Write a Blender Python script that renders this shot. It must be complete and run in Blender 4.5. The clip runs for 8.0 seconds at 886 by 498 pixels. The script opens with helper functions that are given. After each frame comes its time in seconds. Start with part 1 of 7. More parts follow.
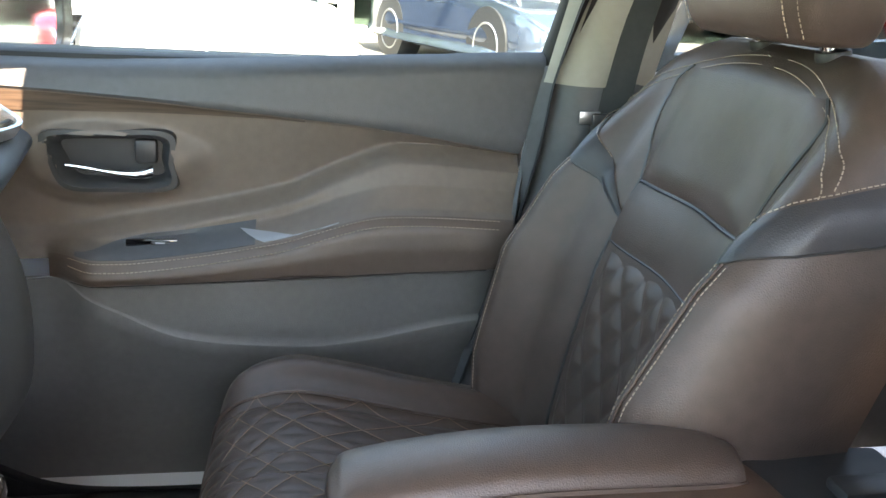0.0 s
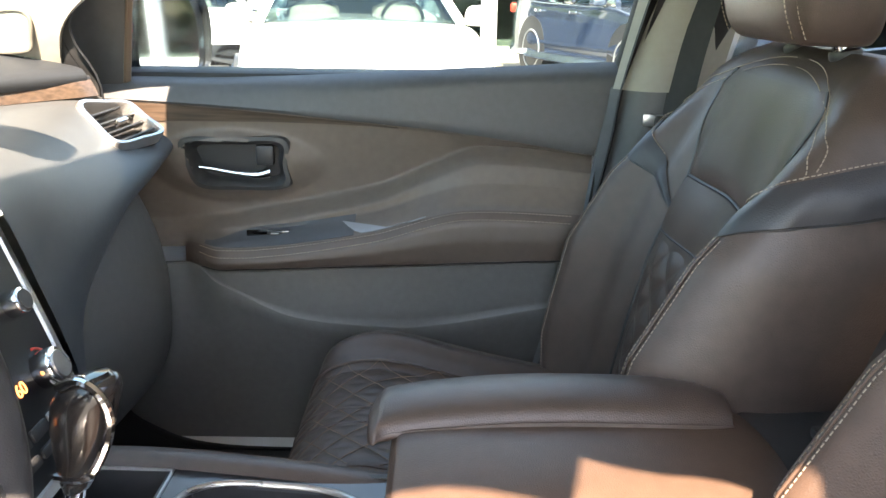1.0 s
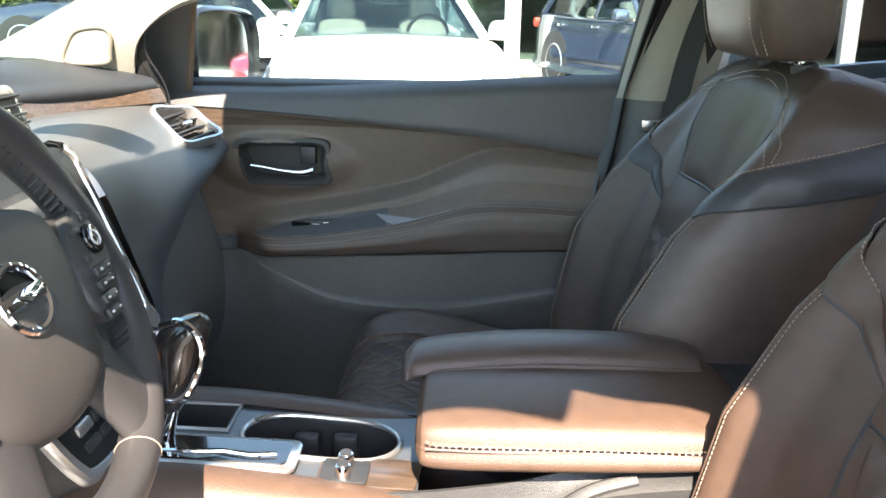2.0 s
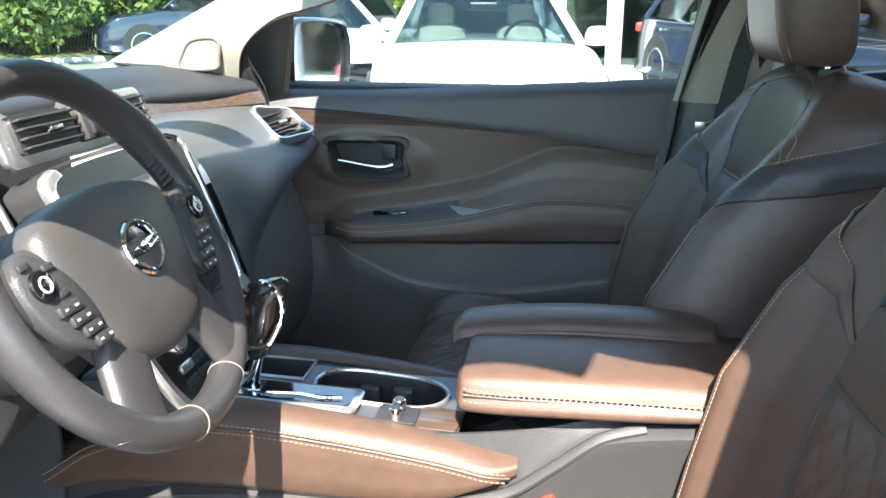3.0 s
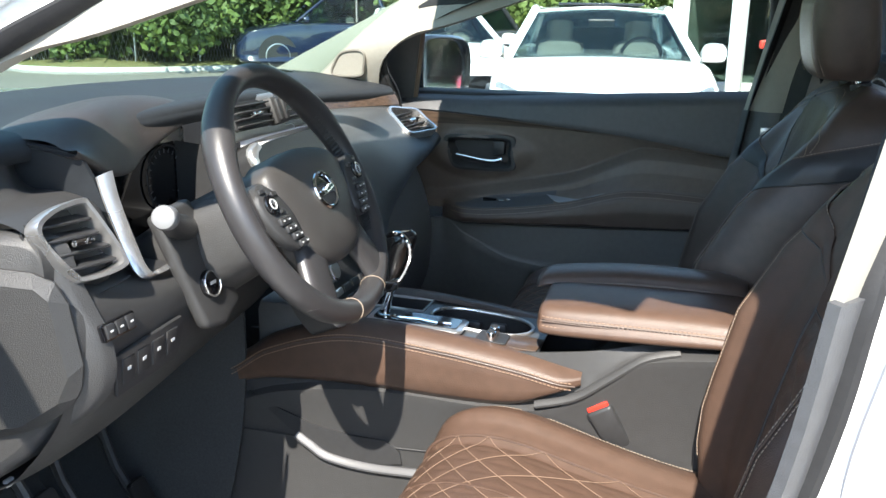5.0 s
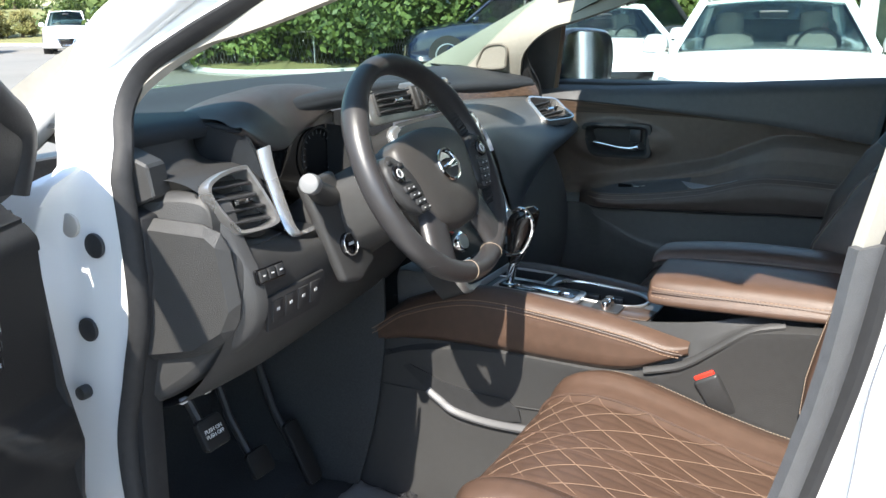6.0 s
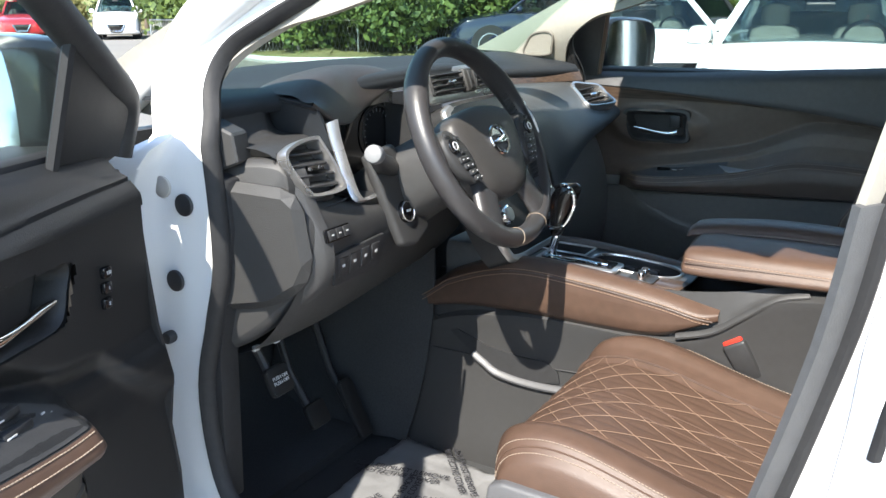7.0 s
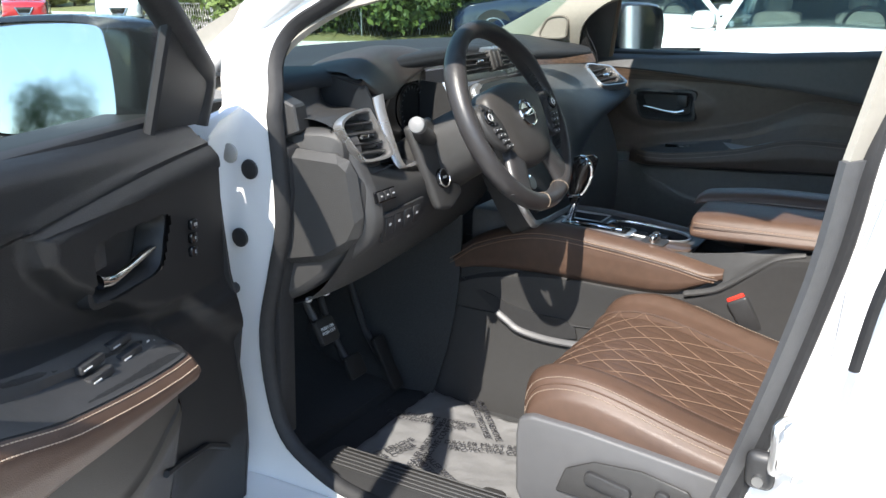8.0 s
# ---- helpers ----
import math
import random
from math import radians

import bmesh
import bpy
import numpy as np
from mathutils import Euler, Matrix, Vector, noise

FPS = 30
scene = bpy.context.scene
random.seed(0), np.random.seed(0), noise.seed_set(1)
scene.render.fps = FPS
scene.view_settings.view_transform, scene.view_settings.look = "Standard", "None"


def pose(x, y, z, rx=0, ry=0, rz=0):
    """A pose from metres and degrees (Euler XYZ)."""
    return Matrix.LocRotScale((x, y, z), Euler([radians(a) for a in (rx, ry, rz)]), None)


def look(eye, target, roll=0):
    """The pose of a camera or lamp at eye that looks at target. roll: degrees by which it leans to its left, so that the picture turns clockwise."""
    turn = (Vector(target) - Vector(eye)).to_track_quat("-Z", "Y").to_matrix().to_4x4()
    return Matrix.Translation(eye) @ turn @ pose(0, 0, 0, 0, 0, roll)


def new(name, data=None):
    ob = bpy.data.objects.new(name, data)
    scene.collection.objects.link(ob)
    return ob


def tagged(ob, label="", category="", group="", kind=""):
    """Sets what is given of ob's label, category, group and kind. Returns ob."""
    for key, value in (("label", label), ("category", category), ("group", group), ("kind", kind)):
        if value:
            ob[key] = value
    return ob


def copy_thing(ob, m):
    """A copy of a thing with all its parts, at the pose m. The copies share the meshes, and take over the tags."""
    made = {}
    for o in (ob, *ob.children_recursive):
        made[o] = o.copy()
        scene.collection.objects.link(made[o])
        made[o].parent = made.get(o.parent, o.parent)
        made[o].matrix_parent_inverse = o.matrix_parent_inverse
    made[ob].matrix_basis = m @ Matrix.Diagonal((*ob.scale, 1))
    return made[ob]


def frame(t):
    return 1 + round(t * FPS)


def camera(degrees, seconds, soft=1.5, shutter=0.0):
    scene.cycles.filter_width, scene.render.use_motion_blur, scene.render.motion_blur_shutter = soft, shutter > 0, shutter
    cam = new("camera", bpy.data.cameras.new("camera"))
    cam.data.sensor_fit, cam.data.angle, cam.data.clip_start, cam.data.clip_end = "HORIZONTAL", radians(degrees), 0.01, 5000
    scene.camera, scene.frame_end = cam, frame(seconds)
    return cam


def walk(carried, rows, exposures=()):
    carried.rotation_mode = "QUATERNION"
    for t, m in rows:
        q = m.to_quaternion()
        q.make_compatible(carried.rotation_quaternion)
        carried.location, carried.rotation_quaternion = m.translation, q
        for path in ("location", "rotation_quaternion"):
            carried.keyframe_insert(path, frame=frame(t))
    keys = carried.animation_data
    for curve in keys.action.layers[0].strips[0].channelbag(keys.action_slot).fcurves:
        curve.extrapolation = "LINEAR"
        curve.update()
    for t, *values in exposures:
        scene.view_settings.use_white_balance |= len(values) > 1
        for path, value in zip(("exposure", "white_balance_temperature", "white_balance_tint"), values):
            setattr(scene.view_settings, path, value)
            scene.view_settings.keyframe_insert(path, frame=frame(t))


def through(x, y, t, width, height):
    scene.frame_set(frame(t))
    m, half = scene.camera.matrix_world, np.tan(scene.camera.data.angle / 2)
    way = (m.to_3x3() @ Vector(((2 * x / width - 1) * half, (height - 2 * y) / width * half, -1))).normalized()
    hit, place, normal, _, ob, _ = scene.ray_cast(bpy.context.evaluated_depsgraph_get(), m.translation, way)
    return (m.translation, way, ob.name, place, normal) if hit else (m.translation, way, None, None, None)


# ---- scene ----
cam = camera(54.5, 8.0)
PATH = [
    (0.0, (-0.112, -0.507, 1.346), (0.224, 1.366, 0.733), 3.2),
    (0.5, (-0.055, -0.593, 1.344), (0.089, 1.309, 0.745), 1.7),
    (1.0, (-0.023, -0.665, 1.35), (-0.024, 1.249, 0.77), 0.8),
    (1.5, (-0.024, -0.754, 1.352), (-0.066, 1.166, 0.793), 0.8),
    (2.8, (0.024, -0.979, 1.377), (-0.14, 0.938, 0.829), 0.9),
    (3.0, (0.053, -1.0, 1.373), (-0.231, 0.904, 0.83), 0.3),
    (3.5, (0.115, -1.061, 1.372), (-0.317, 0.817, 0.836), 0.5),
    (4.0, (0.129, -1.129, 1.377), (-0.365, 0.736, 0.849), 0.7),
    (5.3, (0.16, -1.377, 1.388), (-0.424, 0.466, 0.876), 1.0),
    (5.5, (0.181, -1.392, 1.387), (-0.47, 0.428, 0.874), 0.8),
    (6.0, (0.26, -1.44, 1.379), (-0.635, 0.272, 0.86), -0.7),
    (6.5, (0.304, -1.483, 1.375), (-0.663, 0.189, 0.856), -0.7),
    (7.0, (0.302, -1.559, 1.375), (-0.667, 0.105, 0.835), -0.2),
    (7.5, (0.309, -1.66, 1.375), (-0.657, -0.001, 0.812), -0.1),
    (8.0, (0.332, -1.727, 1.378), (-0.633, -0.071, 0.805), 0.0),
]
EXPO = [(0.0, 4.0, 8500, 18), (0.5, 3.88, 8450, 18), (1.5, 3.47, 8000, 16), (3.0, 3.02, 6750, 11), (4.0, 2.94, 6600, 10), (5.5, 2.0, 6600, 9), (7.0, 2.0, 6600, 9), (8.0, 1.75, 6600, 10)]
walk(cam, [(t, look(eye, target, roll)) for t, eye, target, roll in PATH], EXPO)

# ---- world and sun ----
SUN_AZ, SUN_EL = radians(278), radians(46)
world = bpy.data.worlds.new("sky")
scene.world = world
world.use_nodes = True
wn = world.node_tree.nodes
sky = wn.new("ShaderNodeTexSky")
sky.sky_type = 'NISHITA'
sky.sun_disc = False
sky.sun_elevation = SUN_EL
sky.sun_rotation = math.pi / 2 - SUN_AZ
sky.air_density, sky.dust_density, sky.ozone_density = 1.0, 0.3, 1.0
wn["Background"].inputs["Strength"].default_value = 0.15
world.node_tree.links.new(sky.outputs[0], wn["Background"].inputs["Color"])
sun_dir = Vector((math.cos(SUN_AZ) * math.cos(SUN_EL), math.sin(SUN_AZ) * math.cos(SUN_EL), math.sin(SUN_EL)))
sun_data = bpy.data.lights.new("sun", 'SUN')
sun_data.energy, sun_data.angle, sun_data.color = 3.6, radians(0.53), (1.0, 0.95, 0.87)
new("sun", sun_data).matrix_world = look(sun_dir * 50, (0, 0, 0))


# ---- materials ----
def material(name, color, rough=0.5, metal=0.0, var=0.15, scale=30.0, bump=0.0, bump_scale=300.0, coat=0.0, spec=0.5,
             voronoi=False, second=None, stain=4.0, trans=0.0, bump_dist=0.001):
    """A principled material whose colour varies at two scales, with fine relief."""
    m = bpy.data.materials.new(name)
    m.use_nodes = True
    nt = m.node_tree
    n, ln = nt.nodes, nt.links
    p = n["Principled BSDF"]
    tc = n.new("ShaderNodeTexCoord")
    fine = n.new("ShaderNodeTexNoise")
    fine.inputs["Scale"].default_value = scale
    fine.inputs["Detail"].default_value = 6
    broad = n.new("ShaderNodeTexNoise")
    broad.inputs["Scale"].default_value = stain
    broad.inputs["Detail"].default_value = 3
    ln.new(tc.outputs["Object"], fine.inputs["Vector"])
    ln.new(tc.outputs["Object"], broad.inputs["Vector"])
    add = n.new("ShaderNodeMath")
    add.operation = 'ADD'
    ln.new(fine.outputs["Fac"], add.inputs[0])
    ln.new(broad.outputs["Fac"], add.inputs[1])
    rng = n.new("ShaderNodeMapRange")
    rng.inputs["From Min"].default_value, rng.inputs["From Max"].default_value = 0.6, 1.4
    ln.new(add.outputs[0], rng.inputs["Value"])
    mix = n.new("ShaderNodeMix")
    mix.data_type = 'RGBA'
    lo = [c * (1 - var) for c in color]
    hi = list(second) if second else [min(1, c * (1 + var)) for c in color]
    mix.inputs["A"].default_value, mix.inputs["B"].default_value = (*lo, 1), (*hi, 1)
    ln.new(rng.outputs["Result"], mix.inputs["Factor"])
    ln.new(mix.outputs["Result"], p.inputs["Base Color"])
    rr = n.new("ShaderNodeMapRange")
    rr.inputs["To Min"].default_value, rr.inputs["To Max"].default_value = max(0.0, rough - 0.06), min(1.0, rough + 0.06)
    ln.new(broad.outputs["Fac"], rr.inputs["Value"])
    ln.new(rr.outputs["Result"], p.inputs["Roughness"])
    p.inputs["Metallic"].default_value = metal
    p.inputs["Coat Weight"].default_value = coat
    p.inputs["Coat Roughness"].default_value = 0.03
    p.inputs["Specular IOR Level"].default_value = spec
    p.inputs["Transmission Weight"].default_value = trans
    if bump:
        if voronoi:
            tex = n.new("ShaderNodeTexVoronoi")
            tex.feature = 'DISTANCE_TO_EDGE'
            out = tex.outputs["Distance"]
        else:
            tex = n.new("ShaderNodeTexNoise")
            tex.inputs["Detail"].default_value = 4
            out = tex.outputs["Fac"]
        tex.inputs["Scale"].default_value = bump_scale
        ln.new(tc.outputs["Object"], tex.inputs["Vector"])
        b = n.new("ShaderNodeBump")
        b.inputs["Strength"].default_value = bump
        b.inputs["Distance"].default_value = bump_dist
        ln.new(out, b.inputs["Height"])
        ln.new(b.outputs["Normal"], p.inputs["Normal"])
    return m


def glass_material(name, tint=(1, 1, 1), rough=0.0, through=0.94, shine=0.30):
    """Thin clear pane: mostly see-through, with a mirror share that grows at grazing angles."""
    m = bpy.data.materials.new(name)
    m.use_nodes = True
    nt = m.node_tree
    n, ln = nt.nodes, nt.links
    n.remove(n["Principled BSDF"])
    tr = n.new("ShaderNodeBsdfTransparent")
    tr.inputs["Color"].default_value = (tint[0] * through, tint[1] * through, tint[2] * through, 1)
    gl = n.new("ShaderNodeBsdfGlossy")
    gl.inputs["Roughness"].default_value = rough
    fr = n.new("ShaderNodeLayerWeight")
    fr.inputs["Blend"].default_value = 0.5
    steep = n.new("ShaderNodeMath")
    steep.operation = 'POWER'
    steep.inputs[1].default_value = 4.0
    gloss = n.new("ShaderNodeMath")
    gloss.operation = 'MULTIPLY_ADD'
    gloss.inputs[1].default_value, gloss.inputs[2].default_value = shine, 0.02
    mx = n.new("ShaderNodeMixShader")
    ln.new(fr.outputs["Facing"], steep.inputs[0])
    ln.new(steep.outputs[0], gloss.inputs[0])
    ln.new(gloss.outputs[0], mx.inputs[0])
    ln.new(tr.outputs[0], mx.inputs[1])
    ln.new(gl.outputs[0], mx.inputs[2])
    ln.new(mx.outputs[0], n["Material Output"].inputs["Surface"])
    return m


def glow_material(name, color, strength):
    m = bpy.data.materials.new(name)
    m.use_nodes = True
    p = m.node_tree.nodes["Principled BSDF"]
    p.inputs["Base Color"].default_value = (0.01, 0.01, 0.01, 1)
    p.inputs["Emission Color"].default_value = (*color, 1)
    p.inputs["Emission Strength"].default_value = strength
    return m


LEATHER = material("brown_leather", (0.074, 0.044, 0.031), 0.45, spec=0.4, var=0.18, scale=60, bump=0.35, bump_scale=420, voronoi=True, stain=6)
LEATHER_DK = material("dark_brown_leather", (0.070, 0.048, 0.039), 0.40, spec=0.45, var=0.2, scale=60, bump=0.35, bump_scale=420, voronoi=True, stain=6)
LEATHER_BK = material("black_leather", (0.032, 0.031, 0.034), 0.42, var=0.2, scale=60, bump=0.3, bump_scale=420, voronoi=True)
WHEEL_LEATHER = material("wheel_leather", (0.034, 0.032, 0.0325), 0.36, var=0.12, scale=60, bump=0.22, bump_scale=500, voronoi=True)
GREY_PLASTIC = material("grey_plastic", (0.034, 0.0335, 0.0335), 0.5, var=0.12, scale=80, bump=0.5, bump_scale=700)
SOFT_BLACK = material("soft_black_vinyl", (0.064, 0.065, 0.068), 0.46, var=0.15, scale=80, bump=0.45, bump_scale=650)
DASH_TOP = material("dash_top_vinyl", (0.022, 0.025, 0.029), 0.55, var=0.15, scale=80, bump=0.4, bump_scale=650, spec=0.3)
DOOR_BROWN = material("door_insert_vinyl", (0.134, 0.104, 0.084), 0.46, var=0.15, scale=70, bump=0.35, bump_scale=520, voronoi=True)
# Black vinyl taken darker still: the open driver door's shade is in this colour.
DOOR_SHADED = material("shaded_door_vinyl", (0.014, 0.0142, 0.0148), 0.46, spec=0.28, var=0.15, scale=80, bump=0.45, bump_scale=650)
# Grey lightened to stand in for bounce light low on the passenger side.
LOWER_LIT = material("lit_grey_plastic", (0.132, 0.127, 0.117), 0.46, var=0.12, scale=80, bump=0.5, bump_scale=700)
DARK_PLASTIC = material("dark_plastic", (0.026, 0.026, 0.027), 0.45, var=0.2, scale=80, bump=0.2, bump_scale=600)
GLOSS_BLACK = material("gloss_black_trim", (0.006, 0.006, 0.007), 0.08, var=0.1, scale=20, coat=0.6)
RUBBER = material("black_rubber_seal", (0.019, 0.019, 0.020), 0.6, spec=0.3, var=0.25, scale=90, bump=0.2, bump_scale=300)
SILVER = material("satin_silver_trim", (0.55, 0.54, 0.53), 0.28, metal=0.85, var=0.06, scale=120)
CHROME = material("chrome", (0.85, 0.85, 0.86), 0.06, metal=1.0, var=0.03, scale=60)
BEIGE = material("beige_trim", (0.28, 0.262, 0.225), 0.75, var=0.07, scale=90, bump=0.25, bump_scale=900)
HEADLINER = material("headliner_cloth", (0.62, 0.59, 0.53), 0.95, var=0.06, scale=200, bump=0.3, bump_scale=1200)
CARPET = material("black_carpet", (0.032, 0.033, 0.034), 0.95, var=0.4, scale=300, bump=0.8, bump_scale=900)
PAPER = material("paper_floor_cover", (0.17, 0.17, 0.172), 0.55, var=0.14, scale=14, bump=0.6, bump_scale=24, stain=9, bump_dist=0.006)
PRINT = material("printed_ink", (0.03, 0.03, 0.035), 0.6, var=0.2)
DIM_PRINT = material("dim_print", (0.16, 0.17, 0.18), 0.5, var=0.05)
WHITE_PRINT = material("white_print", (0.50, 0.50, 0.50), 0.5, var=0.05)
RED = material("red_plastic", (0.62, 0.035, 0.02), 0.4, var=0.08)
WHITE_PAINT = material("white_car_paint", (0.80, 0.80, 0.79), 0.22, var=0.03, scale=6, coat=0.8, stain=1.5)
THREAD = material("tan_thread", (0.22, 0.145, 0.10), 0.8, var=0.2, scale=400)
THREAD_LT = material("pale_thread", (0.30, 0.235, 0.18), 0.8, var=0.2, scale=400)
STEEL = material("bare_steel", (0.5, 0.5, 0.5), 0.35, metal=1.0, var=0.15, scale=60)
MIRROR = material("mirror_glass", (0.55, 0.60, 0.67), 0.01, metal=1.0, var=0.01)
# The sky's blue tone is put into this glass colour to dim its reflection.
MIRROR_DIM = material("dimmed_mirror_glass", (0.25, 0.295, 0.37), 0.01, metal=1.0, var=0.01)
GLASS = glass_material("window_glass", (0.93, 1.0, 0.97))
TINT = glass_material("dark_tinted_glass", (0.65, 0.7, 0.7), through=0.65)
WSHIELD = glass_material("windshield_glass", (0.88, 1.0, 0.95), through=0.80, shine=0.10)


def wood_material(name, a, b, rough=0.35):
    """Long-grained veneer, grain running along the part's x."""
    m = bpy.data.materials.new(name)
    m.use_nodes = True
    n, ln = m.node_tree.nodes, m.node_tree.links
    p = n["Principled BSDF"]
    tc, mp = n.new("ShaderNodeTexCoord"), n.new("ShaderNodeMapping")
    mp.inputs["Scale"].default_value = (3, 30, 60)
    tex, ramp = n.new("ShaderNodeTexNoise"), n.new("ShaderNodeValToRGB")
    tex.inputs["Scale"].default_value, tex.inputs["Detail"].default_value = 4, 8
    ramp.color_ramp.elements[0].color, ramp.color_ramp.elements[1].color = (*a, 1), (*b, 1)
    ramp.color_ramp.elements[0].position, ramp.color_ramp.elements[1].position = 0.35, 0.65
    ln.new(tc.outputs["Object"], mp.inputs["Vector"])
    ln.new(mp.outputs[0], tex.inputs["Vector"])
    ln.new(tex.outputs["Fac"], ramp.inputs[0])
    ln.new(ramp.outputs[0], p.inputs["Base Color"])
    p.inputs["Roughness"].default_value = rough
    p.inputs["Coat Weight"].default_value = 0.3
    return m


WOOD = wood_material("brown_wood_veneer", (0.040, 0.026, 0.018), (0.085, 0.056, 0.039))


# ---- building tools ----
def thing(name, label, category, group="", kind="", at=(0, 0, 0)):
    ob = new(name)
    ob.empty_display_size = 0.05
    ob.location = at
    return tagged(ob, label, category, group, kind)


def part(name, bm, mat, parent=None, label="", smooth=True, sharp=40):
    """Links a bmesh as one mesh object; it is given in world metres, also under a parent that stands unturned."""
    me = bpy.data.meshes.new(name)
    bmesh.ops.recalc_face_normals(bm, faces=bm.faces)
    bm.to_mesh(me)
    bm.free()
    me.materials.append(mat)
    if smooth:
        me.polygons.foreach_set("use_smooth", [True] * len(me.polygons))
        me.set_sharp_from_angle(angle=radians(sharp))
    ob = new(name, me)
    if parent:
        ob.parent = parent
        if parent.type == 'EMPTY':
            ob.matrix_parent_inverse = Matrix.Translation(-Vector(parent.location))
    if label:
        ob["label"] = label
    return ob


def cr(p, t):
    """Catmull-Rom through the rows of p (n x k) at t in 0..1."""
    n = len(p) - 1
    s = min(max(t, 0), 1) * n
    i = min(int(s), n - 1)
    f = s - i
    a, b, c, d = p[max(i - 1, 0)], p[i], p[i + 1], p[min(i + 2, n)]
    return 0.5 * (2 * b + (c - a) * f + (2 * a - 5 * b + 4 * c - d) * f * f + (3 * b - a - 3 * c + d) * f ** 3)


def curve_pts(pts, n=40, closed=False):
    p = np.array(pts, float)
    if not closed:
        return [cr(p, k / (n - 1)) for k in range(n)]
    m = len(p)
    q = np.vstack([p[-1:], p, p[:2]])
    out = []
    for k in range(n):
        s = k / n * m
        i, f = int(s), s - int(s)
        a, b, c, d = q[i], q[i + 1], q[i + 2], q[i + 3]
        out.append(0.5 * (2 * b + (c - a) * f + (2 * a - 5 * b + 4 * c - d) * f * f + (3 * b - a - 3 * c + d) * f ** 3))
    return out


def grid(bm, pts, close_u=False, close_v=False, cap=False):
    """Faces over a table of points pts[i][j]."""
    vs = [[bm.verts.new(tuple(p)) for p in row] for row in pts]
    nu, nv = len(vs), len(vs[0])
    for i in range(nu if close_u else nu - 1):
        for j in range(nv if close_v else nv - 1):
            a, b = vs[i], vs[(i + 1) % nu]
            bm.faces.new((a[j], b[j], b[(j + 1) % nv], a[(j + 1) % nv]))
    if cap and close_v:
        bm.faces.new(list(reversed(vs[0])))
        bm.faces.new(vs[-1])
    return vs


def net(rows, nu=24, nv=24, bm=None):
    """A smooth sheet through a small table of control points."""
    bm = bm or bmesh.new()
    r = [np.array(curve_pts(row, nv)) for row in rows]
    cols = [curve_pts([q[j] for q in r], nu) for j in range(nv)]
    grid(bm, [[cols[j][i] for j in range(nv)] for i in range(nu)])
    return bm


def thick(bm, t):
    """Gives a sheet thickness t, inwards from its present side."""
    bmesh.ops.recalc_face_normals(bm, faces=bm.faces)
    bmesh.ops.solidify(bm, geom=bm.faces[:], thickness=t)
    return bm


def loft(rings, n=32, steps=None, cap=True, bm=None):
    """Closed rings skinned one to the next; steps smooths along the way."""
    bm = bm or bmesh.new()
    rr = [curve_pts(r, n, True) for r in rings]
    if steps:
        rr = [list(x) for x in zip(*[curve_pts([q[j] for q in rr], steps) for j in range(n)])]
    grid(bm, rr, close_v=True, cap=cap)
    return bm


def tube(pts, r, sides=8, closed=False, bm=None, flat=1.0):
    bm = bm or bmesh.new()
    p = [Vector(tuple(q)) for q in pts]
    n = len(p)
    rings = []
    ref = None
    for i in range(n):
        a = p[i - 1] if (i or closed) else p[i]
        b = p[(i + 1) % n] if (i < n - 1 or closed) else p[i]
        d = (b - a).normalized()
        if ref is None:
            ref = d.orthogonal().normalized()
        u = (ref - d * ref.dot(d)).normalized()
        ref = u
        w = d.cross(u)
        rad = r[i] if isinstance(r, (list, tuple)) else r
        rings.append([p[i] + (u * math.cos(k * 2 * math.pi / sides) + w * flat * math.sin(k * 2 * math.pi / sides)) * rad for k in range(sides)])
    grid(bm, rings, close_u=closed, close_v=True, cap=not closed)
    return bm


def dashes(pts, r=0.0011, on=0.0045, off=0.002, bm=None):
    """A row of stitches along a line of points."""
    bm = bm or bmesh.new()
    p = np.array([tuple(q) for q in pts])
    seg = np.linalg.norm(np.diff(p, axis=0), axis=1)
    s = np.concatenate([[0], np.cumsum(seg)])
    k = 0.0
    while k + on < s[-1]:
        ab = [[np.interp(x, s, p[:, c]) for c in range(3)] for x in (k, k + on)]
        tube(ab, r, 4, bm=bm)
        k += on + off
    return bm


def box(c, s, bev=0.0, seg=2, bm=None, m=None):
    bm = bm or bmesh.new()
    g = bmesh.ops.create_cube(bm, size=1, matrix=Matrix.LocRotScale(c, None, s))
    if bev:
        es = list({e for v in g["verts"] for e in v.link_edges})
        g2 = bmesh.ops.bevel(bm, geom=es, offset=bev, segments=seg, affect='EDGES', profile=0.5)
    if m is not None:
        bmesh.ops.transform(bm, matrix=m, verts=bm.verts)
    return bm


def disc(c, axis, r, depth, n=24, bev=0.0, bm=None, r2=None):
    """A round button or bar of that radius about a centre, along an axis."""
    own = bmesh.new()
    bmesh.ops.create_cone(own, cap_ends=True, segments=n, radius1=r, radius2=r if r2 is None else r2, depth=depth)
    if bev:
        es = [e for e in own.edges if abs(e.verts[0].co.z - e.verts[1].co.z) < 1e-6]
        bmesh.ops.bevel(own, geom=es, offset=bev, segments=2, affect='EDGES', profile=0.5)
    q = Vector((0, 0, 1)).rotation_difference(Vector(axis).normalized())
    bmesh.ops.transform(own, matrix=Matrix.Translation(c) @ q.to_matrix().to_4x4(), verts=own.verts)
    if bm is None:
        return own
    me = bpy.data.meshes.new("tmp")
    own.to_mesh(me)
    own.free()
    bm.from_mesh(me)
    bpy.data.meshes.remove(me)
    return bm


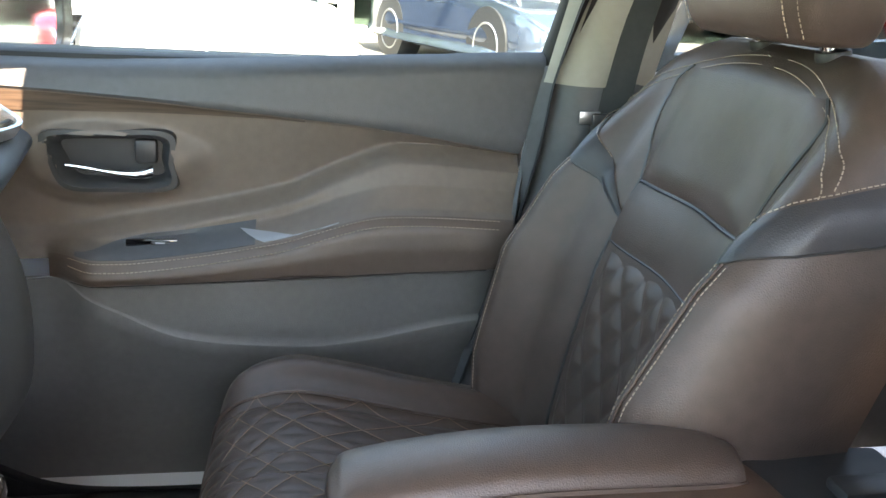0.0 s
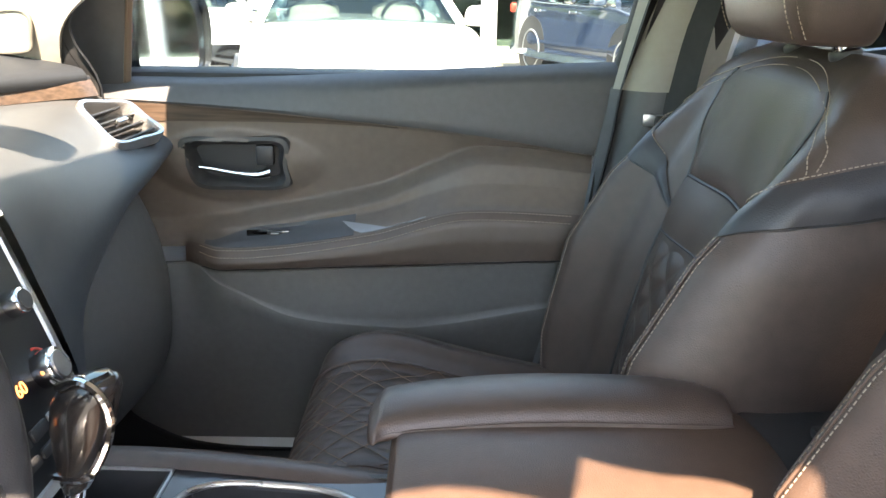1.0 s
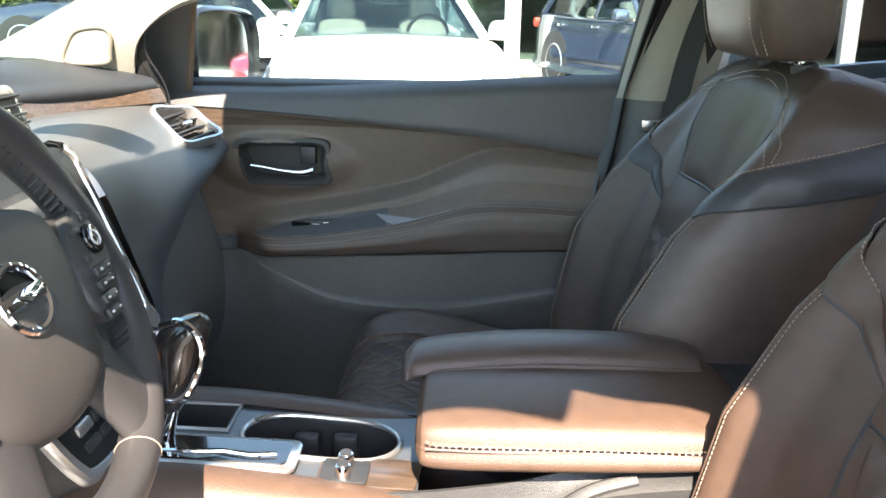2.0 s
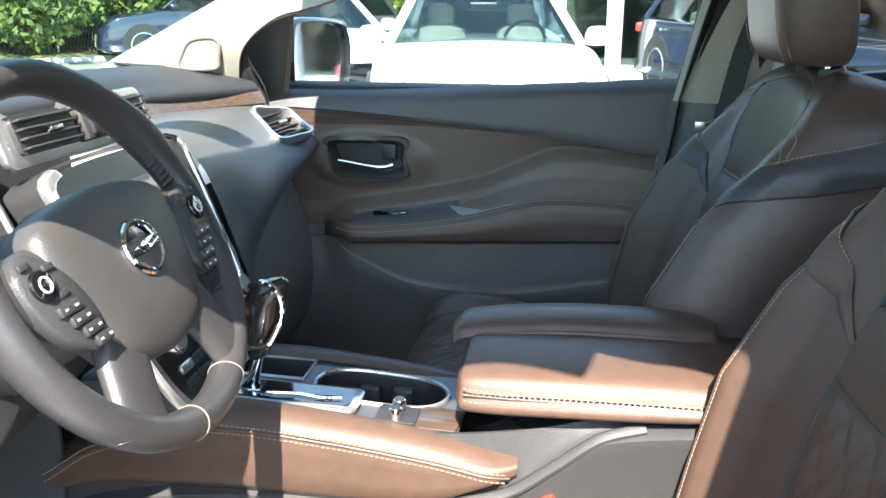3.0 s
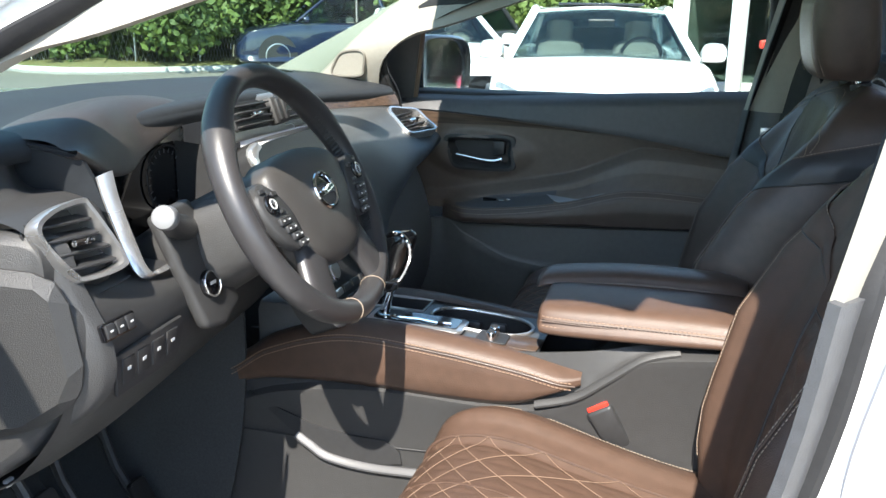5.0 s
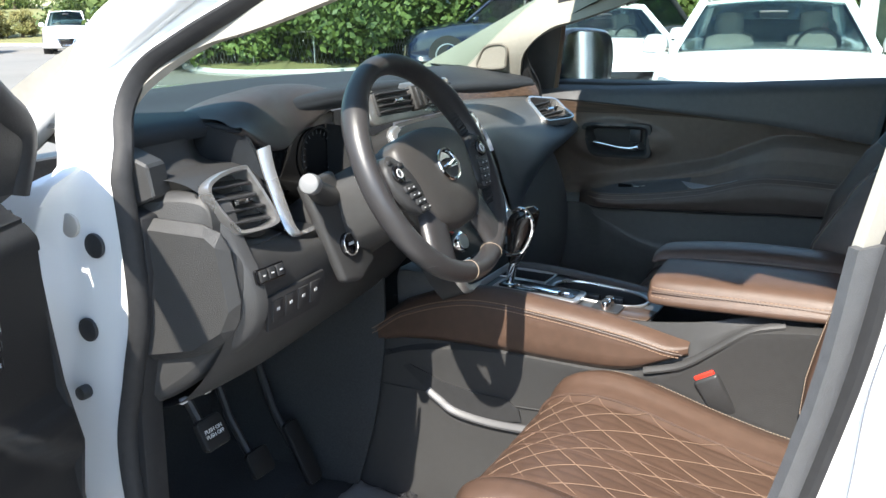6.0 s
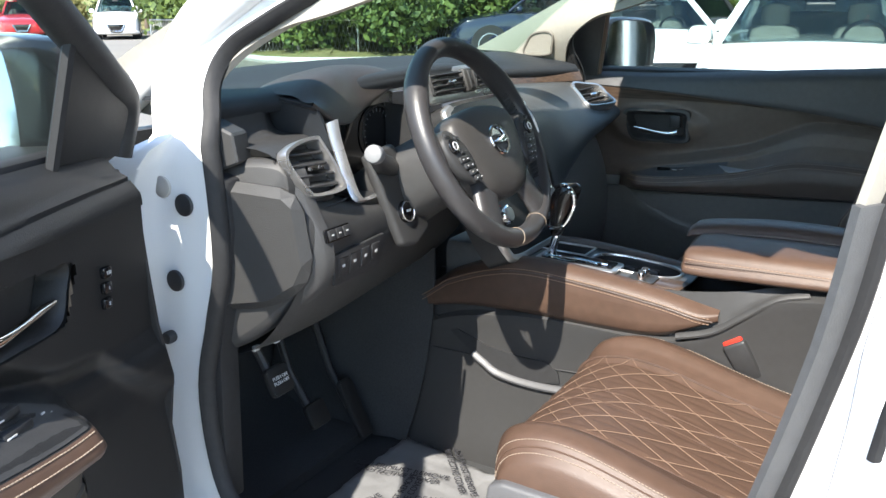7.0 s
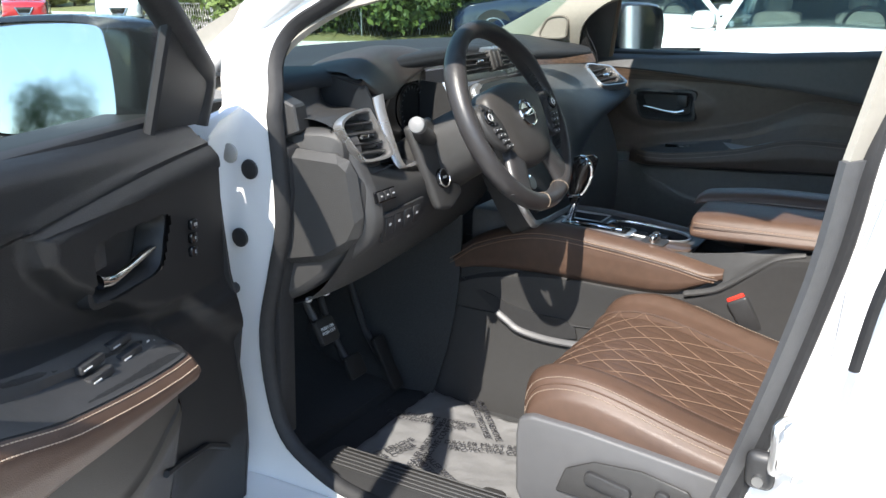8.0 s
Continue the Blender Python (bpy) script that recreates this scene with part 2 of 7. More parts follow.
def prism(poly, axis, depth, origin=(0, 0, 0), bev=0.0, m=None, seg=2):
    """A flat outline given in (a, b) pushed along z by depth, then laid by the matrix m."""
    bm = bmesh.new()
    vs = [bm.verts.new((a, b, 0)) for a, b in poly]
    f = bm.faces.new(vs)
    r = bmesh.ops.extrude_face_region(bm, geom=[f])
    bmesh.ops.translate(bm, vec=(0, 0, depth), verts=[v for v in r["geom"] if isinstance(v, bmesh.types.BMVert)])
    if bev:
        bmesh.ops.bevel(bm, geom=bm.edges[:], offset=bev, segments=seg, affect='EDGES', profile=0.5)
    if m is not None:
        bmesh.ops.transform(bm, matrix=m, verts=bm.verts)
    return bm


def plane_frame(origin, u, v):
    """A matrix whose x and y run along u and v from an origin, z across them."""
    u, v = Vector(u).normalized(), Vector(v)
    w = u.cross(v).normalized()
    v = w.cross(u)
    return Matrix(((u.x, v.x, w.x, origin[0]), (u.y, v.y, w.y, origin[1]), (u.z, v.z, w.z, origin[2]), (0, 0, 0, 1)))


def rounded(w, h, r, n=5):
    out = []
    for cx, cy, a0 in ((w / 2 - r, h / 2 - r, 0), (-w / 2 + r, h / 2 - r, 90), (-w / 2 + r, -h / 2 + r, 180), (w / 2 - r, -h / 2 + r, 270)):
        for k in range(n + 1):
            a = radians(a0 + 90 * k / n)
            out.append((cx + r * math.cos(a), cy + r * math.sin(a)))
    return out


def smooth(a, b, t):
    t = min(max(t, 0), 1)
    return a + (b - a) * t * t * (3 - 2 * t)


def keyed(z, keys):
    """Eased steps through (z, value) pairs that fall in z."""
    if z >= keys[0][0]:
        return keys[0][1]
    for (z0, v0), (z1, v1) in zip(keys, keys[1:]):
        if z >= z1:
            return smooth(v0, v1, (z0 - z) / (z0 - z1 + 1e-9))
    return keys[-1][1]


def lines(x, keys):
    """Smooth height of a line given by (x, z) pairs."""
    xs = [k[0] for k in keys]
    if x <= xs[0]:
        return keys[0][1]
    if x >= xs[-1]:
        return keys[-1][1]
    for i in range(len(keys) - 1):
        if x <= xs[i + 1]:
            f = (x - xs[i]) / (xs[i + 1] - xs[i])
            p = [keys[max(i - 1, 0)][1], keys[i][1], keys[i + 1][1], keys[min(i + 2, len(keys) - 1)][1]]
            return 0.5 * (2 * p[1] + (p[2] - p[0]) * f + (2 * p[0] - 5 * p[1] + 4 * p[2] - p[3]) * f * f + (3 * p[1] - p[0] - 3 * p[2] + p[3]) * f ** 3)


def lettering(name, text, size, m, mat, parent=None, depth=0.0004, align='CENTER'):
    cu = bpy.data.curves.new(name, 'FONT')
    cu.body, cu.size, cu.extrude, cu.align_x, cu.align_y = text, size, depth, align, 'CENTER'
    ob = new(name, cu)
    me = bpy.data.meshes.new_from_object(ob.evaluated_get(bpy.context.evaluated_depsgraph_get()))
    bpy.data.objects.remove(ob)
    bm = bmesh.new()
    bm.from_mesh(me)
    bpy.data.meshes.remove(me)
    bmesh.ops.transform(bm, matrix=m, verts=bm.verts)
    return part(name, bm, mat, parent, smooth=False)


def cut_hole(bm, m, outline, k=0.9, reach=0.06):
    """Opens a sheet where the outline on the plane m passes through it."""
    ol = curve_pts([(a, b, 0) for a, b in outline], 48, True)
    cx, cy = np.mean([p[0] for p in ol]), np.mean([p[1] for p in ol])
    poly = [(cx + (p[0] - cx) * k, cy + (p[1] - cy) * k) for p in ol]
    inv = m.inverted()
    gone = []
    for f in bm.faces:
        q = inv @ f.calc_center_median()
        if abs(q.z) > reach:
            continue
        odd = False
        for (x0, y0), (x1, y1) in zip(poly, poly[1:] + poly[:1]):
            if (y0 > q.y) != (y1 > q.y) and q.x < x0 + (q.y - y0) / (y1 - y0) * (x1 - x0):
                odd = not odd
        if odd:
            gone.append(f)
    bmesh.ops.delete(bm, geom=gone, context='FACES')
    return bm


# ---- car shell ----
body = thing("car_body", "white painted crossover car body with black door seals", "car body", at=(0, 0, 0.1))
APERTURE = [(-0.555, 1.03), (-0.562, 1.20), (-0.583, 1.270), (-0.568, 1.315), (-0.520, 1.347), (-0.465, 1.376), (-0.385, 1.412), (-0.25, 1.455), (0.0, 1.535), (0.16, 1.580),
            (0.275, 1.585), (0.318, 1.540), (0.297, 1.42), (0.273, 1.311), (0.253, 1.205), (0.233, 1.073), (0.165, 0.80), (0.10, 0.63), (0.0, 0.575),
            (-0.22, 0.565), (-0.42, 0.57), (-0.52, 0.60), (-0.585, 0.66), (-0.606, 0.81), (-0.578, 0.93)]


def lean_in(x, z):
    """How far the upper body side leans inwards."""
    return smooth(1.0, 0.5, (x - 0.1) / 0.15) * min(0.125, 0.5 * max(0, z - 1.2))


def aperture(n=132):
    p = np.array(curve_pts(APERTURE, n, True))
    d = np.roll(p, -1, 0) - np.roll(p, 1, 0)
    d /= np.linalg.norm(d, axis=1)[:, None]
    return p, np.stack([-d[:, 1], d[:, 0]], 1)


def side_shell(sgn, parent):
    p, nrm = aperture()
    def ring(d, y, keep=1.0):
        out = []
        for (x, z), (nx, nz) in zip(p, nrm):
            k = 1.0
            if z > 1.3 and x < 0.2:
                k = 0.62
            elif z > 1.1 and x < -0.3:
                k = 0.62 + 0.38 * (1.3 - z) / 0.2
            lean = lean_in(x, z)
            f = smooth(0, 1, (z - 1.14) / 0.1) * smooth(1, 0, (x + 0.25) / 0.3)
            k *= 1 - 0.45 * f
            yy = y if y < 0.705 else 0.705 + (y - 0.705) * (1 - 0.85 * f)
            if sgn < 0:
                yy += (min(yy, 0.735) - yy) * smooth(0, 1, (-0.38 - x) / 0.12) * smooth(1, 0, (z - 1.24) / 0.08)
            out.append((x + nx * d * k, sgn * (yy - lean), z + nz * d * k))
        return out
    def seal(d, y):
        out = []
        for (x, z), (nx, nz) in zip(p, nrm):
            k = smooth(0.40, 0.60, (x + 0.3) / 0.4)
            out.append((x + nx * (d * k + 0.004), sgn * (y - lean_in(x, z)), z + nz * (d * k + 0.004)))
        return out
    rings = [ring(-0.004, 0.640), ring(0.0, 0.69), ring(0.012, 0.702), ring(0.05, 0.703), ring(0.10, 0.705), ring(0.125, 0.712), ring(0.145, 0.735),
             ring(0.15, 0.765), ring(0.162, 0.79), ring(0.19, 0.83), ring(0.215, 0.875), ring(0.25, 0.905)]
    bm = bmesh.new()
    grid(bm, rings[2:] if sgn < 0 else rings[8:], close_v=True)
    part("door_frame", bm, WHITE_PAINT, parent, "white painted door opening flange")
    # Inner flange rings are coloured black for the seal and the gap's shade.
    if sgn > 0:
        bm = bmesh.new()
        grid(bm, rings[2:9], close_v=True)
        part("door_gap", bm, RUBBER, parent, "door flange blackened as the sealed, shaded gap round the closed door")
    bm = bmesh.new()
    grid(bm, [seal(-0.009, 0.690), seal(-0.012, 0.695), seal(-0.004, 0.702), seal(0.010, 0.709), seal(0.026, 0.712), seal(0.036, 0.709), seal(0.038, 0.701)], close_v=True)
    part("door_seal", bm, RUBBER, parent, "black rubber door seal")


side_shell(-1, body)
side_shell(1, body)

# plugs in the hinge pillar
for i, (x, z, mat) in enumerate(((-0.662, 1.128, "w"), (-0.621, 1.105, "b"), (-0.652, 0.987, "b"))):
    m = material("plug_primer", (0.42, 0.40, 0.36), 0.6, var=0.08) if mat == "w" else DARK_PLASTIC
    part("body_plug", disc((x, -0.7085, z), (0, -1, 0), 0.0165, 0.006, 24, 0.002), m, body, "round body plug")

# roof, rear body, floor
def roof_z(x, y):
    return 1.735 - 0.07 * (y / 0.62) ** 4 * 0.6 - 0.085 * max(0, (0.05 - x) / 0.40) ** 1.6 - 0.05 * max(0, (x - 0.6)) ** 2


bm = bmesh.new()
grid(bm, [[(-0.415 + 2.575 * i / 20, -0.60 + 1.2 * j / 24, roof_z(-0.34 + 2.5 * i / 20, -0.60 + 1.2 * j / 24)) for j in range(25)] for i in range(21)])
part("roof", thick(bm, 0.012), WHITE_PAINT, body)
bm = bmesh.new()
grid(bm, [[(-0.411 + 2.561 * i / 20, -0.60 + 1.20 * j / 24, roof_z(-0.33 + 2.48 * i / 20, -0.6 + 1.2 * j / 24) - 0.05) for j in range(25)] for i in range(21)])
part("headliner", thick(bm, 0.01), HEADLINER, body, "light beige cloth headliner")
for s in (-1, 1):
    # rear quarter of the body with the rear door
    rows = [[(0.42, s * 0.76, 0.55), (0.45, s * 0.79, 0.9), (0.47, s * 0.80, 1.2)], [(1.0, s * 0.78, 0.55), (1.0, s * 0.82, 0.9), (1.0, s * 0.81, 1.26)],
            [(2.2, s * 0.72, 0.6), (2.25, s * 0.74, 0.9), (2.2, s * 0.70, 1.33)]]
    part("rear_side", thick(net(rows, 16, 12), 0.04), SOFT_BLACK, body, "dark rear door and side lining")
    rows = [[(0.42, s * 0.93, 0.45), (0.45, s * 0.97, 0.9), (0.46, s * 0.90, 1.23)], [(1.0, s * 0.94, 0.5), (1.0, s * 0.98, 0.9), (1.0, s * 0.91, 1.28)],
            [(2.2, s * 0.90, 0.6), (2.25, s * 0.92, 0.9), (2.2, s * 0.84, 1.36)]]
    part("rear_fender", thick(net(rows, 16, 12), 0.012), WHITE_PAINT, body)
    rows = [[(0.44, s * 0.83, 1.21), (0.50, s * 0.72, 1.55)], [(1.0, s * 0.83, 1.25), (1.0, s * 0.71, 1.58)], [(1.9, s * 0.76, 1.33), (1.7, s * 0.68, 1.57)]]
    part("rear_window", thick(net(rows, 12, 6), 0.004), TINT, body, "dark tinted rear side window").visible_shadow = False
    # front fender
    fb = -0.06 if s < 0 else 0.0
    rows = [[(-0.69 + fb, s * 0.78, 1.20), (-0.70 + fb, s * 0.88, 1.12), (-0.72 + fb, s * 0.93, 0.95), (-0.74 + fb, s * 0.93, 0.55)],
            [(-1.1, s * 0.80, 1.17), (-1.1, s * 0.90, 1.12), (-1.1, s * 0.95, 0.95), (-1.1, s * 0.95, 0.60)],
            [(-1.9, s * 0.66, 1.02), (-1.9, s * 0.80, 0.98), (-1.9, s * 0.90, 0.85), (-1.9, s * 0.9, 0.55)]]
    part("front_fender", thick(net(rows, 16, 14), 0.01), WHITE_PAINT, body)
rows = [[(-1.20, y, 1.222 - 0.02 * (y / 0.7) ** 2), (-1.6, y, 1.210 - 0.03 * (y / 0.7) ** 2), (-2.05, y * 0.92, 1.12 - 0.04 * (y / 0.7) ** 2)] for y in (-0.78, -0.45, 0, 0.45, 0.78)]
part("hood", thick(net(rows, 20, 14), 0.012), WHITE_PAINT, body)
rows = [[(2.25, y, 0.6), (2.3, y, 1.1), (2.2, y, 1.35)] for y in (-0.8, 0, 0.8)]
part("tailgate", thick(net(rows, 8, 8), 0.05), SOFT_BLACK, body)
rows = [[(2.2, y, 1.34), (1.9, y * 0.85, 1.6)] for y in (-0.75, 0, 0.75)]
part("rear_glass", thick(net(rows, 8, 4), 0.004), TINT, body, "dark tinted rear window").visible_shadow = False
part("floor_pan", box((0.55, 0, 0.43), (3.0, 1.42, 0.04), 0.01), CARPET, body, "black carpeted floor")
rows = [[(-0.72, y, 0.45), (-0.95, y, 0.52), (-1.02, y, 0.75), (-1.05, y, 1.15)] for y in (-0.7, 0.0, 0.7)]
part("firewall", thick(net(rows, 6, 14), 0.03), CARPET, body, "black carpeted footwell wall")
part("kick_panel", thick(net([[(-1.02, -0.60, z), (-0.80, -0.645, z), (-0.62, -0.665, z)] for z in (0.45, 0.62, 0.80, 0.92)], 8, 8), 0.01), CARPET, body, "black footwell side lining")
# Unseen sheet, added to block skylight from the driver footwell.
part("footwell_blind", box((-0.83, -0.36, 0.90), (0.42, 0.56, 0.02), 0.004), CARPET, body, "added black sheet keeping light out of the driver footwell")
part("engine_bay", box((-1.6, 0, 0.72), (0.95, 1.5, 0.55), 0.05), DARK_PLASTIC, body)
for s in (-1, 1):
    part("rocker", box((-0.1, s * 0.79, 0.475), (1.5, 0.20, 0.15), 0.03), WHITE_PAINT, body)
    # upper and lower pillar lining
    e, q = (0.004, 0.028) if s < 0 else (0.0, 0.0)
    rows = [[(-0.94, s * (0.655 - q), 1.232), (-0.80, s * (0.665 - q), 1.305), (-0.64, s * (0.655 - q), 1.384), (-0.40, s * (0.63 - q), 1.50), (-0.13, s * (0.59 - q), 1.60)],
            [(-0.78, s * (0.665 - q), 1.222), (-0.71, s * (0.655 - q), 1.295), (-0.585, s * (0.635 - q), 1.368), (-0.36, s * (0.605 - q), 1.478), (-0.10, s * (0.575 - q), 1.585)],
            [(-0.62 + e, s * (0.695 - q), 1.205), (-0.590 + e, s * 0.640, 1.288 - e), (-0.508 + e, s * 0.602, 1.350 - e), (-0.400 + e, s * 0.590, 1.380 - e), (-0.05, s * 0.556, 1.49 - e)]]
    part("pillar_trim", thick(net(rows, 14, 30), 0.012), BEIGE, body, "beige front roof pillar lining")
    rows = [[(0.25, s * 0.722, 1.20), (0.272, s * 0.712, 1.31), (0.30, s * 0.69, 1.45), (0.34, s * 0.64, 1.60)],
            [(0.285, s * 0.683, 1.201), (0.307, s * 0.675, 1.31), (0.34, s * 0.65, 1.45), (0.37, s * 0.60, 1.60)],
            [(0.335, s * 0.682, 1.203), (0.36, s * 0.676, 1.31), (0.39, s * 0.65, 1.45), (0.42, s * 0.60, 1.60)],
            [(0.40, s * 0.72, 1.205), (0.42, s * 0.71, 1.31), (0.44, s * 0.69, 1.45), (0.46, s * 0.64, 1.60)]]
    part("pillar_trim", thick(net(rows, 14, 14), 0.01), BEIGE, body, "beige centre pillar lining")
    rows = [[(0.248, s * 0.73, 1.203), (0.225, s * 0.73, 1.05), (0.16, s * 0.72, 0.80), (0.10, s * 0.70, 0.63), (0.0, s * 0.69, 0.52)],
            [(0.29, s * 0.688, 1.205), (0.27, s * 0.685, 1.05), (0.23, s * 0.68, 0.80), (0.20, s * 0.66, 0.63), (0.18, s * 0.64, 0.47)],
            [(0.345, s * 0.686, 1.205), (0.345, s * 0.685, 1.05), (0.36, s * 0.68, 0.80), (0.38, s * 0.66, 0.63), (0.40, s * 0.64, 0.47)],
            [(0.41, s * 0.73, 1.205), (0.43, s * 0.73, 1.05), (0.46, s * 0.72, 0.80), (0.50, s * 0.70, 0.63), (0.56, s * 0.69, 0.52)]]
    part("pillar_trim", thick(net(rows, 14, 18), 0.01), SOFT_BLACK, body, "black lower centre pillar lining")
    # sill plate
    rows = [[(x, s * 0.545, 0.455), (x, s * 0.552, 0.535), (x, s * 0.575, 0.560), (x, s * 0.64, 0.566), (x, s * 0.700, 0.556)] for x in (-0.56, -0.2, 0.2, 0.6)]
    sp = part("sill_plate", thick(net(rows, 20, 10), 0.006), GREY_PLASTIC, body, "ribbed grey plastic sill plate")
    for k in range(6):
        y = 0.582 + 0.011 * k
        part("rib", tube([(-0.54, s * y, 0.5655), (0.2, s * y, 0.5655)], 0.0018, 6), GREY_PLASTIC, sp)
rows = [[(-1.12 + 0.30 * abs(y / 0.68) ** 2.2, y, 1.195), (-0.73 + 0.19 * abs(y / 0.68) ** 2.2, y * 0.985, 1.425), (-0.36 + 0.10 * abs(y / 0.68) ** 2, y * 0.93, 1.615)] for y in (-0.68, -0.5, -0.25, 0, 0.25, 0.5, 0.68)]
ws = part("windshield", thick(net(rows, 30, 20), 0.004), WSHIELD, body, "clear green-tinted windshield")
ws.visible_shadow = False
for s in (-1, 1):
    o = 0.055 if s > 0 else 0.0
    row = [(-0.82 + o * 0.6, s * (0.675 + o), 1.20), (-0.52 + o * 0.6, s * (0.630 + o), 1.415), (-0.15, s * (0.575 + o), 1.615)]
    part("pillar_skin", tube(curve_pts(row, 20), 0.024, 10), WHITE_PAINT, body)
# Unseen tubes added to close the roof gap that let sun onto the armrest.
for s in (-1, 1):
    part("roof_rail", tube([(x, s * 0.622, roof_z(x, 0.6) - 0.022) for x in np.linspace(-0.26, 2.1, 24)], 0.036, 10), WHITE_PAINT, body, "white filler added along the roof side against a sun leak")
# the tweeter grille is set in the pillar lining
def tweeter(s):
    m = plane_frame((-0.680, s * 0.645, 1.281), (1.0, -s * 0.12, 0.05), (0.30, -s * 0.18, 0.95))
    bm = bmesh.new()
    ring = [Vector((a, b, 0)) for a, b in ((-0.045, -0.026), (0.028, -0.030), (0.040, -0.012), (0.046, 0.018), (0.030, 0.030), (-0.012, 0.026), (-0.034, 0.006))]
    pts = [m @ Vector(tuple(q)) for q in curve_pts(ring, 40, True)]
    g = part("tweeter_grille", tube(pts, 0.0035, 8, True), material("grille_rim", (0.13, 0.12, 0.10), 0.6, var=0.1), body, "rounded beige tweeter grille")
    bm = bmesh.new()
    vs = [bm.verts.new(p) for p in pts]
    bm.faces.new(vs)
    part("mesh", thick(bm, 0.003), material("grille_cloth", (0.255, 0.24, 0.205), 0.9, var=0.1, scale=300, bump=1.0, bump_scale=1500), g)
    part("badge", prism(rounded(0.018, 0.005, 0.001), 2, 0.002, m=m @ Matrix.Translation((-0.024, -0.019, 0.004 if s < 0 else -0.006))), DARK_PLASTIC, g)


tweeter(1)


# ---- doors ----
Z_TOP = [(-0.72, 1.193), (-0.54, 1.203), (-0.34, 1.206), (0.10, 1.229), (0.28, 1.238)]
Z_SEAM = [(-0.72, 1.172), (-0.574, 1.168), (-0.378, 1.157), (-0.142, 1.136), (0.015, 1.119), (0.28, 1.082)]
Z_RIDGE = [(-0.72, 0.955), (-0.45, 0.965), (-0.352, 0.982), (-0.241, 1.003), (-0.121, 1.031), (-0.042, 1.067), (0.035, 1.094), (0.28, 1.078)]
Z_STITCH = [(-0.72, 0.915), (-0.47, 0.925), (-0.42, 0.933), (-0.317, 0.937), (-0.139, 0.964), (0.008, 1.003), (0.28, 0.995)]
Z_LOWER = [(-0.72, 0.885), (-0.43, 0.897), (-0.2, 0.907), (0.119, 0.921), (0.28, 0.925)]
Z_POCKET = [(-0.72, 0.84), (-0.46, 0.892), (-0.41, 0.872), (-0.283, 0.814), (-0.13, 0.797), (-0.038, 0.801), (0.148, 0.834), (0.28, 0.85)]


Z_POD = [(-0.66, 0.83), (-0.60, 0.862), (-0.545, 0.900), (-0.50, 0.940), (-0.416, 0.957), (-0.324, 0.997), (-0.249, 1.043), (-0.205, 1.085), (-0.185, 1.12)]


def door_y(x, z, s=1):
    """How far from the car's middle the door lining stands at (x, z)."""
    top, seam, ridge, st, low, pk = [lines(x, k) for k in (Z_TOP, Z_SEAM, Z_RIDGE, Z_STITCH, Z_LOWER, Z_POCKET)]
    w = smooth(0, 1, (x + 0.475) / 0.09) if s > 0 else smooth(0, 1, (x + 0.435) / 0.06)
    shelf = smooth(1, 0, (x + 0.10) / 0.12) * w
    keys = [(top, 0.785), (top - 0.008, 0.767), (top - 0.022, 0.756), (seam + 0.003, 0.746), (seam - 0.003, 0.752), (ridge + 0.004, 0.766), (ridge - 0.004, 0.763 - 0.008 * w),
            (ridge - 0.020, 0.757 - 0.030 * w), (ridge * 0.45 + st * 0.55, 0.753 - (0.038 - 0.012 * shelf) * w), (st + 0.010, 0.750 - (0.056 + 0.006 * shelf) * w),
            (st, 0.748 - 0.073 * w), (st - 0.012, 0.748 - 0.082 * w), ((st + low) / 2, 0.748 - 0.084 * w), (low + 0.006, 0.746 - 0.076 * w), (low, 0.745 - 0.056 * w),
            (low - 0.006, 0.745 - 0.046 * w), (pk + 0.003, 0.742 - 0.040 * w), (pk, 0.742 - 0.043 * w), (pk - 0.003, 0.742 - 0.047 * w), (0.70, 0.735), (0.50, 0.765)]
    y = keys[0][1]
    for (z0, v0), (z1, v1) in zip(keys, keys[1:]):
        if z < z0:
            y = v0 + (v1 - v0) * min(1, (z0 - z) / max(z0 - z1, 1e-6))
    # raised drop-shaped pod round the handle, larger on the driver's door
    if s < 0:
        low_edge = lines(x, Z_POD)
        d = min(z - low_edge, seam + 0.012 - z, (-0.185 - x) * 0.8)
        return y - 0.024 * smooth(0, 1, d / 0.035)
    a, b = (x + 0.385) / (0.165 if x > -0.385 else 0.14), (z - 1.068) / (0.058 if z > 1.068 else 0.075)
    return y - 0.016 * smooth(1, 0, (math.hypot(a, b) - 0.62) / 0.38)


def rear_x(z):
    return 0.133 + (z - 0.70) * 0.237


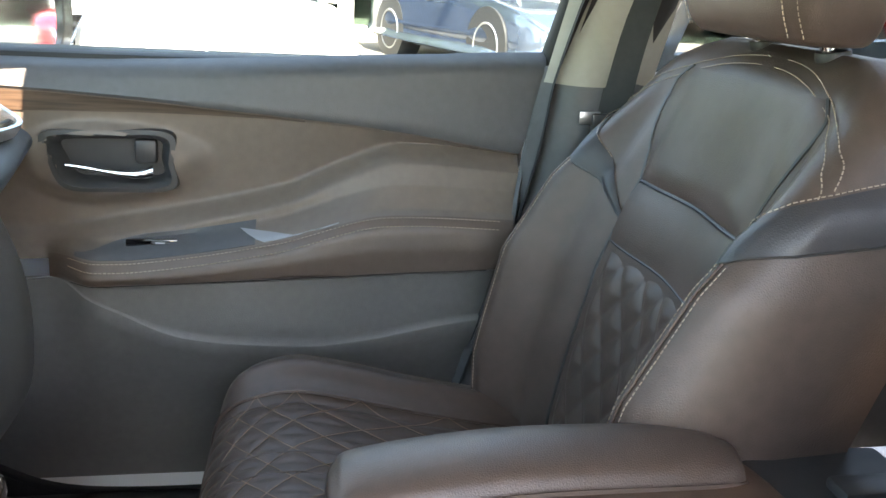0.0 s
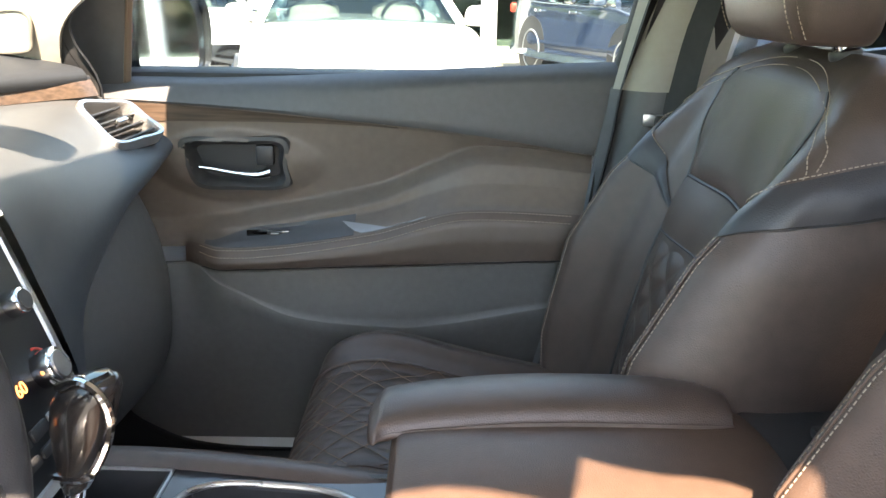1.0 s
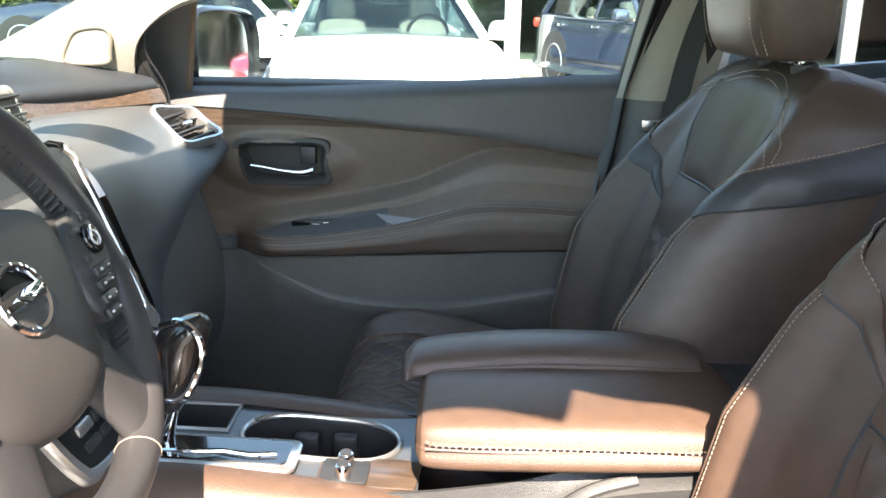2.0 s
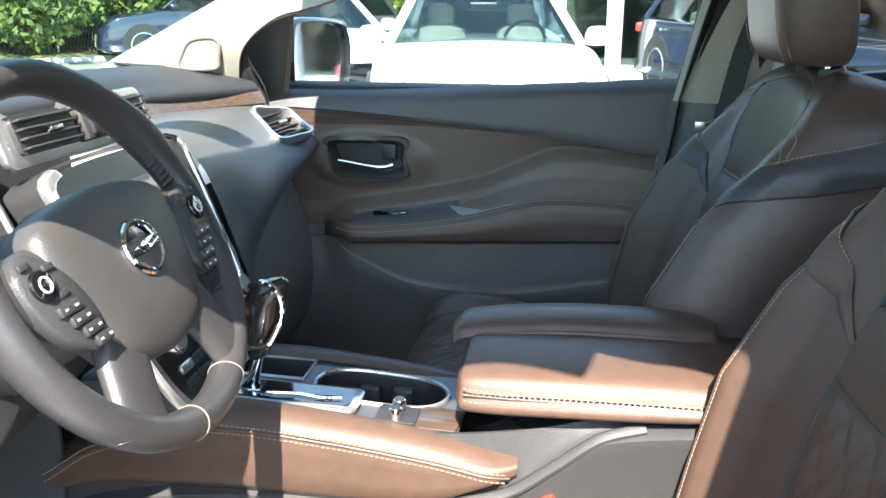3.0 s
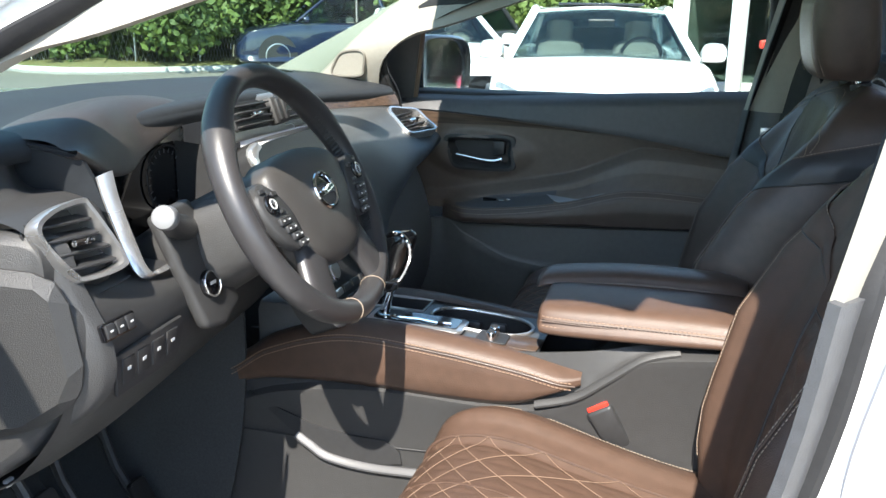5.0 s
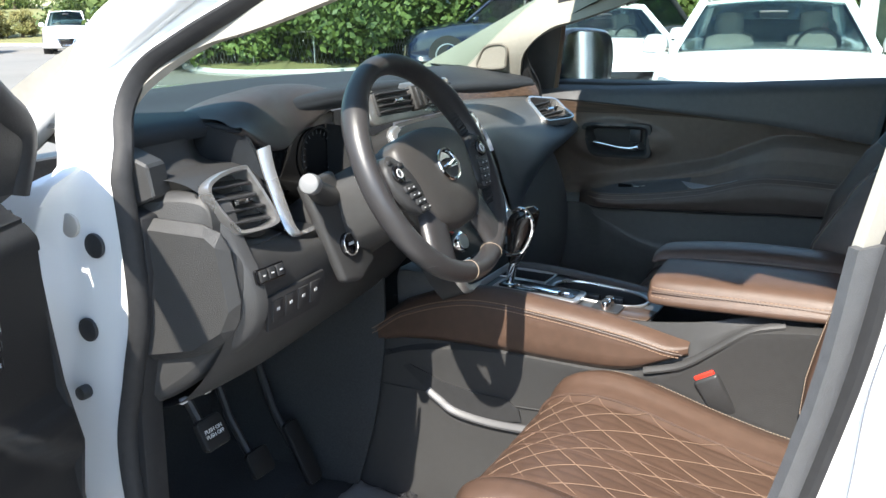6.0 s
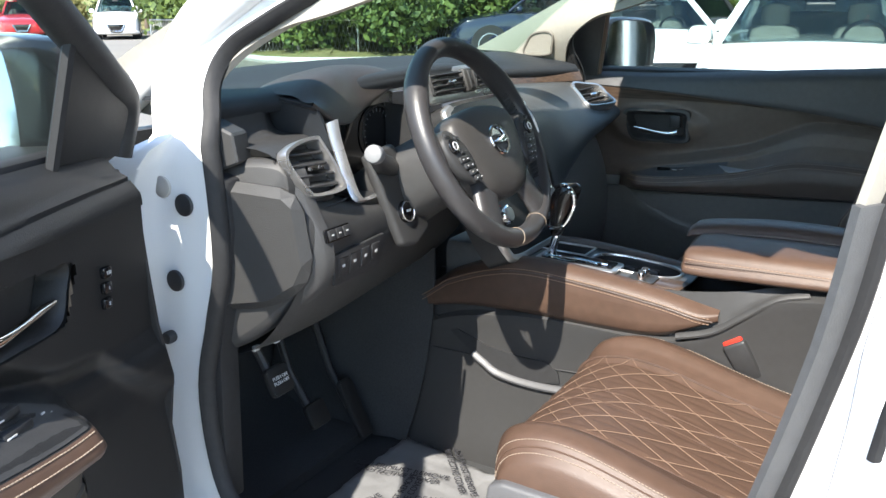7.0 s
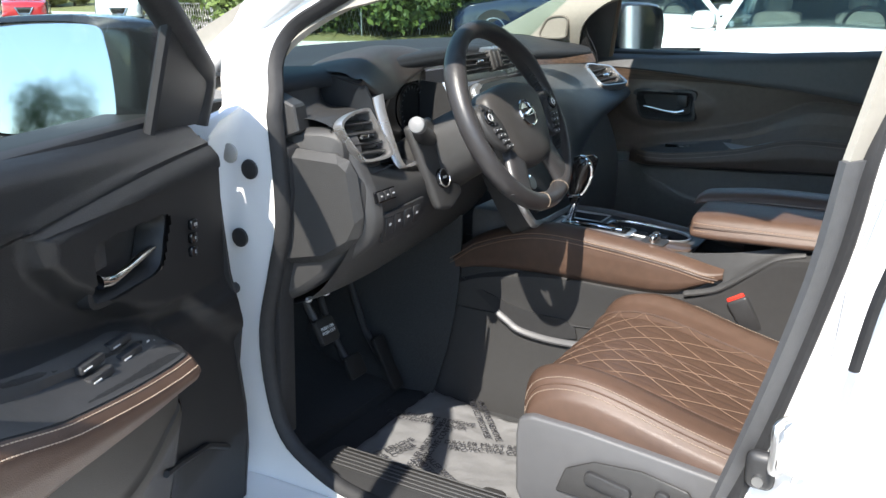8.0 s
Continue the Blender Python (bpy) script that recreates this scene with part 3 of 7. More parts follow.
def build_door(s, mats, name, label):
    d = thing(name, label, "car door", at=(-0.68, s * 0.84, 0.55))
    def dy(x, z):
        return door_y(x, z, s)
    def front_x(z):
        return -0.70 if s > 0 else -0.594 - (1.161 - z) * 0.10
    def band(top, bot, nv, x0=None, lift=0.0, x1=None, nu=64):
        rows = []
        for j in range(nv + 1):
            row = []
            for i in range(nu + 1):
                xa = front_x(1.0) if x0 is None else x0
                x = xa + (rear_x(1.0) - xa) * i / nu if x1 is None else xa + (x1 - xa) * i / nu
                for _ in range(3):
                    zt, zb = top(x), bot(x)
                    z = zt + (zb - zt) * j / nv
                    xa = front_x(z) if x0 is None else x0
                    x = xa + ((rear_x(z) if x1 is None else x1) - xa) * i / nu
                row.append((x, s * (dy(x, z) - lift), z))
            rows.append(row)
        bm = bmesh.new()
        grid(bm, rows)
        return bm
    L = lambda k: (lambda x: lines(x, k))
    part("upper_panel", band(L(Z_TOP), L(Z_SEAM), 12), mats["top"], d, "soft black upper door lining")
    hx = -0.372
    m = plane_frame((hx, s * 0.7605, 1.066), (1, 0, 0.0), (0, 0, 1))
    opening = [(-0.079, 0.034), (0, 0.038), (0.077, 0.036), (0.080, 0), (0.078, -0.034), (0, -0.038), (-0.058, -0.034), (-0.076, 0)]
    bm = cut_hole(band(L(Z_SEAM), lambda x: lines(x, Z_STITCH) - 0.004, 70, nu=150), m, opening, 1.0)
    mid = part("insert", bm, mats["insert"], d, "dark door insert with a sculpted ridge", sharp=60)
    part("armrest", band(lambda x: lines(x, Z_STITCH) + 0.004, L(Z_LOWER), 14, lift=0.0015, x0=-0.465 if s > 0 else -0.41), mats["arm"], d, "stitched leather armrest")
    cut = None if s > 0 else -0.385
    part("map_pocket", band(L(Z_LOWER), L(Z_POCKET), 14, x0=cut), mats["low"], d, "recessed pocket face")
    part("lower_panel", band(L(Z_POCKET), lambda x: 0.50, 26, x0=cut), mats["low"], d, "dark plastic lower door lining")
    if s < 0:
        part("front_panel", band(lambda x: lines(x, Z_STITCH) - 0.003, lambda x: 0.50, 44, x1=-0.387, nu=30), mats["top"], d, "flat black front part of the lower lining")
        part("panel_ridge", tube([(x, s * (dy(x, z) - 0.004), z) for x, z in ((-0.345, 0.782), (-0.42, 0.752), (-0.50, 0.735), (-0.56, 0.70))], 0.005, 6), mats["top"], d)
    part("trim_strip", band(lambda x: lines(x, Z_SEAM) - 0.002, lambda x: lines(x, Z_SEAM) - 0.004 - 0.030 * smooth(1, 0, (x + 0.62) / 0.55), 4, lift=0.0025, x1=-0.10, nu=40), WOOD if s > 0 else DOOR_SHADED, d, "narrow trim strip")
    for dz in (0.002, -0.008):
        pts = [(x, s * (dy(x, lines(x, Z_STITCH) + dz) - 0.0030), lines(x, Z_STITCH) + dz) for x in np.linspace(-0.43 if s > 0 else -0.375, 0.185, 80)]
        part("stitching", dashes(pts, 0.0008, 0.004, 0.002), mats["thread"], d)
    pts = [(x, s * (dy(x, lines(x, Z_LOWER)) - 0.0005), lines(x, Z_LOWER) - 0.001) for x in np.linspace(-0.43 if s > 0 else -0.39, 0.17, 50)]
    part("seam", tube(pts, 0.0018, 6), DARK_PLASTIC, d)
    # handle in its bowl
    def outline(w, h, k):
        return [m @ Vector((a, b, 0)) for a, b in ((-w, h * 0.9), (0, h), (w * 0.96, h * 0.95), (w, 0), (w * 0.97, -h * 0.9), (0, -h), (-w * 0.72, -h * 0.9), (-w * 0.95, 0))]
    ring = lambda w, h, dy: [(p.x, s * (0.7600 - dy), p.z) for p in outline(w, h, 0)]
    h = part("handle_bowl", loft([ring(0.090, 0.046, 0.004), ring(0.087, 0.044, 0.017), ring(0.080, 0.038, 0.018), ring(0.073, 0.032, 0.010), ring(0.066, 0.027, -0.016)], 40, cap=False), mats["bezel"], d, "rounded handle surround")
    bm = bmesh.new()
    bm.faces.new([bm.verts.new(p) for p in [(q[0], s * 0.778, q[2]) for q in curve_pts(ring(0.072, 0.032, 0), 30, True)]])
    part("bowl_back", thick(bm, 0.003), DARK_PLASTIC, h)
    lever = [(hx - 0.060, 1.060), (hx - 0.035, 1.056), (hx, 1.050), (hx + 0.035, 1.046), (hx + 0.058, 1.051)]
    bm = loft([[(x, s * (0.752 - dy), z + dz * k) for dy, dz in ((0.0, 0.005), (0.008, 0.003), (0.008, -0.004), (-0.002, -0.006))] for (x, z), k in zip(lever, (0.5, 0.8, 0.8, 1.3, 1.6))], 12, 20)
    part("door_handle", bm, CHROME, d, "chrome inner door handle")
    part("lock_tab", box((hx + 0.048, s * 0.760, 1.079), (0.030, 0.016, 0.034), 0.004), DARK_PLASTIC, d)
    # switch panel on the armrest
    deep = 0.024 if s > 0 else 0.042
    rows = [[(x, s * (dy(x, lines(x, Z_STITCH) + f * deep * smooth(0.2, 1, (x + 0.42) / 0.10) + 0.006) - 0.002), lines(x, Z_STITCH) + f * deep * smooth(0.2, 1, (x + 0.42) / 0.10) + 0.006) for x in np.linspace(-0.42 if s > 0 else -0.392, -0.17 if s > 0 else -0.04, 20)] for f in (0.0, 0.25, 0.5, 0.75, 1.0)]
    bm = bmesh.new()
    grid(bm, rows)
    panel = part("switch_panel", thick(bm, 0.003), SOFT_BLACK if s > 0 else DARK_PLASTIC, d, "dark switch panel")
    rows = []
    for f in (0.0, 0.33, 0.67, 1.0):
        row = []
        for x in np.linspace(-0.192 + 0.035 * (1 - f), -0.052, 14):
            lo = lines(x, Z_STITCH) + 0.007
            z = lo + (0.978 - lo) * f if lo < 0.978 else lo
            row.append((x, s * (dy(x, z) - 0.003), z))
        rows.append(row)
    bm = bmesh.new()
    grid(bm, rows)
    if s > 0:
        part("pull_cup", thick(bm, 0.002), material("satin_grey_trim", (0.25, 0.255, 0.27), 0.34, var=0.08) if s > 0 else DARK_PLASTIC, d, "satin grey pull cup trim")
    if s > 0:
        part("switch_plate", box((-0.315, s * (dy(-0.315, 0.956) - 0.002), 0.956), (0.072, 0.006, 0.011), 0.002, m=None), GLOSS_BLACK, panel)
        for x, w in ((-0.338, 0.016), (-0.303, 0.026)):
            part("switch", box((x, s * (dy(x, 0.957) - 0.004), 0.957), (w, 0.006, 0.006), 0.002), DARK_PLASTIC, panel)
            part("mark", box((x, s * (dy(x, 0.957) - 0.0075), 0.9575), (w * 0.5, 0.001, 0.002)), WHITE_PRINT, panel)
    else:
        for k in range(2):
            for q in range(2):
                x = -0.315 + 0.075 * k
                z = 0.962 + 0.014 * q + 0.006 * k
                part("switch", box((x, s * (dy(x, z) - 0.005), z), (0.045, 0.012, 0.011), 0.003), DARK_PLASTIC, panel)
                part("mark", box((x + 0.012, s * (dy(x, z) - 0.0118), z), (0.014, 0.0012, 0.0015)), WHITE_PRINT, panel)
        for k in range(5):
            x = -0.372 + 0.012 * k
            part("mark", box((x, s * (dy(x, 0.957) - 0.004), 0.955 + 0.005 * (k % 2)), (0.005, 0.0012, 0.002)), WHITE_PRINT, panel)
        for k, word in enumerate(("SET", "1", "2")):
            z = 1.072 - 0.0195 * k
            b = part("memory_button", box((-0.508, s * (dy(-0.508, z) - 0.004), z), (0.016, 0.008, 0.0145), 0.003), GLOSS_BLACK, d, "black seat memory button")
            mm = plane_frame((-0.508, s * (dy(-0.508, z) - 0.0086), z), (-s, 0, 0), (0, 0, 1))
            lettering("letters", word, 0.006, mm, WHITE_PRINT, b)
    # outer skin, frame, glass
    fx_ = 0.0 if s > 0 else 0.085
    rows = [[(-0.70 + fx_, s * 0.925, 1.185), (-0.72 + fx_, s * 0.955, 0.95), (-0.72 + fx_ * 0.8, s * 0.935, 0.52)], [(-0.2, s * 0.91, 1.20), (-0.2, s * 0.975, 0.95), (-0.2, s * 0.945, 0.52)],
            [(0.36, s * 0.90, 1.225), (0.40, s * 0.97, 0.95), (0.36, s * 0.945, 0.52)]]
    part("outer_skin", thick(net(rows, 20, 14), 0.01), WHITE_PAINT, d, "white painted outer door skin")
    part("sill_ledge", box((-0.18 + fx_ / 2, s * 0.835, 1.198), (1.02 - fx_, 0.10, 0.03), 0.01, m=None), RUBBER, d)
    rows = [[(front_x(z) - 0.004, s * (dy(front_x(z), z) - 0.001), z), (front_x(z) - 0.008, s * 0.85, z), (-0.725 + fx_ * 0.9, s * 0.935, z)] for z in (1.18, 1.1, 1.0, 0.9, 0.8, 0.7, 0.6, 0.5)]
    part("front_edge", thick(net(rows, 10, 10), 0.006), DARK_PLASTIC, d, "black front edge of the door")
    rows = [[(rear_x(z) - 0.002, s * (dy(rear_x(z), z) - 0.002), z), (rear_x(z) + 0.06, s * 0.80, z), (0.37, s * 0.90, z)] for z in np.linspace(1.22, 0.52, 9)]
    part("rear_edge", thick(net(rows, 12, 10), 0.006), SOFT_BLACK, d)
    part("door_bottom", box((-0.18 + fx_ / 2, s * 0.85, 0.515), (1.0 - fx_, 0.17, 0.03), 0.01), RUBBER, d)
    frame_line = [(-0.680, s * 0.80, 1.19), (-0.645, s * 0.775, 1.305), (-0.57, s * 0.755, 1.385), (-0.40, s * 0.73, 1.435), (-0.25, s * 0.71, 1.475), (0.0, s * 0.69, 1.545), (0.16, s * 0.685, 1.565), (0.27, s * 0.70, 1.51), (0.30, s * 0.745, 1.38), (0.275, s * 0.79, 1.22)]
    if s < 0:
        frame_line = [(-0.643, s * 0.79, 1.19), (-0.650, s * 0.775, 1.258), (-0.60, s * 0.762, 1.296), (-0.50, s * 0.745, 1.364), (-0.40, s * 0.73, 1.428), (-0.25, s * 0.71, 1.492), (0.0, s * 0.69, 1.57), (0.16, s * 0.685, 1.59), (0.27, s * 0.70, 1.51), (0.30, s * 0.745, 1.38), (0.275, s * 0.79, 1.22)]
    part("window_frame", tube(curve_pts(frame_line, 60), 0.022, 10), RUBBER, d, "black window frame")
    rows = [[(-0.56, s * 0.815, 1.19), (-0.54, s * 0.80, 1.25), (-0.515, s * 0.760, 1.39)], [(-0.3, s * 0.82, 1.19), (-0.3, s * 0.775, 1.33), (-0.3, s * 0.722, 1.455)],
            [(0.0, s * 0.82, 1.20), (0.0, s * 0.765, 1.36), (0.0, s * 0.695, 1.54)], [(0.275, s * 0.815, 1.21), (0.285, s * 0.77, 1.36), (0.26, s * 0.718, 1.50)]]
    g = part("window_glass", thick(net(rows, 16, 10), 0.004), GLASS, d, "clear side window glass")
    g.visible_shadow = False
    # sail corner
    poly = [(-0.676, 1.19), (-0.555, 1.19), (-0.513, 1.395), (-0.58, 1.375), (-0.645, 1.305)] if s > 0 else [(-0.645, 1.19), (-0.497, 1.20), (-0.505, 1.360), (-0.60, 1.296), (-0.650, 1.258)]
    bm = bmesh.new()
    vs = [bm.verts.new((x, s * (0.775 - 0.25 * (z - 1.19)), z)) for x, z in poly]
    bm.faces.new(vs)
    part("sail_panel", thick(bm, 0.008), SOFT_BLACK if s > 0 else DOOR_SHADED, d, "black corner panel behind the mirror")
    part("division_bar", tube([(-0.552 if s > 0 else -0.492, s * 0.776, 1.19), (-0.512, s * (0.726 if s > 0 else 0.740), 1.395 if s > 0 else 1.36)], 0.008, 6), material("bronze_trim", (0.16, 0.11, 0.08), 0.4, var=0.1) if s > 0 else RUBBER, d)
    # outside mirror, turned towards the driver
    mx, my, mz = -0.545, s * 0.965, 1.262
    wide = 1.5 if s < 0 else 1.05
    swing = Matrix.Translation((mx, my, mz)) @ Matrix.Rotation(radians(-20 if s > 0 else 16), 4, 'Z') @ Matrix.Translation((-mx, -my, -mz))
    def mring(x, w, hgt, dz=0, wide=1.0):
        return [(x, my + s * a * w * (wide if a < 0 else 1), mz + dz + b * hgt) for a, b in ((-1, -0.75), (-0.98, 0.55), (-0.75, 0.97), (0.5, 0.95), (0.95, 0.62), (1.0, -0.4), (0.7, -0.95), (-0.75, -1.0))]
    bm = loft([mring(mx - 0.13, 0.05, 0.03), mring(mx - 0.11, 0.085, 0.06, 0, 1.3), mring(mx - 0.05, 0.108, 0.080, 0, wide), mring(mx - 0.01, 0.116, 0.086, 0, wide), mring(mx + 0.022, 0.114, 0.085, 0, 0.5 + 0.5 * wide), mring(mx + 0.030, 0.106, 0.078), mring(mx + 0.000, 0.104, 0.076)], 40, cap=True)
    bmesh.ops.transform(bm, matrix=swing, verts=bm.verts)
    mir = part("mirror_housing", bm, material("gloss_mirror_black", (0.012, 0.013, 0.015), 0.25, var=0.2, coat=0.5), d, "dark outside mirror housing")
    bm = bmesh.new()
    bm.faces.new([bm.verts.new((mx + 0.014 - (0.105 if s < 0 else 0.03) * (p[2] - mz), p[1], p[2])) for p in curve_pts(mring(0, 0.103, 0.075), 40, True)])
    bmesh.ops.transform(bm, matrix=swing, verts=bm.verts)
    part("mirror_glass", bm, MIRROR if s > 0 else MIRROR_DIM, mir, "mirror glass")
    part("mirror_foot", loft([[(mx - 0.05 + a * 0.035, s * y, 1.197 + b * 0.014) for a, b in ((-1, -1), (1, -1), (1, 1), (-1, 1))] for y in (0.80, 0.86, 0.92)], 16), GLOSS_BLACK, mir)
    return d


passenger_door = build_door(1, dict(top=SOFT_BLACK, insert=DOOR_BROWN, arm=material("door_armrest_leather", (0.098, 0.070, 0.056), 0.45, var=0.15, scale=70, bump=0.35, bump_scale=520, voronoi=True), low=LOWER_LIT, bezel=GREY_PLASTIC, thread=THREAD_LT, mirror=1.0), "passenger_door",
                            "closed front passenger door with dark brown lining and armrest")
# Driver linings are darker than the passenger's, standing in for the shade there.
driver_door = build_door(-1, dict(top=DOOR_SHADED, insert=DOOR_SHADED, arm=LEATHER, low=material("shaded_taupe_plastic", (0.024, 0.0215, 0.019), 0.5, var=0.12, bump=0.3, bump_scale=600), bezel=DOOR_SHADED, thread=THREAD_LT, mirror=1.0), "driver_door",
                         "open driver door with black lining deepened for shade and brown leather armrest")
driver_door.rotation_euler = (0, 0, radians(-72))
driver_door.location = (-0.6985, -0.783, 0.55)

# latch striker, bolts and seams on the centre pillar jamb
lk = part("striker_plate", box((0.235, -0.722, 0.855), (0.030, 0.005, 0.075), 0.002), WHITE_PAINT, body, "bare steel striker plate")
part("striker_loop", tube(curve_pts([(0.228, -0.725, 0.895), (0.215, -0.752, 0.893), (0.215, -0.756, 0.862), (0.215, -0.752, 0.832), (0.228, -0.725, 0.828)], 20), 0.0045, 8), STEEL, lk, "steel striker loop")
part("bump_stop", box((0.198, -0.722, 0.815), (0.036, 0.020, 0.052), 0.012, 4), DARK_PLASTIC, body, "black rubber bump stop")
part("stop_screw", disc((0.198, -0.734, 0.805), (0, -1, 0), 0.007, 0.006, 12), STEEL, body)
part("paint_seam", tube(curve_pts([(0.305, -0.722, 1.25), (0.272, -0.727, 1.10), (0.262, -0.732, 0.98), (0.235, -0.735, 0.80), (0.19, -0.735, 0.66)], 24), 0.0035, 6), material("seam_sealer", (0.36, 0.36, 0.37), 0.6, var=0.08), body, "grey sealed body seam")
part("weather_strip", loft([[(x + a * 0.006, y + b * 0.005, z) for a, b in ((-1, 0), (0, 1), (1, 0), (0, -1))] for x, y, z in ((0.318, -0.80, 1.15), (0.300, -0.802, 1.08), (0.288, -0.803, 1.0))], 8, 8), RUBBER, body, "short black weather strip")
part("sensor_housing", loft([[(-0.50 + 0.10 * t + 0.05 * a, 0.03 + 0.045 * b * k, 1.500 + 0.05 * t - 0.010 + 0.028 * a + dz) for a, b in ((-1, -0.8), (1, -1), (1, 1), (-1, 0.8))] for t, k, dz in ((0, 1, 0.0), (0, 0.8, -0.03))], 20), GREY_PLASTIC, body, "grey sensor housing behind the windshield")
part("door_bumper", disc((-0.672, -0.712, 0.895), (0, -1, 0), 0.010, 0.016, 16, 0.003), DARK_PLASTIC, body)


# ---- seats ----
SEAT_PROFILE = [(-0.170, 0.60), (-0.206, 0.655), (-0.222, 0.705), (-0.208, 0.755), (-0.165, 0.781), (-0.09, 0.787), (0.05, 0.772), (0.22, 0.760)]
BACK_LINE = [(0.70, 0.205), (0.80, 0.212), (0.90, 0.235), (1.0, 0.262), (1.10, 0.300), (1.20, 0.340), (1.28, 0.372)]


def build_seat(cy, s, leather, insert_mat, thread, group, set_back=0.0, deep=1.0, raised=0.0, drop=0.0):
    """A front seat about the line y = cy; s is +1 where its inner side faces -y."""
    seat = thing("front_seat", "brown leather front seat with diamond-quilted insert and stitched bolsters", "car seat", group, at=(0.0, cy, 0.46))
    hw = 0.240
    def dz(a):
        return keyed(-a, [(0.0, -0.016), (-0.54, -0.012), (-0.66, 0.004), (-0.80, 0.021), (-0.91, 0.016), (-1.0, -0.010)])
    prof = np.array(SEAT_PROFILE)
    def cushion(u, v, lift=0.0):
        x, z = cr(prof, u)
        a = abs(v)
        e = min(a, 1.0)
        x += 0.055 * e ** 4 * (1 - u)
        if u < 0.45:
            k = smooth(0.25, 1, u / 0.45)
        else:
            k = 1.0
        fall = smooth(0, 1, (x + 0.12) / 0.34)
        zz = z + dz(e) * k * (1 - 0.3 * fall if drop else 1) - drop * fall + raised * smooth(0, 1, u / 0.3) * min(1, max(0, (0.22 - x) / 0.33))
        y = hw * e
        if a > 1:
            t = (a - 1) / 0.3
            zz = zz + (min(0.64, zz - 0.005) - zz) * smooth(0, 1, t)
            y = hw + 0.012 * math.sin(t * math.pi)
        return Vector((x, cy + math.copysign(y, v), zz + lift))
    bm = bmesh.new()
    grid(bm, [[cushion(i / 40, -1.3 + 2.6 * j / 72) for j in range(73)] for i in range(41)])
    cush = part("cushion", bm, leather, seat, sharp=70)
    # quilted insert
    def quilt(u, v):
        """Depth of the puffed diamonds; lines at whole numbers of p and q."""
        r = v * hw / CH
        d = abs(r - round(r)) * 2
        if u > UQ:
            p, q = u * 0.75 / 0.078 + v * hw / (2 * CH), u * 0.75 / 0.078 - v * hw / (2 * CH)
            d = min(0.25 + d, 0.1 + min(abs(p - round(p)), abs(q - round(q))) * 3.0)
        return 0.0024 * (1 - (1 - min(d, 1)) ** 2.2)
    U0, VB, UQ, CH = 0.30, 0.61, 0.47, 0.0290
    NU, NV = 110, 80
    bm = bmesh.new()
    rows = []
    for i in range(NU + 1):
        u = U0 + (0.985 - U0) * i / NU
        row = []
        for j in range(NV + 1):
            v = -VB + 2 * VB * j / NV
            edge = min(1, 12 * min(j / NV, 1 - j / NV), 12 * i / NU)
            row.append(cushion(u, v, 0.0015 + quilt(u, v) * edge - 0.004 * (1 - edge)))
        rows.append(row)
    grid(bm, rows)
    part("quilted_insert", bm, insert_mat, cush, "diamond-quilted leather insert")
    bm = bmesh.new()
    for fam in (0, 1):
        for k in range(-4, 16):
            pts = []
            for q in np.linspace(-VB, VB, 60):
                u = (k - (q if fam == 0 else -q) * hw / (2 * CH)) * 0.078 / 0.75
                if UQ + 0.01 < u < 0.975:
                    pts.append(cushion(u, q, 0.0029))
            if len(pts) > 3:
                tube(pts, 0.0005, 4, bm=bm)
    for k in range(-5, 6):
        if abs(k * CH) < VB * hw - 0.004:
            tube([cushion(u, k * CH / hw, 0.0022) for u in np.linspace(U0 + 0.01, 0.975, 60)], 0.00045, 4, bm=bm)
    part("stitching", bm, thread, cush, "tan quilting thread")
    bm = bmesh.new()
    for v in (-0.7 * CH / hw, 0.7 * CH / hw):
        tube([cushion(u, v, 0.0030) for u in np.linspace(U0, 0.98, 40)], 0.0016, 6, bm=bm)
    part("channel_seam", bm, leather, cush)
    bm = bmesh.new()
    for v in (-VB, VB):
        tube([cushion(u, v, 0.001) for u in np.linspace(U0, 0.98, 40)], 0.0030, 6, bm=bm)
    tube([cushion(U0, v, 0.001) for v in np.linspace(-VB, VB, 40)], 0.0026, 6, bm=bm)
    part("piping", bm, leather, cush)
    for v in (-0.975, -0.935, 0.935, 0.975):
        part("edge_stitching", dashes([cushion(u, v, 0.0014) for u in np.linspace(0.36, 0.98, 90)], 0.00065, 0.0036, 0.0018), THREAD_LT, cush)
    for sg in (-1, 1):
        part("edge_seam", tube([cushion(u, sg * 0.955, 0.0004) for u in np.linspace(0.36, 0.98, 60)], 0.0014, 6), leather, cush)
        for o in (0, 0.012):
            part("edge_stitching", dashes([cushion(0.36 - 0.30 * t, sg * (0.950 + 0.02 * math.sin(t * 3)), 0.0014) + Vector((o, 0, 0)) for t in np.linspace(0, 1, 20)], 0.00065, 0.0036, 0.0018), THREAD_LT, cush)
    # base and side cover
    part("seat_base", box((0.02, cy, 0.575), (0.40, 0.40, 0.13), 0.03), DARK_PLASTIC, seat)
    for sg in (-1, 1):
        poly = [(-0.188, 0.60), (-0.190, 0.70), (-0.186, 0.728), (-0.165, 0.738), (-0.08, 0.735), (0.05, 0.722), (0.24, 0.700), (0.33, 0.70), (0.34, 0.60), (0.20, 0.53), (-0.10, 0.525), (-0.165, 0.55)]
        m = plane_frame((0, cy + sg * 0.236, 0), (1, 0, 0), (0, 0, 1))
        sc = part("side_cover", prism(poly, 2, -sg * 0.028, bev=0.006, m=m, seg=3), material("mid_grey_plastic", (0.085, 0.085, 0.088), 0.48, var=0.1, bump=0.4, bump_scale=700), seat, "grey plastic seat side cover")
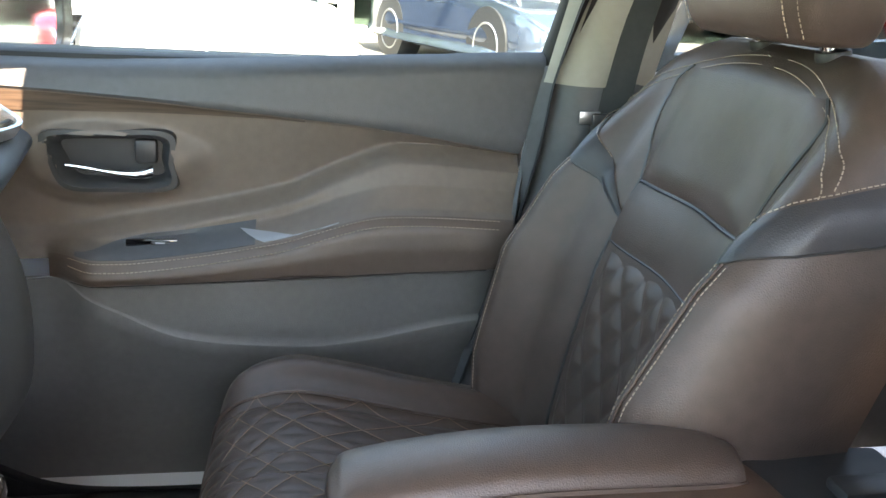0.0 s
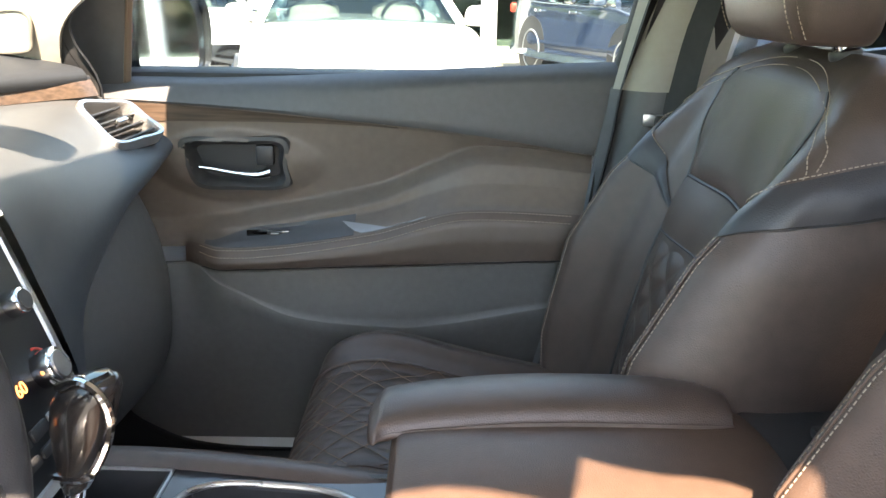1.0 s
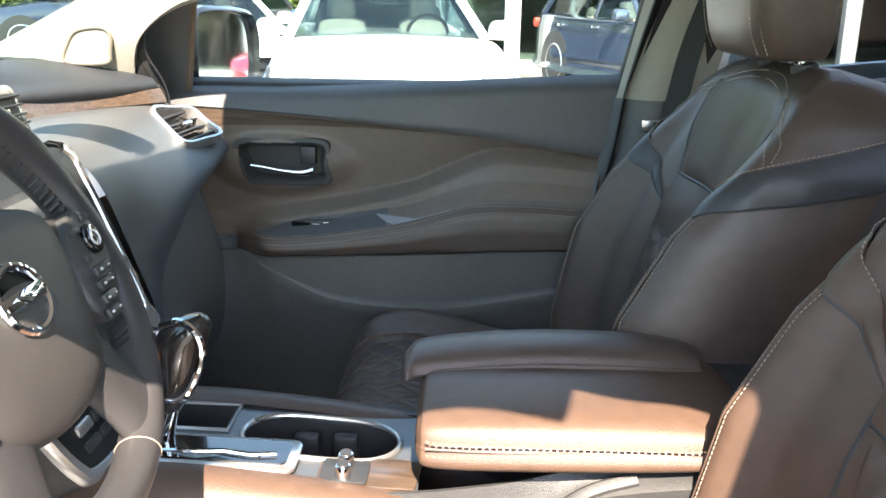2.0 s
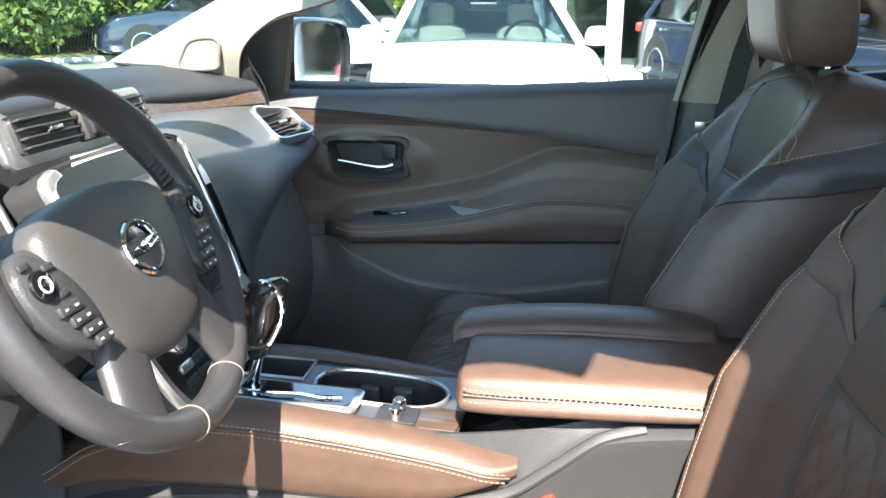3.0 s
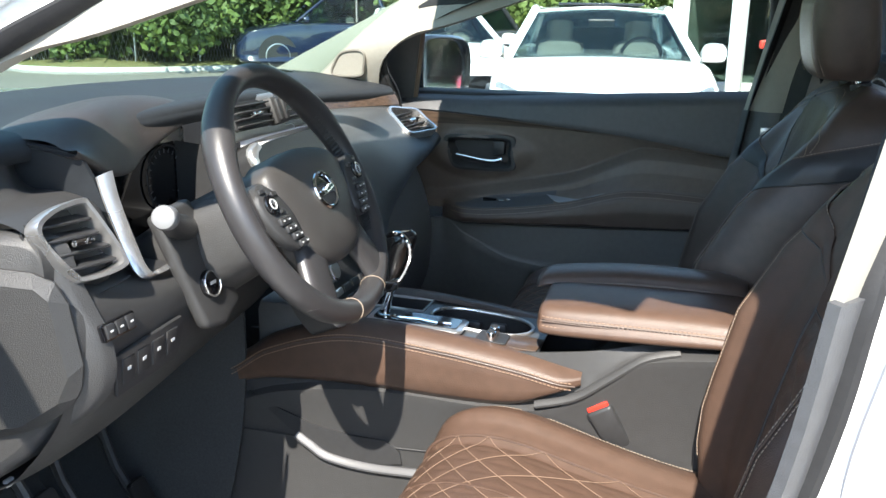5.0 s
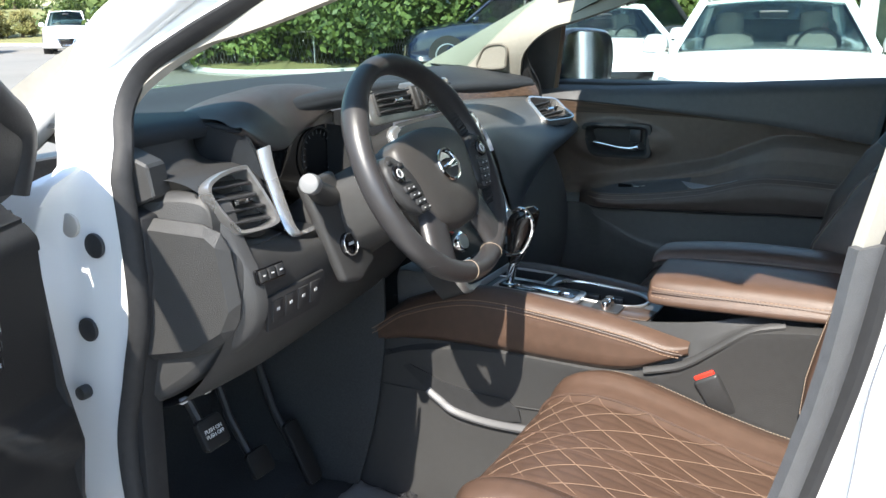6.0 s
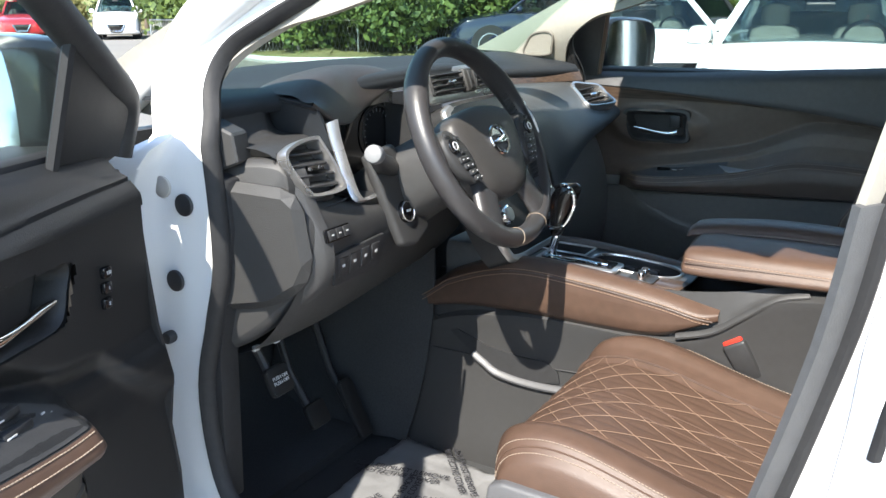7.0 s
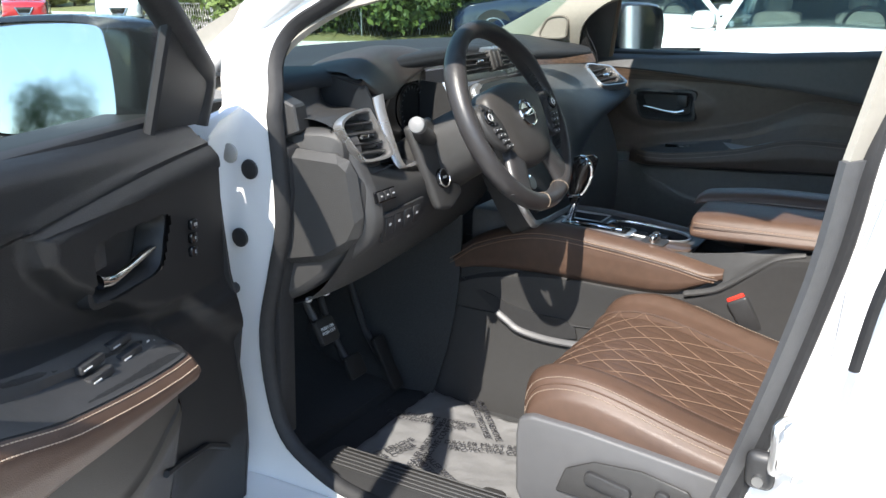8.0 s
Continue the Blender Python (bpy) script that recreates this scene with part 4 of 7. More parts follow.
        if sg == s:
            yy = cy + sg * 0.267
            poly = [(-0.115, 0.625), (-0.10, 0.668), (-0.055, 0.692), (0.02, 0.698), (0.09, 0.685), (0.11, 0.655), (0.05, 0.62)]
            part("control_recess", prism(poly, 2, -sg * 0.004, bev=0.003, m=plane_frame((0, yy, 0), (1, 0, 0), (0, 0, 1))), GREY_PLASTIC, sc)
            part("seat_switch", prism(rounded(0.075, 0.024, 0.010), 2, -sg * 0.014, bev=0.003, m=plane_frame((-0.030, yy - 0.002 * sg, 0.660), (1, 0, -0.18), (0, 0, 1))), DARK_PLASTIC, sc, "black seat adjuster switch")
            part("seat_switch", prism(rounded(0.022, 0.044, 0.009), 2, -sg * 0.014, bev=0.003, m=plane_frame((0.052, yy - 0.002 * sg, 0.655), (1, 0, -0.18), (0, 0, 1))), DARK_PLASTIC, sc, "black recline switch")
    for sg in (-1, 1):
        part("seat_rail", box((-0.02, cy + sg * 0.17, 0.485), (0.52, 0.035, 0.04), 0.006), STEEL, seat, "steel seat rail")
        part("rail_cover", box((-0.28, cy + sg * 0.17, 0.485), (0.05, 0.055, 0.05), 0.012), GREY_PLASTIC, seat)
    # backrest
    bl = np.array([k[1] + set_back for k in BACK_LINE])
    bz = np.array([k[0] for k in BACK_LINE])
    def half_width(z):
        return float(np.interp(z, [0.72, 0.85, 1.0, 1.1, 1.18, 1.24, 1.275, 1.29], [0.215, 0.240, 0.248, 0.244, 0.232, 0.215, 0.18, 0.14]))
    def bolster(z):
        return deep * float(np.interp(z, [0.72, 0.85, 1.0, 1.1, 1.16, 1.22, 1.29], [0.065, 0.095, 0.100, 0.082, 0.052, 0.020, 0.0]))
    def front(z, v, lift=0.0):
        a = abs(v)
        x = float(np.interp(z, bz, bl))
        b = bolster(z)
        x -= b * keyed(-a, [(0.0, -0.14), (-0.50, 0.0), (-0.70, 0.30), (-0.88, 1.0), (-0.95, 0.92), (-1.0, 0.55)])
        x += 0.03 * max(0, (z - 1.25) / 0.04) ** 2
        return Vector((x - lift, cy + half_width(z) * v, z))
    zs = np.linspace(0.72, 1.29, 46)
    rows = []
    for z in zs:
        h = half_width(z)
        xb = float(np.interp(z, bz, bl)) + 0.135
        if z > 1.25:
            xb -= 0.08 * ((z - 1.25) / 0.04) ** 2
        row = [tuple(front(z, v)) for v in np.linspace(-1, 1, 49)]
        xe = row[-1][0]
        row += [(xe + (xb - xe) * 0.15, cy + h * 1.03, z), (xe + (xb - xe) * 0.5, cy + h * 1.05, z), (xb - 0.02, cy + h * 1.02, z), (xb, cy + h * 0.85, z), (xb + 0.005, cy, z),
                (xb, cy - h * 0.85, z), (xb - 0.02, cy - h * 1.02, z), (xe + (xb - xe) * 0.5, cy - h * 1.05, z), (xe + (xb - xe) * 0.15, cy - h * 1.03, z)]
        rows.append(row)
    bm = bmesh.new()
    grid(bm, rows, close_v=True, cap=True)
    back = part("backrest", bm, leather, seat, sharp=70)
    bm = bmesh.new()
    rows = []
    def back_quilt(z, v):
        p, q = z / 0.066 + v * hw / 0.050, z / 0.066 - v * hw / 0.050
        d = min(abs(p - round(p)), abs(q - round(q))) * 2
        return 0.0045 * (1 - (1 - d) ** 2.2)
    def vee(v):
        return 1.035 + 0.008 * v * v
    for i in range(91):
        row = []
        for j in range(71):
            v = (-1 + 2 * j / 70) * (0.47 + 0.05 * i / 90)
            z = 0.765 + (vee(v) - 0.765) * i / 90
            edge = min(1, 10 * min(j / 70, 1 - j / 70), 12 * (1 - i / 90))
            row.append(front(z, v, 0.001 + back_quilt(z, v) * edge - 0.004 * (1 - edge)))
        rows.append(row)
    grid(bm, rows)
    part("quilted_insert", bm, insert_mat, back, "diamond-quilted backrest insert")
    bm = bmesh.new()
    rows = [[front(vee(v) + 0.003 + (1.113 - vee(v) - 0.003) * i / 14, v, 0.005 * math.sin(math.pi * min(max(i / 14, 0.04), 0.96)) ** 0.6 + 0.001) for v in np.linspace(-0.52, 0.52, 30)] for i in range(15)]
    grid(bm, rows)
    part("yoke", bm, leather, back, "smooth leather yoke")
    PAD = [(1.118, 0.52), (1.15, 0.56), (1.20, 0.66), (1.235, 0.72), (1.255, 0.68)]
    def pad_edge(z):
        return float(np.interp(z, [k[0] for k in PAD], [k[1] for k in PAD]))
    bm = bmesh.new()
    rows = []
    for i in range(25):
        z = 1.118 + 0.137 * i / 24
        e = pad_edge(z)
        rows.append([front(z, v, 0.001 + 0.009 * (1 - abs(v / e) ** 6) * min(1, 6 * i / 24) ** 0.5) for v in np.linspace(-e, e, 36)])
    grid(bm, rows)
    part("upper_pad", bm, leather, back, "smooth upper back pad", sharp=80)
    bm = bmesh.new()
    tube([front(vee(v) + 0.001, v, 0.0005) for v in np.linspace(-0.52, 0.52, 40)], 0.0022, 6, bm=bm)
    tube([front(1.115, v, 0.0005) for v in np.linspace(-0.52, 0.52, 40)], 0.0022, 6, bm=bm)
    for sg in (-1, 1):
        tube([front(z, sg * float(np.interp(z, [0.75, 1.03, 1.118], [0.48, 0.53, 0.53])), 0.0) for z in np.linspace(0.75, 1.118, 40)], 0.0026, 6, bm=bm)
        tube([front(z, sg * (pad_edge(z) + 0.012), 0.0) for z in np.linspace(1.118, 1.255, 30)], 0.0026, 6, bm=bm)
    part("piping", bm, DARK_PLASTIC, back)
    for sg in (-1, 1):
        for o in (0.865, 0.915):
            part("edge_stitching", dashes([front(z, sg * o, 0.0014) for z in np.linspace(0.78, 1.125, 110)], 0.00065, 0.0036, 0.0018), THREAD_LT, back)
        part("edge_seam", tube([front(z, sg * 0.89, 0.0004) for z in np.linspace(0.78, 1.125, 60)], 0.0014, 6), leather, back)
        for o in (0.0, 0.035):
            part("edge_stitching", dashes([front(1.185 + o * 0.25 + 0.085 * math.sin(t * math.pi / 2) ** 0.8, sg * (0.985 + o - 0.93 * t ** 1.5), 0.0016) for t in np.linspace(0, 1, 60)], 0.00065, 0.0036, 0.0018), THREAD_LT, back)
    # black band round the bolster, pointed in front and wider towards the back
    for sg in (-1, 1):
        HI = [(0.0, 1.072), (0.1, 1.108), (0.25, 1.150), (0.4, 1.186), (0.7, 1.208), (1.0, 1.225)]
        LO = [(0.0, 1.066), (0.1, 1.090), (0.25, 1.118), (0.4, 1.140), (0.7, 1.155), (1.0, 1.170)]
        rows = []
        for i in range(11):
            row = []
            for j in range(34):
                g = j / 33
                z = lines(g, LO) + (lines(g, HI) - lines(g, LO)) * i / 10
                puff = 0.0025 + 0.003 * math.sin(math.pi * i / 10)
                if g < 0.4:
                    p = front(z, sg * (0.52 + 0.48 * g / 0.4), puff)
                else:
                    e = front(z, sg, puff)
                    xb = float(np.interp(z, bz, bl)) + 0.128
                    t = (g - 0.4) / 0.6
                    p = Vector((e.x + (xb - e.x) * t, cy + sg * (half_width(z) * (1.0 + 0.052 * min(1, t * 2.6)) + puff), z))
                row.append(p)
            rows.append(row)
        bm = bmesh.new()
        grid(bm, rows)
        part("bolster_band", bm, LEATHER_BK if drop == 0 else leather, back, "leather band round the bolster", sharp=80)
        part("band_stitching", dashes([Vector(p) + Vector((-0.001, sg * 0.0012, 0.003)) for p in rows[10][6:]], 0.00065, 0.0036, 0.0018), THREAD_LT, back)
        part("band_seam", tube([Vector(p) + Vector((0.001, 0, -0.001)) for p in rows[0]], 0.0016, 6), DARK_PLASTIC, back)
    # head restraint on its posts
    for o in (-0.065, 0.065):
        post = part("headrest_post", tube([(0.405 + set_back, cy + o, 1.265), (0.385 + set_back, cy + o, 1.33)], 0.007, 12), CHROME, seat, "chrome headrest post")
        part("collar", disc((0.404 + set_back, cy + o, 1.288), (-0.2, 0, 1), 0.017, 0.012, 20, 0.003), DARK_PLASTIC, post)
    def hring(z, wx, wy, xc):
        xc += set_back
        return [(xc - wx, cy - wy * 0.75, z), (xc - wx * 1.08, cy, z), (xc - wx, cy + wy * 0.75, z), (xc - wx * 0.6, cy + wy * 0.97, z), (xc + wx * 0.3, cy + wy, z), (xc + wx * 0.9, cy + wy * 0.8, z), (xc + wx, cy, z), (xc + wx * 0.9, cy - wy * 0.8, z), (xc + wx * 0.3, cy - wy, z), (xc - wx * 0.6, cy - wy * 0.97, z)]
    rings = [hring(1.298, 0.028, 0.10, 0.380), hring(1.302, 0.042, 0.118, 0.378), hring(1.33, 0.052, 0.132, 0.374), hring(1.40, 0.054, 0.138, 0.366), hring(1.46, 0.046, 0.132, 0.364), hring(1.495, 0.030, 0.112, 0.368), hring(1.505, 0.012, 0.08, 0.372)]
    hr = part("headrest", loft(rings, 40, 26), leather, seat, "leather headrest")
    for sg in (-1, 1):
        for o in (0.0, 0.012):
            bm = dashes([(x + set_back, cy + sg * (0.104 + o), z) for x, z in curve_pts([(0.330 + o * 0.7, 1.305), (0.317 + o * 0.7, 1.34), (0.310 + o * 0.7, 1.40), (0.318 + o * 0.7, 1.46)], 20)], 0.00065, 0.0036, 0.0018)
            part("edge_stitching", bm, THREAD_LT, hr)
    return seat


passenger_seat = build_seat(0.342, 1, LEATHER_DK, LEATHER_DK, THREAD, "front seats", raised=0.045)
driver_seat = build_seat(-0.338, -1, LEATHER, LEATHER, THREAD, "front seats", 0.035, 0.75, drop=0.036)
for st, word in ((passenger_seat, "dark brown leather passenger seat with quilted insert and black bolster bands"), (driver_seat, "sunlit brown leather driver seat with quilted insert and pale stitching")):
    tagged(st, word)

# rear bench, mostly hidden
bench = thing("rear_bench", "dark brown leather rear bench seat in shade", "car seat", at=(1.2, 0, 0.46))
part("cushion", box((1.18, 0, 0.66), (0.50, 1.25, 0.20), 0.06, 4), LEATHER_DK, bench)
bm = box((1.47, 0, 1.02), (0.16, 1.25, 0.62), 0.06, 4)
bmesh.ops.rotate(bm, cent=(1.45, 0, 0.75), matrix=Matrix.Rotation(radians(18), 3, 'Y'), verts=bm.verts)
part("backrest", bm, LEATHER_DK, bench)

# seat belts
def belt(s):
    b = thing("seat_belt", "black woven seat belt hanging on the centre pillar", "seat belt", "front seat belts", at=(0.34, s * 0.66, 0.9))
    pts = curve_pts([(0.40, s * 0.63, 1.50), (0.352, s * 0.655, 1.30), (0.33, s * 0.660, 1.15), (0.315, s * 0.655, 0.95), (0.27, s * 0.655, 0.70), (0.235, s * 0.66, 0.52)], 30)
    bm = bmesh.new()
    grid(bm, [[Vector(tuple(p)) + Vector((o * 0.8, s * -o * 0.5, 0)) for o in (-0.023, 0, 0.023)] for p in pts])
    part("webbing", thick(bm, 0.0015), RUBBER, b, "black belt webbing")
    t = part("latch_plate", box((0.322, s * 0.643, 1.155), (0.055, 0.012, 0.028), 0.004), DARK_PLASTIC, b)
    part("tongue", box((0.292, s * 0.644, 1.162), (0.030, 0.003, 0.018), 0.001), STEEL, t, "steel belt tongue")
    part("guide", disc((0.40, s * 0.625, 1.50), (0, 1, 0), 0.032, 0.02, 20, 0.005), BEIGE, b)


belt(1)
belt(-1)


def buckle(x, y, z):
    b = thing("belt_buckle", "black seat belt buckle with red release button", "seat belt buckle", at=(x + 0.03, y, z - 0.08))
    m = Matrix.Translation((x, y, z)) @ Matrix.Rotation(radians(-30), 4, 'Y') @ Matrix.Rotation(radians(8), 4, 'X')
    part("housing", box((0, 0, -0.035), (0.042, 0.026, 0.075), 0.006, 3, m=m), DARK_PLASTIC, b, "black buckle housing")
    part("release_button", box((0, 0, 0.004), (0.034, 0.016, 0.010), 0.002, m=m), RED, b, "red release button")
    part("stalk", tube([m @ Vector((0, 0, -0.07)), m @ Vector((0.0, 0, -0.11)), (x + 0.10, y, 0.66)], 0.006, 8), STEEL, b)


buckle(0.038, -0.104, 0.815)
buckle(0.06, 0.115, 0.80)

# ---- centre console ----
con = thing("center_console", "dark grey centre console with brown leather side pads", "centre console", at=(-0.1, 0, 0.46))
CON_TOP = [(-0.62, 0.80), (-0.46, 0.885), (-0.30, 0.895), (-0.10, 0.885), (0.02, 0.900), (0.11, 0.923), (0.35, 0.930)]
for s in (-1, 1):
    rows = []
    for x in np.linspace(-0.66, 0.36, 36):
        zt = lines(x, CON_TOP)
        crease = lines(x, [(-0.66, 0.72), (-0.5, 0.775), (-0.33, 0.800), (-0.10, 0.800), (-0.02, 0.818), (0.10, 0.905), (0.36, 0.928)])
        crease = min(crease, zt - 0.004)
        w = 0.155 + 0.0 * x
        rows.append([(x, s * 0.090, zt), (x, s * 0.096, (zt + crease) / 2), (x, s * 0.102, crease + 0.004), (x, s * 0.115, crease - 0.004), (x, s * 0.1145, crease - 0.018), (x, s * 0.107, crease - 0.045), (x, s * 0.106, 0.66), (x, s * 0.112, 0.55), (x, s * 0.12, 0.45)])
    bm = bmesh.new()
    grid(bm, rows)
    part("side_panel", thick(bm, 0.006), GREY_PLASTIC, con, "grained grey plastic console side")
    rows = [[(-0.62, s * 0.109, 0.688), (-0.40, s * 0.1085, 0.690), (-0.10, s * 0.1085, 0.705), (0.34, s * 0.108, 0.72)]]
    part("seam", tube(curve_pts(rows[0], 30), 0.0014, 6), DARK_PLASTIC, con)
    part("crease", tube(curve_pts([(-0.06, s * 0.1165, 0.812), (0.0, s * 0.1165, 0.832), (0.05, s * 0.114, 0.868), (0.10, s * 0.110, 0.905), (0.15, s * 0.104, 0.919)], 24), 0.007, 8, flat=0.6), GREY_PLASTIC, con)
    # lower scoop rim in front
    pts = curve_pts([(-0.47, s * 0.113, 0.695), (-0.445, s * 0.114, 0.680), (-0.41, s * 0.114, 0.662), (-0.33, s * 0.113, 0.654), (-0.20, s * 0.112, 0.66)], 30)
    part("scoop_rim", tube(pts, 0.008, 8, flat=0.6), material("light_grey_trim", (0.075, 0.075, 0.079), 0.45, var=0.08) if s < 0 else GREY_PLASTIC, con, "lighter grey curved trim")
    # Flat dark plate laid on for the shade inside the console recess.
    recess_top = [(-0.56, 0.762), (-0.50, 0.736), (-0.44, 0.716), (-0.37, 0.706), (-0.31, 0.706)]
    recess_low = [(-0.55, 0.752), (-0.48, 0.700), (-0.41, 0.665), (-0.33, 0.658), (-0.28, 0.668), (-0.285, 0.69)]
    m = plane_frame((0, s * 0.1065, 0), (1, 0, 0), (0, 0, 1))
    part("recess_shade", prism(recess_top + recess_low[::-1], 2, -s * 0.0 + (0.004 if s < 0 else -0.004), m=m), DARK_PLASTIC, con, "flat dark plate standing in for the recess shade")
    # leather pad
    top = [(-0.60, 0.812), (-0.52, 0.862), (-0.42, 0.897), (-0.34, 0.907), (-0.20, 0.897), (-0.09, 0.883), (0.008, 0.866)]
    bot = [(-0.60, 0.775), (-0.52, 0.794), (-0.42, 0.802), (-0.34, 0.803), (-0.20, 0.800), (-0.09, 0.808), (0.008, 0.848)]
    rows = []
    for x in np.linspace(-0.60, 0.008, 60):
        zt, zb = lines(x, top), lines(x, bot)
        e = min(1, (0.012 - x) / 0.04) ** 0.5
        rows.append([(x, s * (0.070), zt - 0.004), (x, s * (0.080), zt + 0.002), (x, s * (0.092 + 0.008 * e), zt + 0.001), (x, s * (0.100 + 0.016 * e), zt - 0.010 * e)] +
                    [(x, s * (0.102 + 0.020 * e), zt - 0.012 * e + (zb - zt + 0.012 * e) * k) for k in (0.12, 0.35, 0.6, 0.85)] + [(x, s * (0.100 + 0.010 * e), zb - 0.002), (x, s * 0.098, zb)])
    bm = bmesh.new()
    grid(bm, rows)
    pad = part("knee_pad", bm, LEATHER if s < 0 else LEATHER_DK, con, "brown leather knee pad with double stitching", sharp=70)
    for o in (-0.014, -0.024):
        part("stitching", dashes([(x, s * (0.1035 + 0.020 * min(1, (0.012 - x) / 0.04) ** 0.5), lines(x, top) + o) for x in np.linspace(-0.59, 0.0, 120)], 0.0010, 0.0045, 0.002), THREAD, pad, "tan double stitching")
    part("pad_seam", tube([(x, s * (0.1025 + 0.020 * min(1, (0.012 - x) / 0.04) ** 0.5), lines(x, top) - 0.019) for x in np.linspace(-0.59, 0.0, 50)], 0.0014, 6), LEATHER_DK, pad)

# console top plate with cup holder, tray and shift gate as real openings
CUP = (-0.178, 0.012, 0.088, 0.047)
def top_z(x):
    return lines(x, [(-0.47, 0.900), (-0.30, 0.897), (-0.06, 0.882)])


def inside_cup(x, y):
    return ((x - CUP[0]) / CUP[2]) ** 4 + ((y - CUP[1]) / CUP[3]) ** 2 < 1.0


bm = bmesh.new()
NX, NY = 96, 44
vs = {}
def vert(i, j):
    if (i, j) not in vs:
        x, y = -0.47 + 0.405 * i / NX, -0.084 + 0.168 * j / NY
        vs[i, j] = bm.verts.new((x, y, top_z(x)))
    return vs[i, j]


for i in range(NX):
    for j in range(NY):
        x, y = -0.47 + 0.405 * (i + 0.5) / NX, -0.084 + 0.168 * (j + 0.5) / NY
        tray = -0.395 < x < -0.285 and 0.012 < y < 0.072
        if not inside_cup(x, y) and not tray:
            bm.faces.new((vert(i, j), vert(i + 1, j), vert(i + 1, j + 1), vert(i, j + 1)))
part("top_plate", thick(bm, 0.004), material("satin_console_plate", (0.075, 0.08, 0.085), 0.3, metal=0.4, var=0.08), con, "satin dark console plate")
ring = [(CUP[0] + CUP[2] * math.copysign(abs(math.cos(a)) ** 0.6, math.cos(a)), CUP[1] + CUP[3] * math.sin(a)) for a in np.linspace(0, 2 * math.pi, 64, endpoint=False)]
cup = part("cup_holder", loft([[(x, y, top_z(x) + 0.0005) for x, y in ring], [(x, y, 0.80) for x, y in ring]], 64, cap=False), DARK_PLASTIC, con, "black oval cup holder")
bm = bmesh.new()
bm.faces.new([bm.verts.new((x, y, 0.805)) for x, y in ring])
part("cup_floor", bm, DARK_PLASTIC, cup)
part("cup_rim", tube([(x, y, top_z(x) + 0.002) for x, y in ring], 0.0032, 8, True), SILVER, cup, "silver cup holder rim")
for x in (-0.20, -0.155):
    part("divider", box((x, CUP[1] + 0.030, 0.855), (0.030, 0.016, 0.05), 0.006), DARK_PLASTIC, cup)
tray = part("tray", box((-0.34, 0.042, 0.862), (0.11, 0.06, 0.004)), DARK_PLASTIC, con, "open black front tray")
for dx, dy, sx, sy in ((-0.055, 0, 0.004, 0.064), (0.055, 0, 0.004, 0.064), (0, -0.031, 0.112, 0.004), (0, 0.031, 0.112, 0.004)):
    part("tray_wall", box((-0.34 + dx, 0.042 + dy, 0.879), (sx, sy, 0.036)), DARK_PLASTIC, tray)
rim = [(-0.397, 0.010), (-0.283, 0.010), (-0.283, 0.074), (-0.397, 0.074)]
part("tray_rim", tube([(x, y, top_z(x) + 0.001) for x, y in rim], 0.0028, 6, True), SILVER, tray)
gate = part("shift_gate", prism(rounded(0.165, 0.066, 0.012), 2, 0.006, bev=0.002, m=plane_frame((-0.275, -0.043, top_z(-0.275) + 0.001), (1, 0, -0.04), (0, 1, 0))), SILVER, con, "silver framed shift gate")
part("gate_panel", prism(rounded(0.145, 0.046, 0.008), 2, 0.003, m=plane_frame((-0.275, -0.043, top_z(-0.275) + 0.006), (1, 0, -0.04), (0, 1, 0))), GLOSS_BLACK, gate)
for k in range(6):
    part("gate_mark", box((-0.325 + 0.022 * k, -0.026, top_z(-0.275) + 0.0098 - 0.0009 * k), (0.006, 0.004, 0.001)), WHITE_PRINT, gate)
part("gate_chrome", tube([(-0.34, -0.052, 0.905), (-0.30, -0.056, 0.908), (-0.27, -0.050, 0.906), (-0.24, -0.055, 0.905), (-0.215, -0.050, 0.904)], 0.003, 8), CHROME, gate)
wood = part("wood_panel", prism([(-0.05, -0.036), (0.052, -0.036), (0.058, 0.018), (0.03, 0.022), (-0.05, 0.016)], 2, 0.003, bev=0.001, m=plane_frame((-0.120, -0.046, top_z(-0.12) + 0.001), (1, 0, -0.05), (0, 1, 0))), WOOD, con, "brown wood veneer panel")
kp = part("dial_plate", prism(rounded(0.05, 0.044, 0.004), 2, 0.003, bev=0.001, m=plane_frame((-0.142, -0.060, top_z(-0.14) + 0.004), (1, 0, -0.05), (0, 1, 0))), DARK_PLASTIC, con)
for y in (-0.072, -0.049):
    k = part("seat_heat_dial", disc((-0.142, y, top_z(-0.14) + 0.013), (0, 0, 1), 0.0085, 0.016, 20, 0.002), CHROME, con, "small chrome rotary dial")
    part("dial_top", disc((-0.142, y, top_z(-0.14) + 0.0215), (0, 0, 1), 0.006, 0.002, 16), DARK_PLASTIC, k)

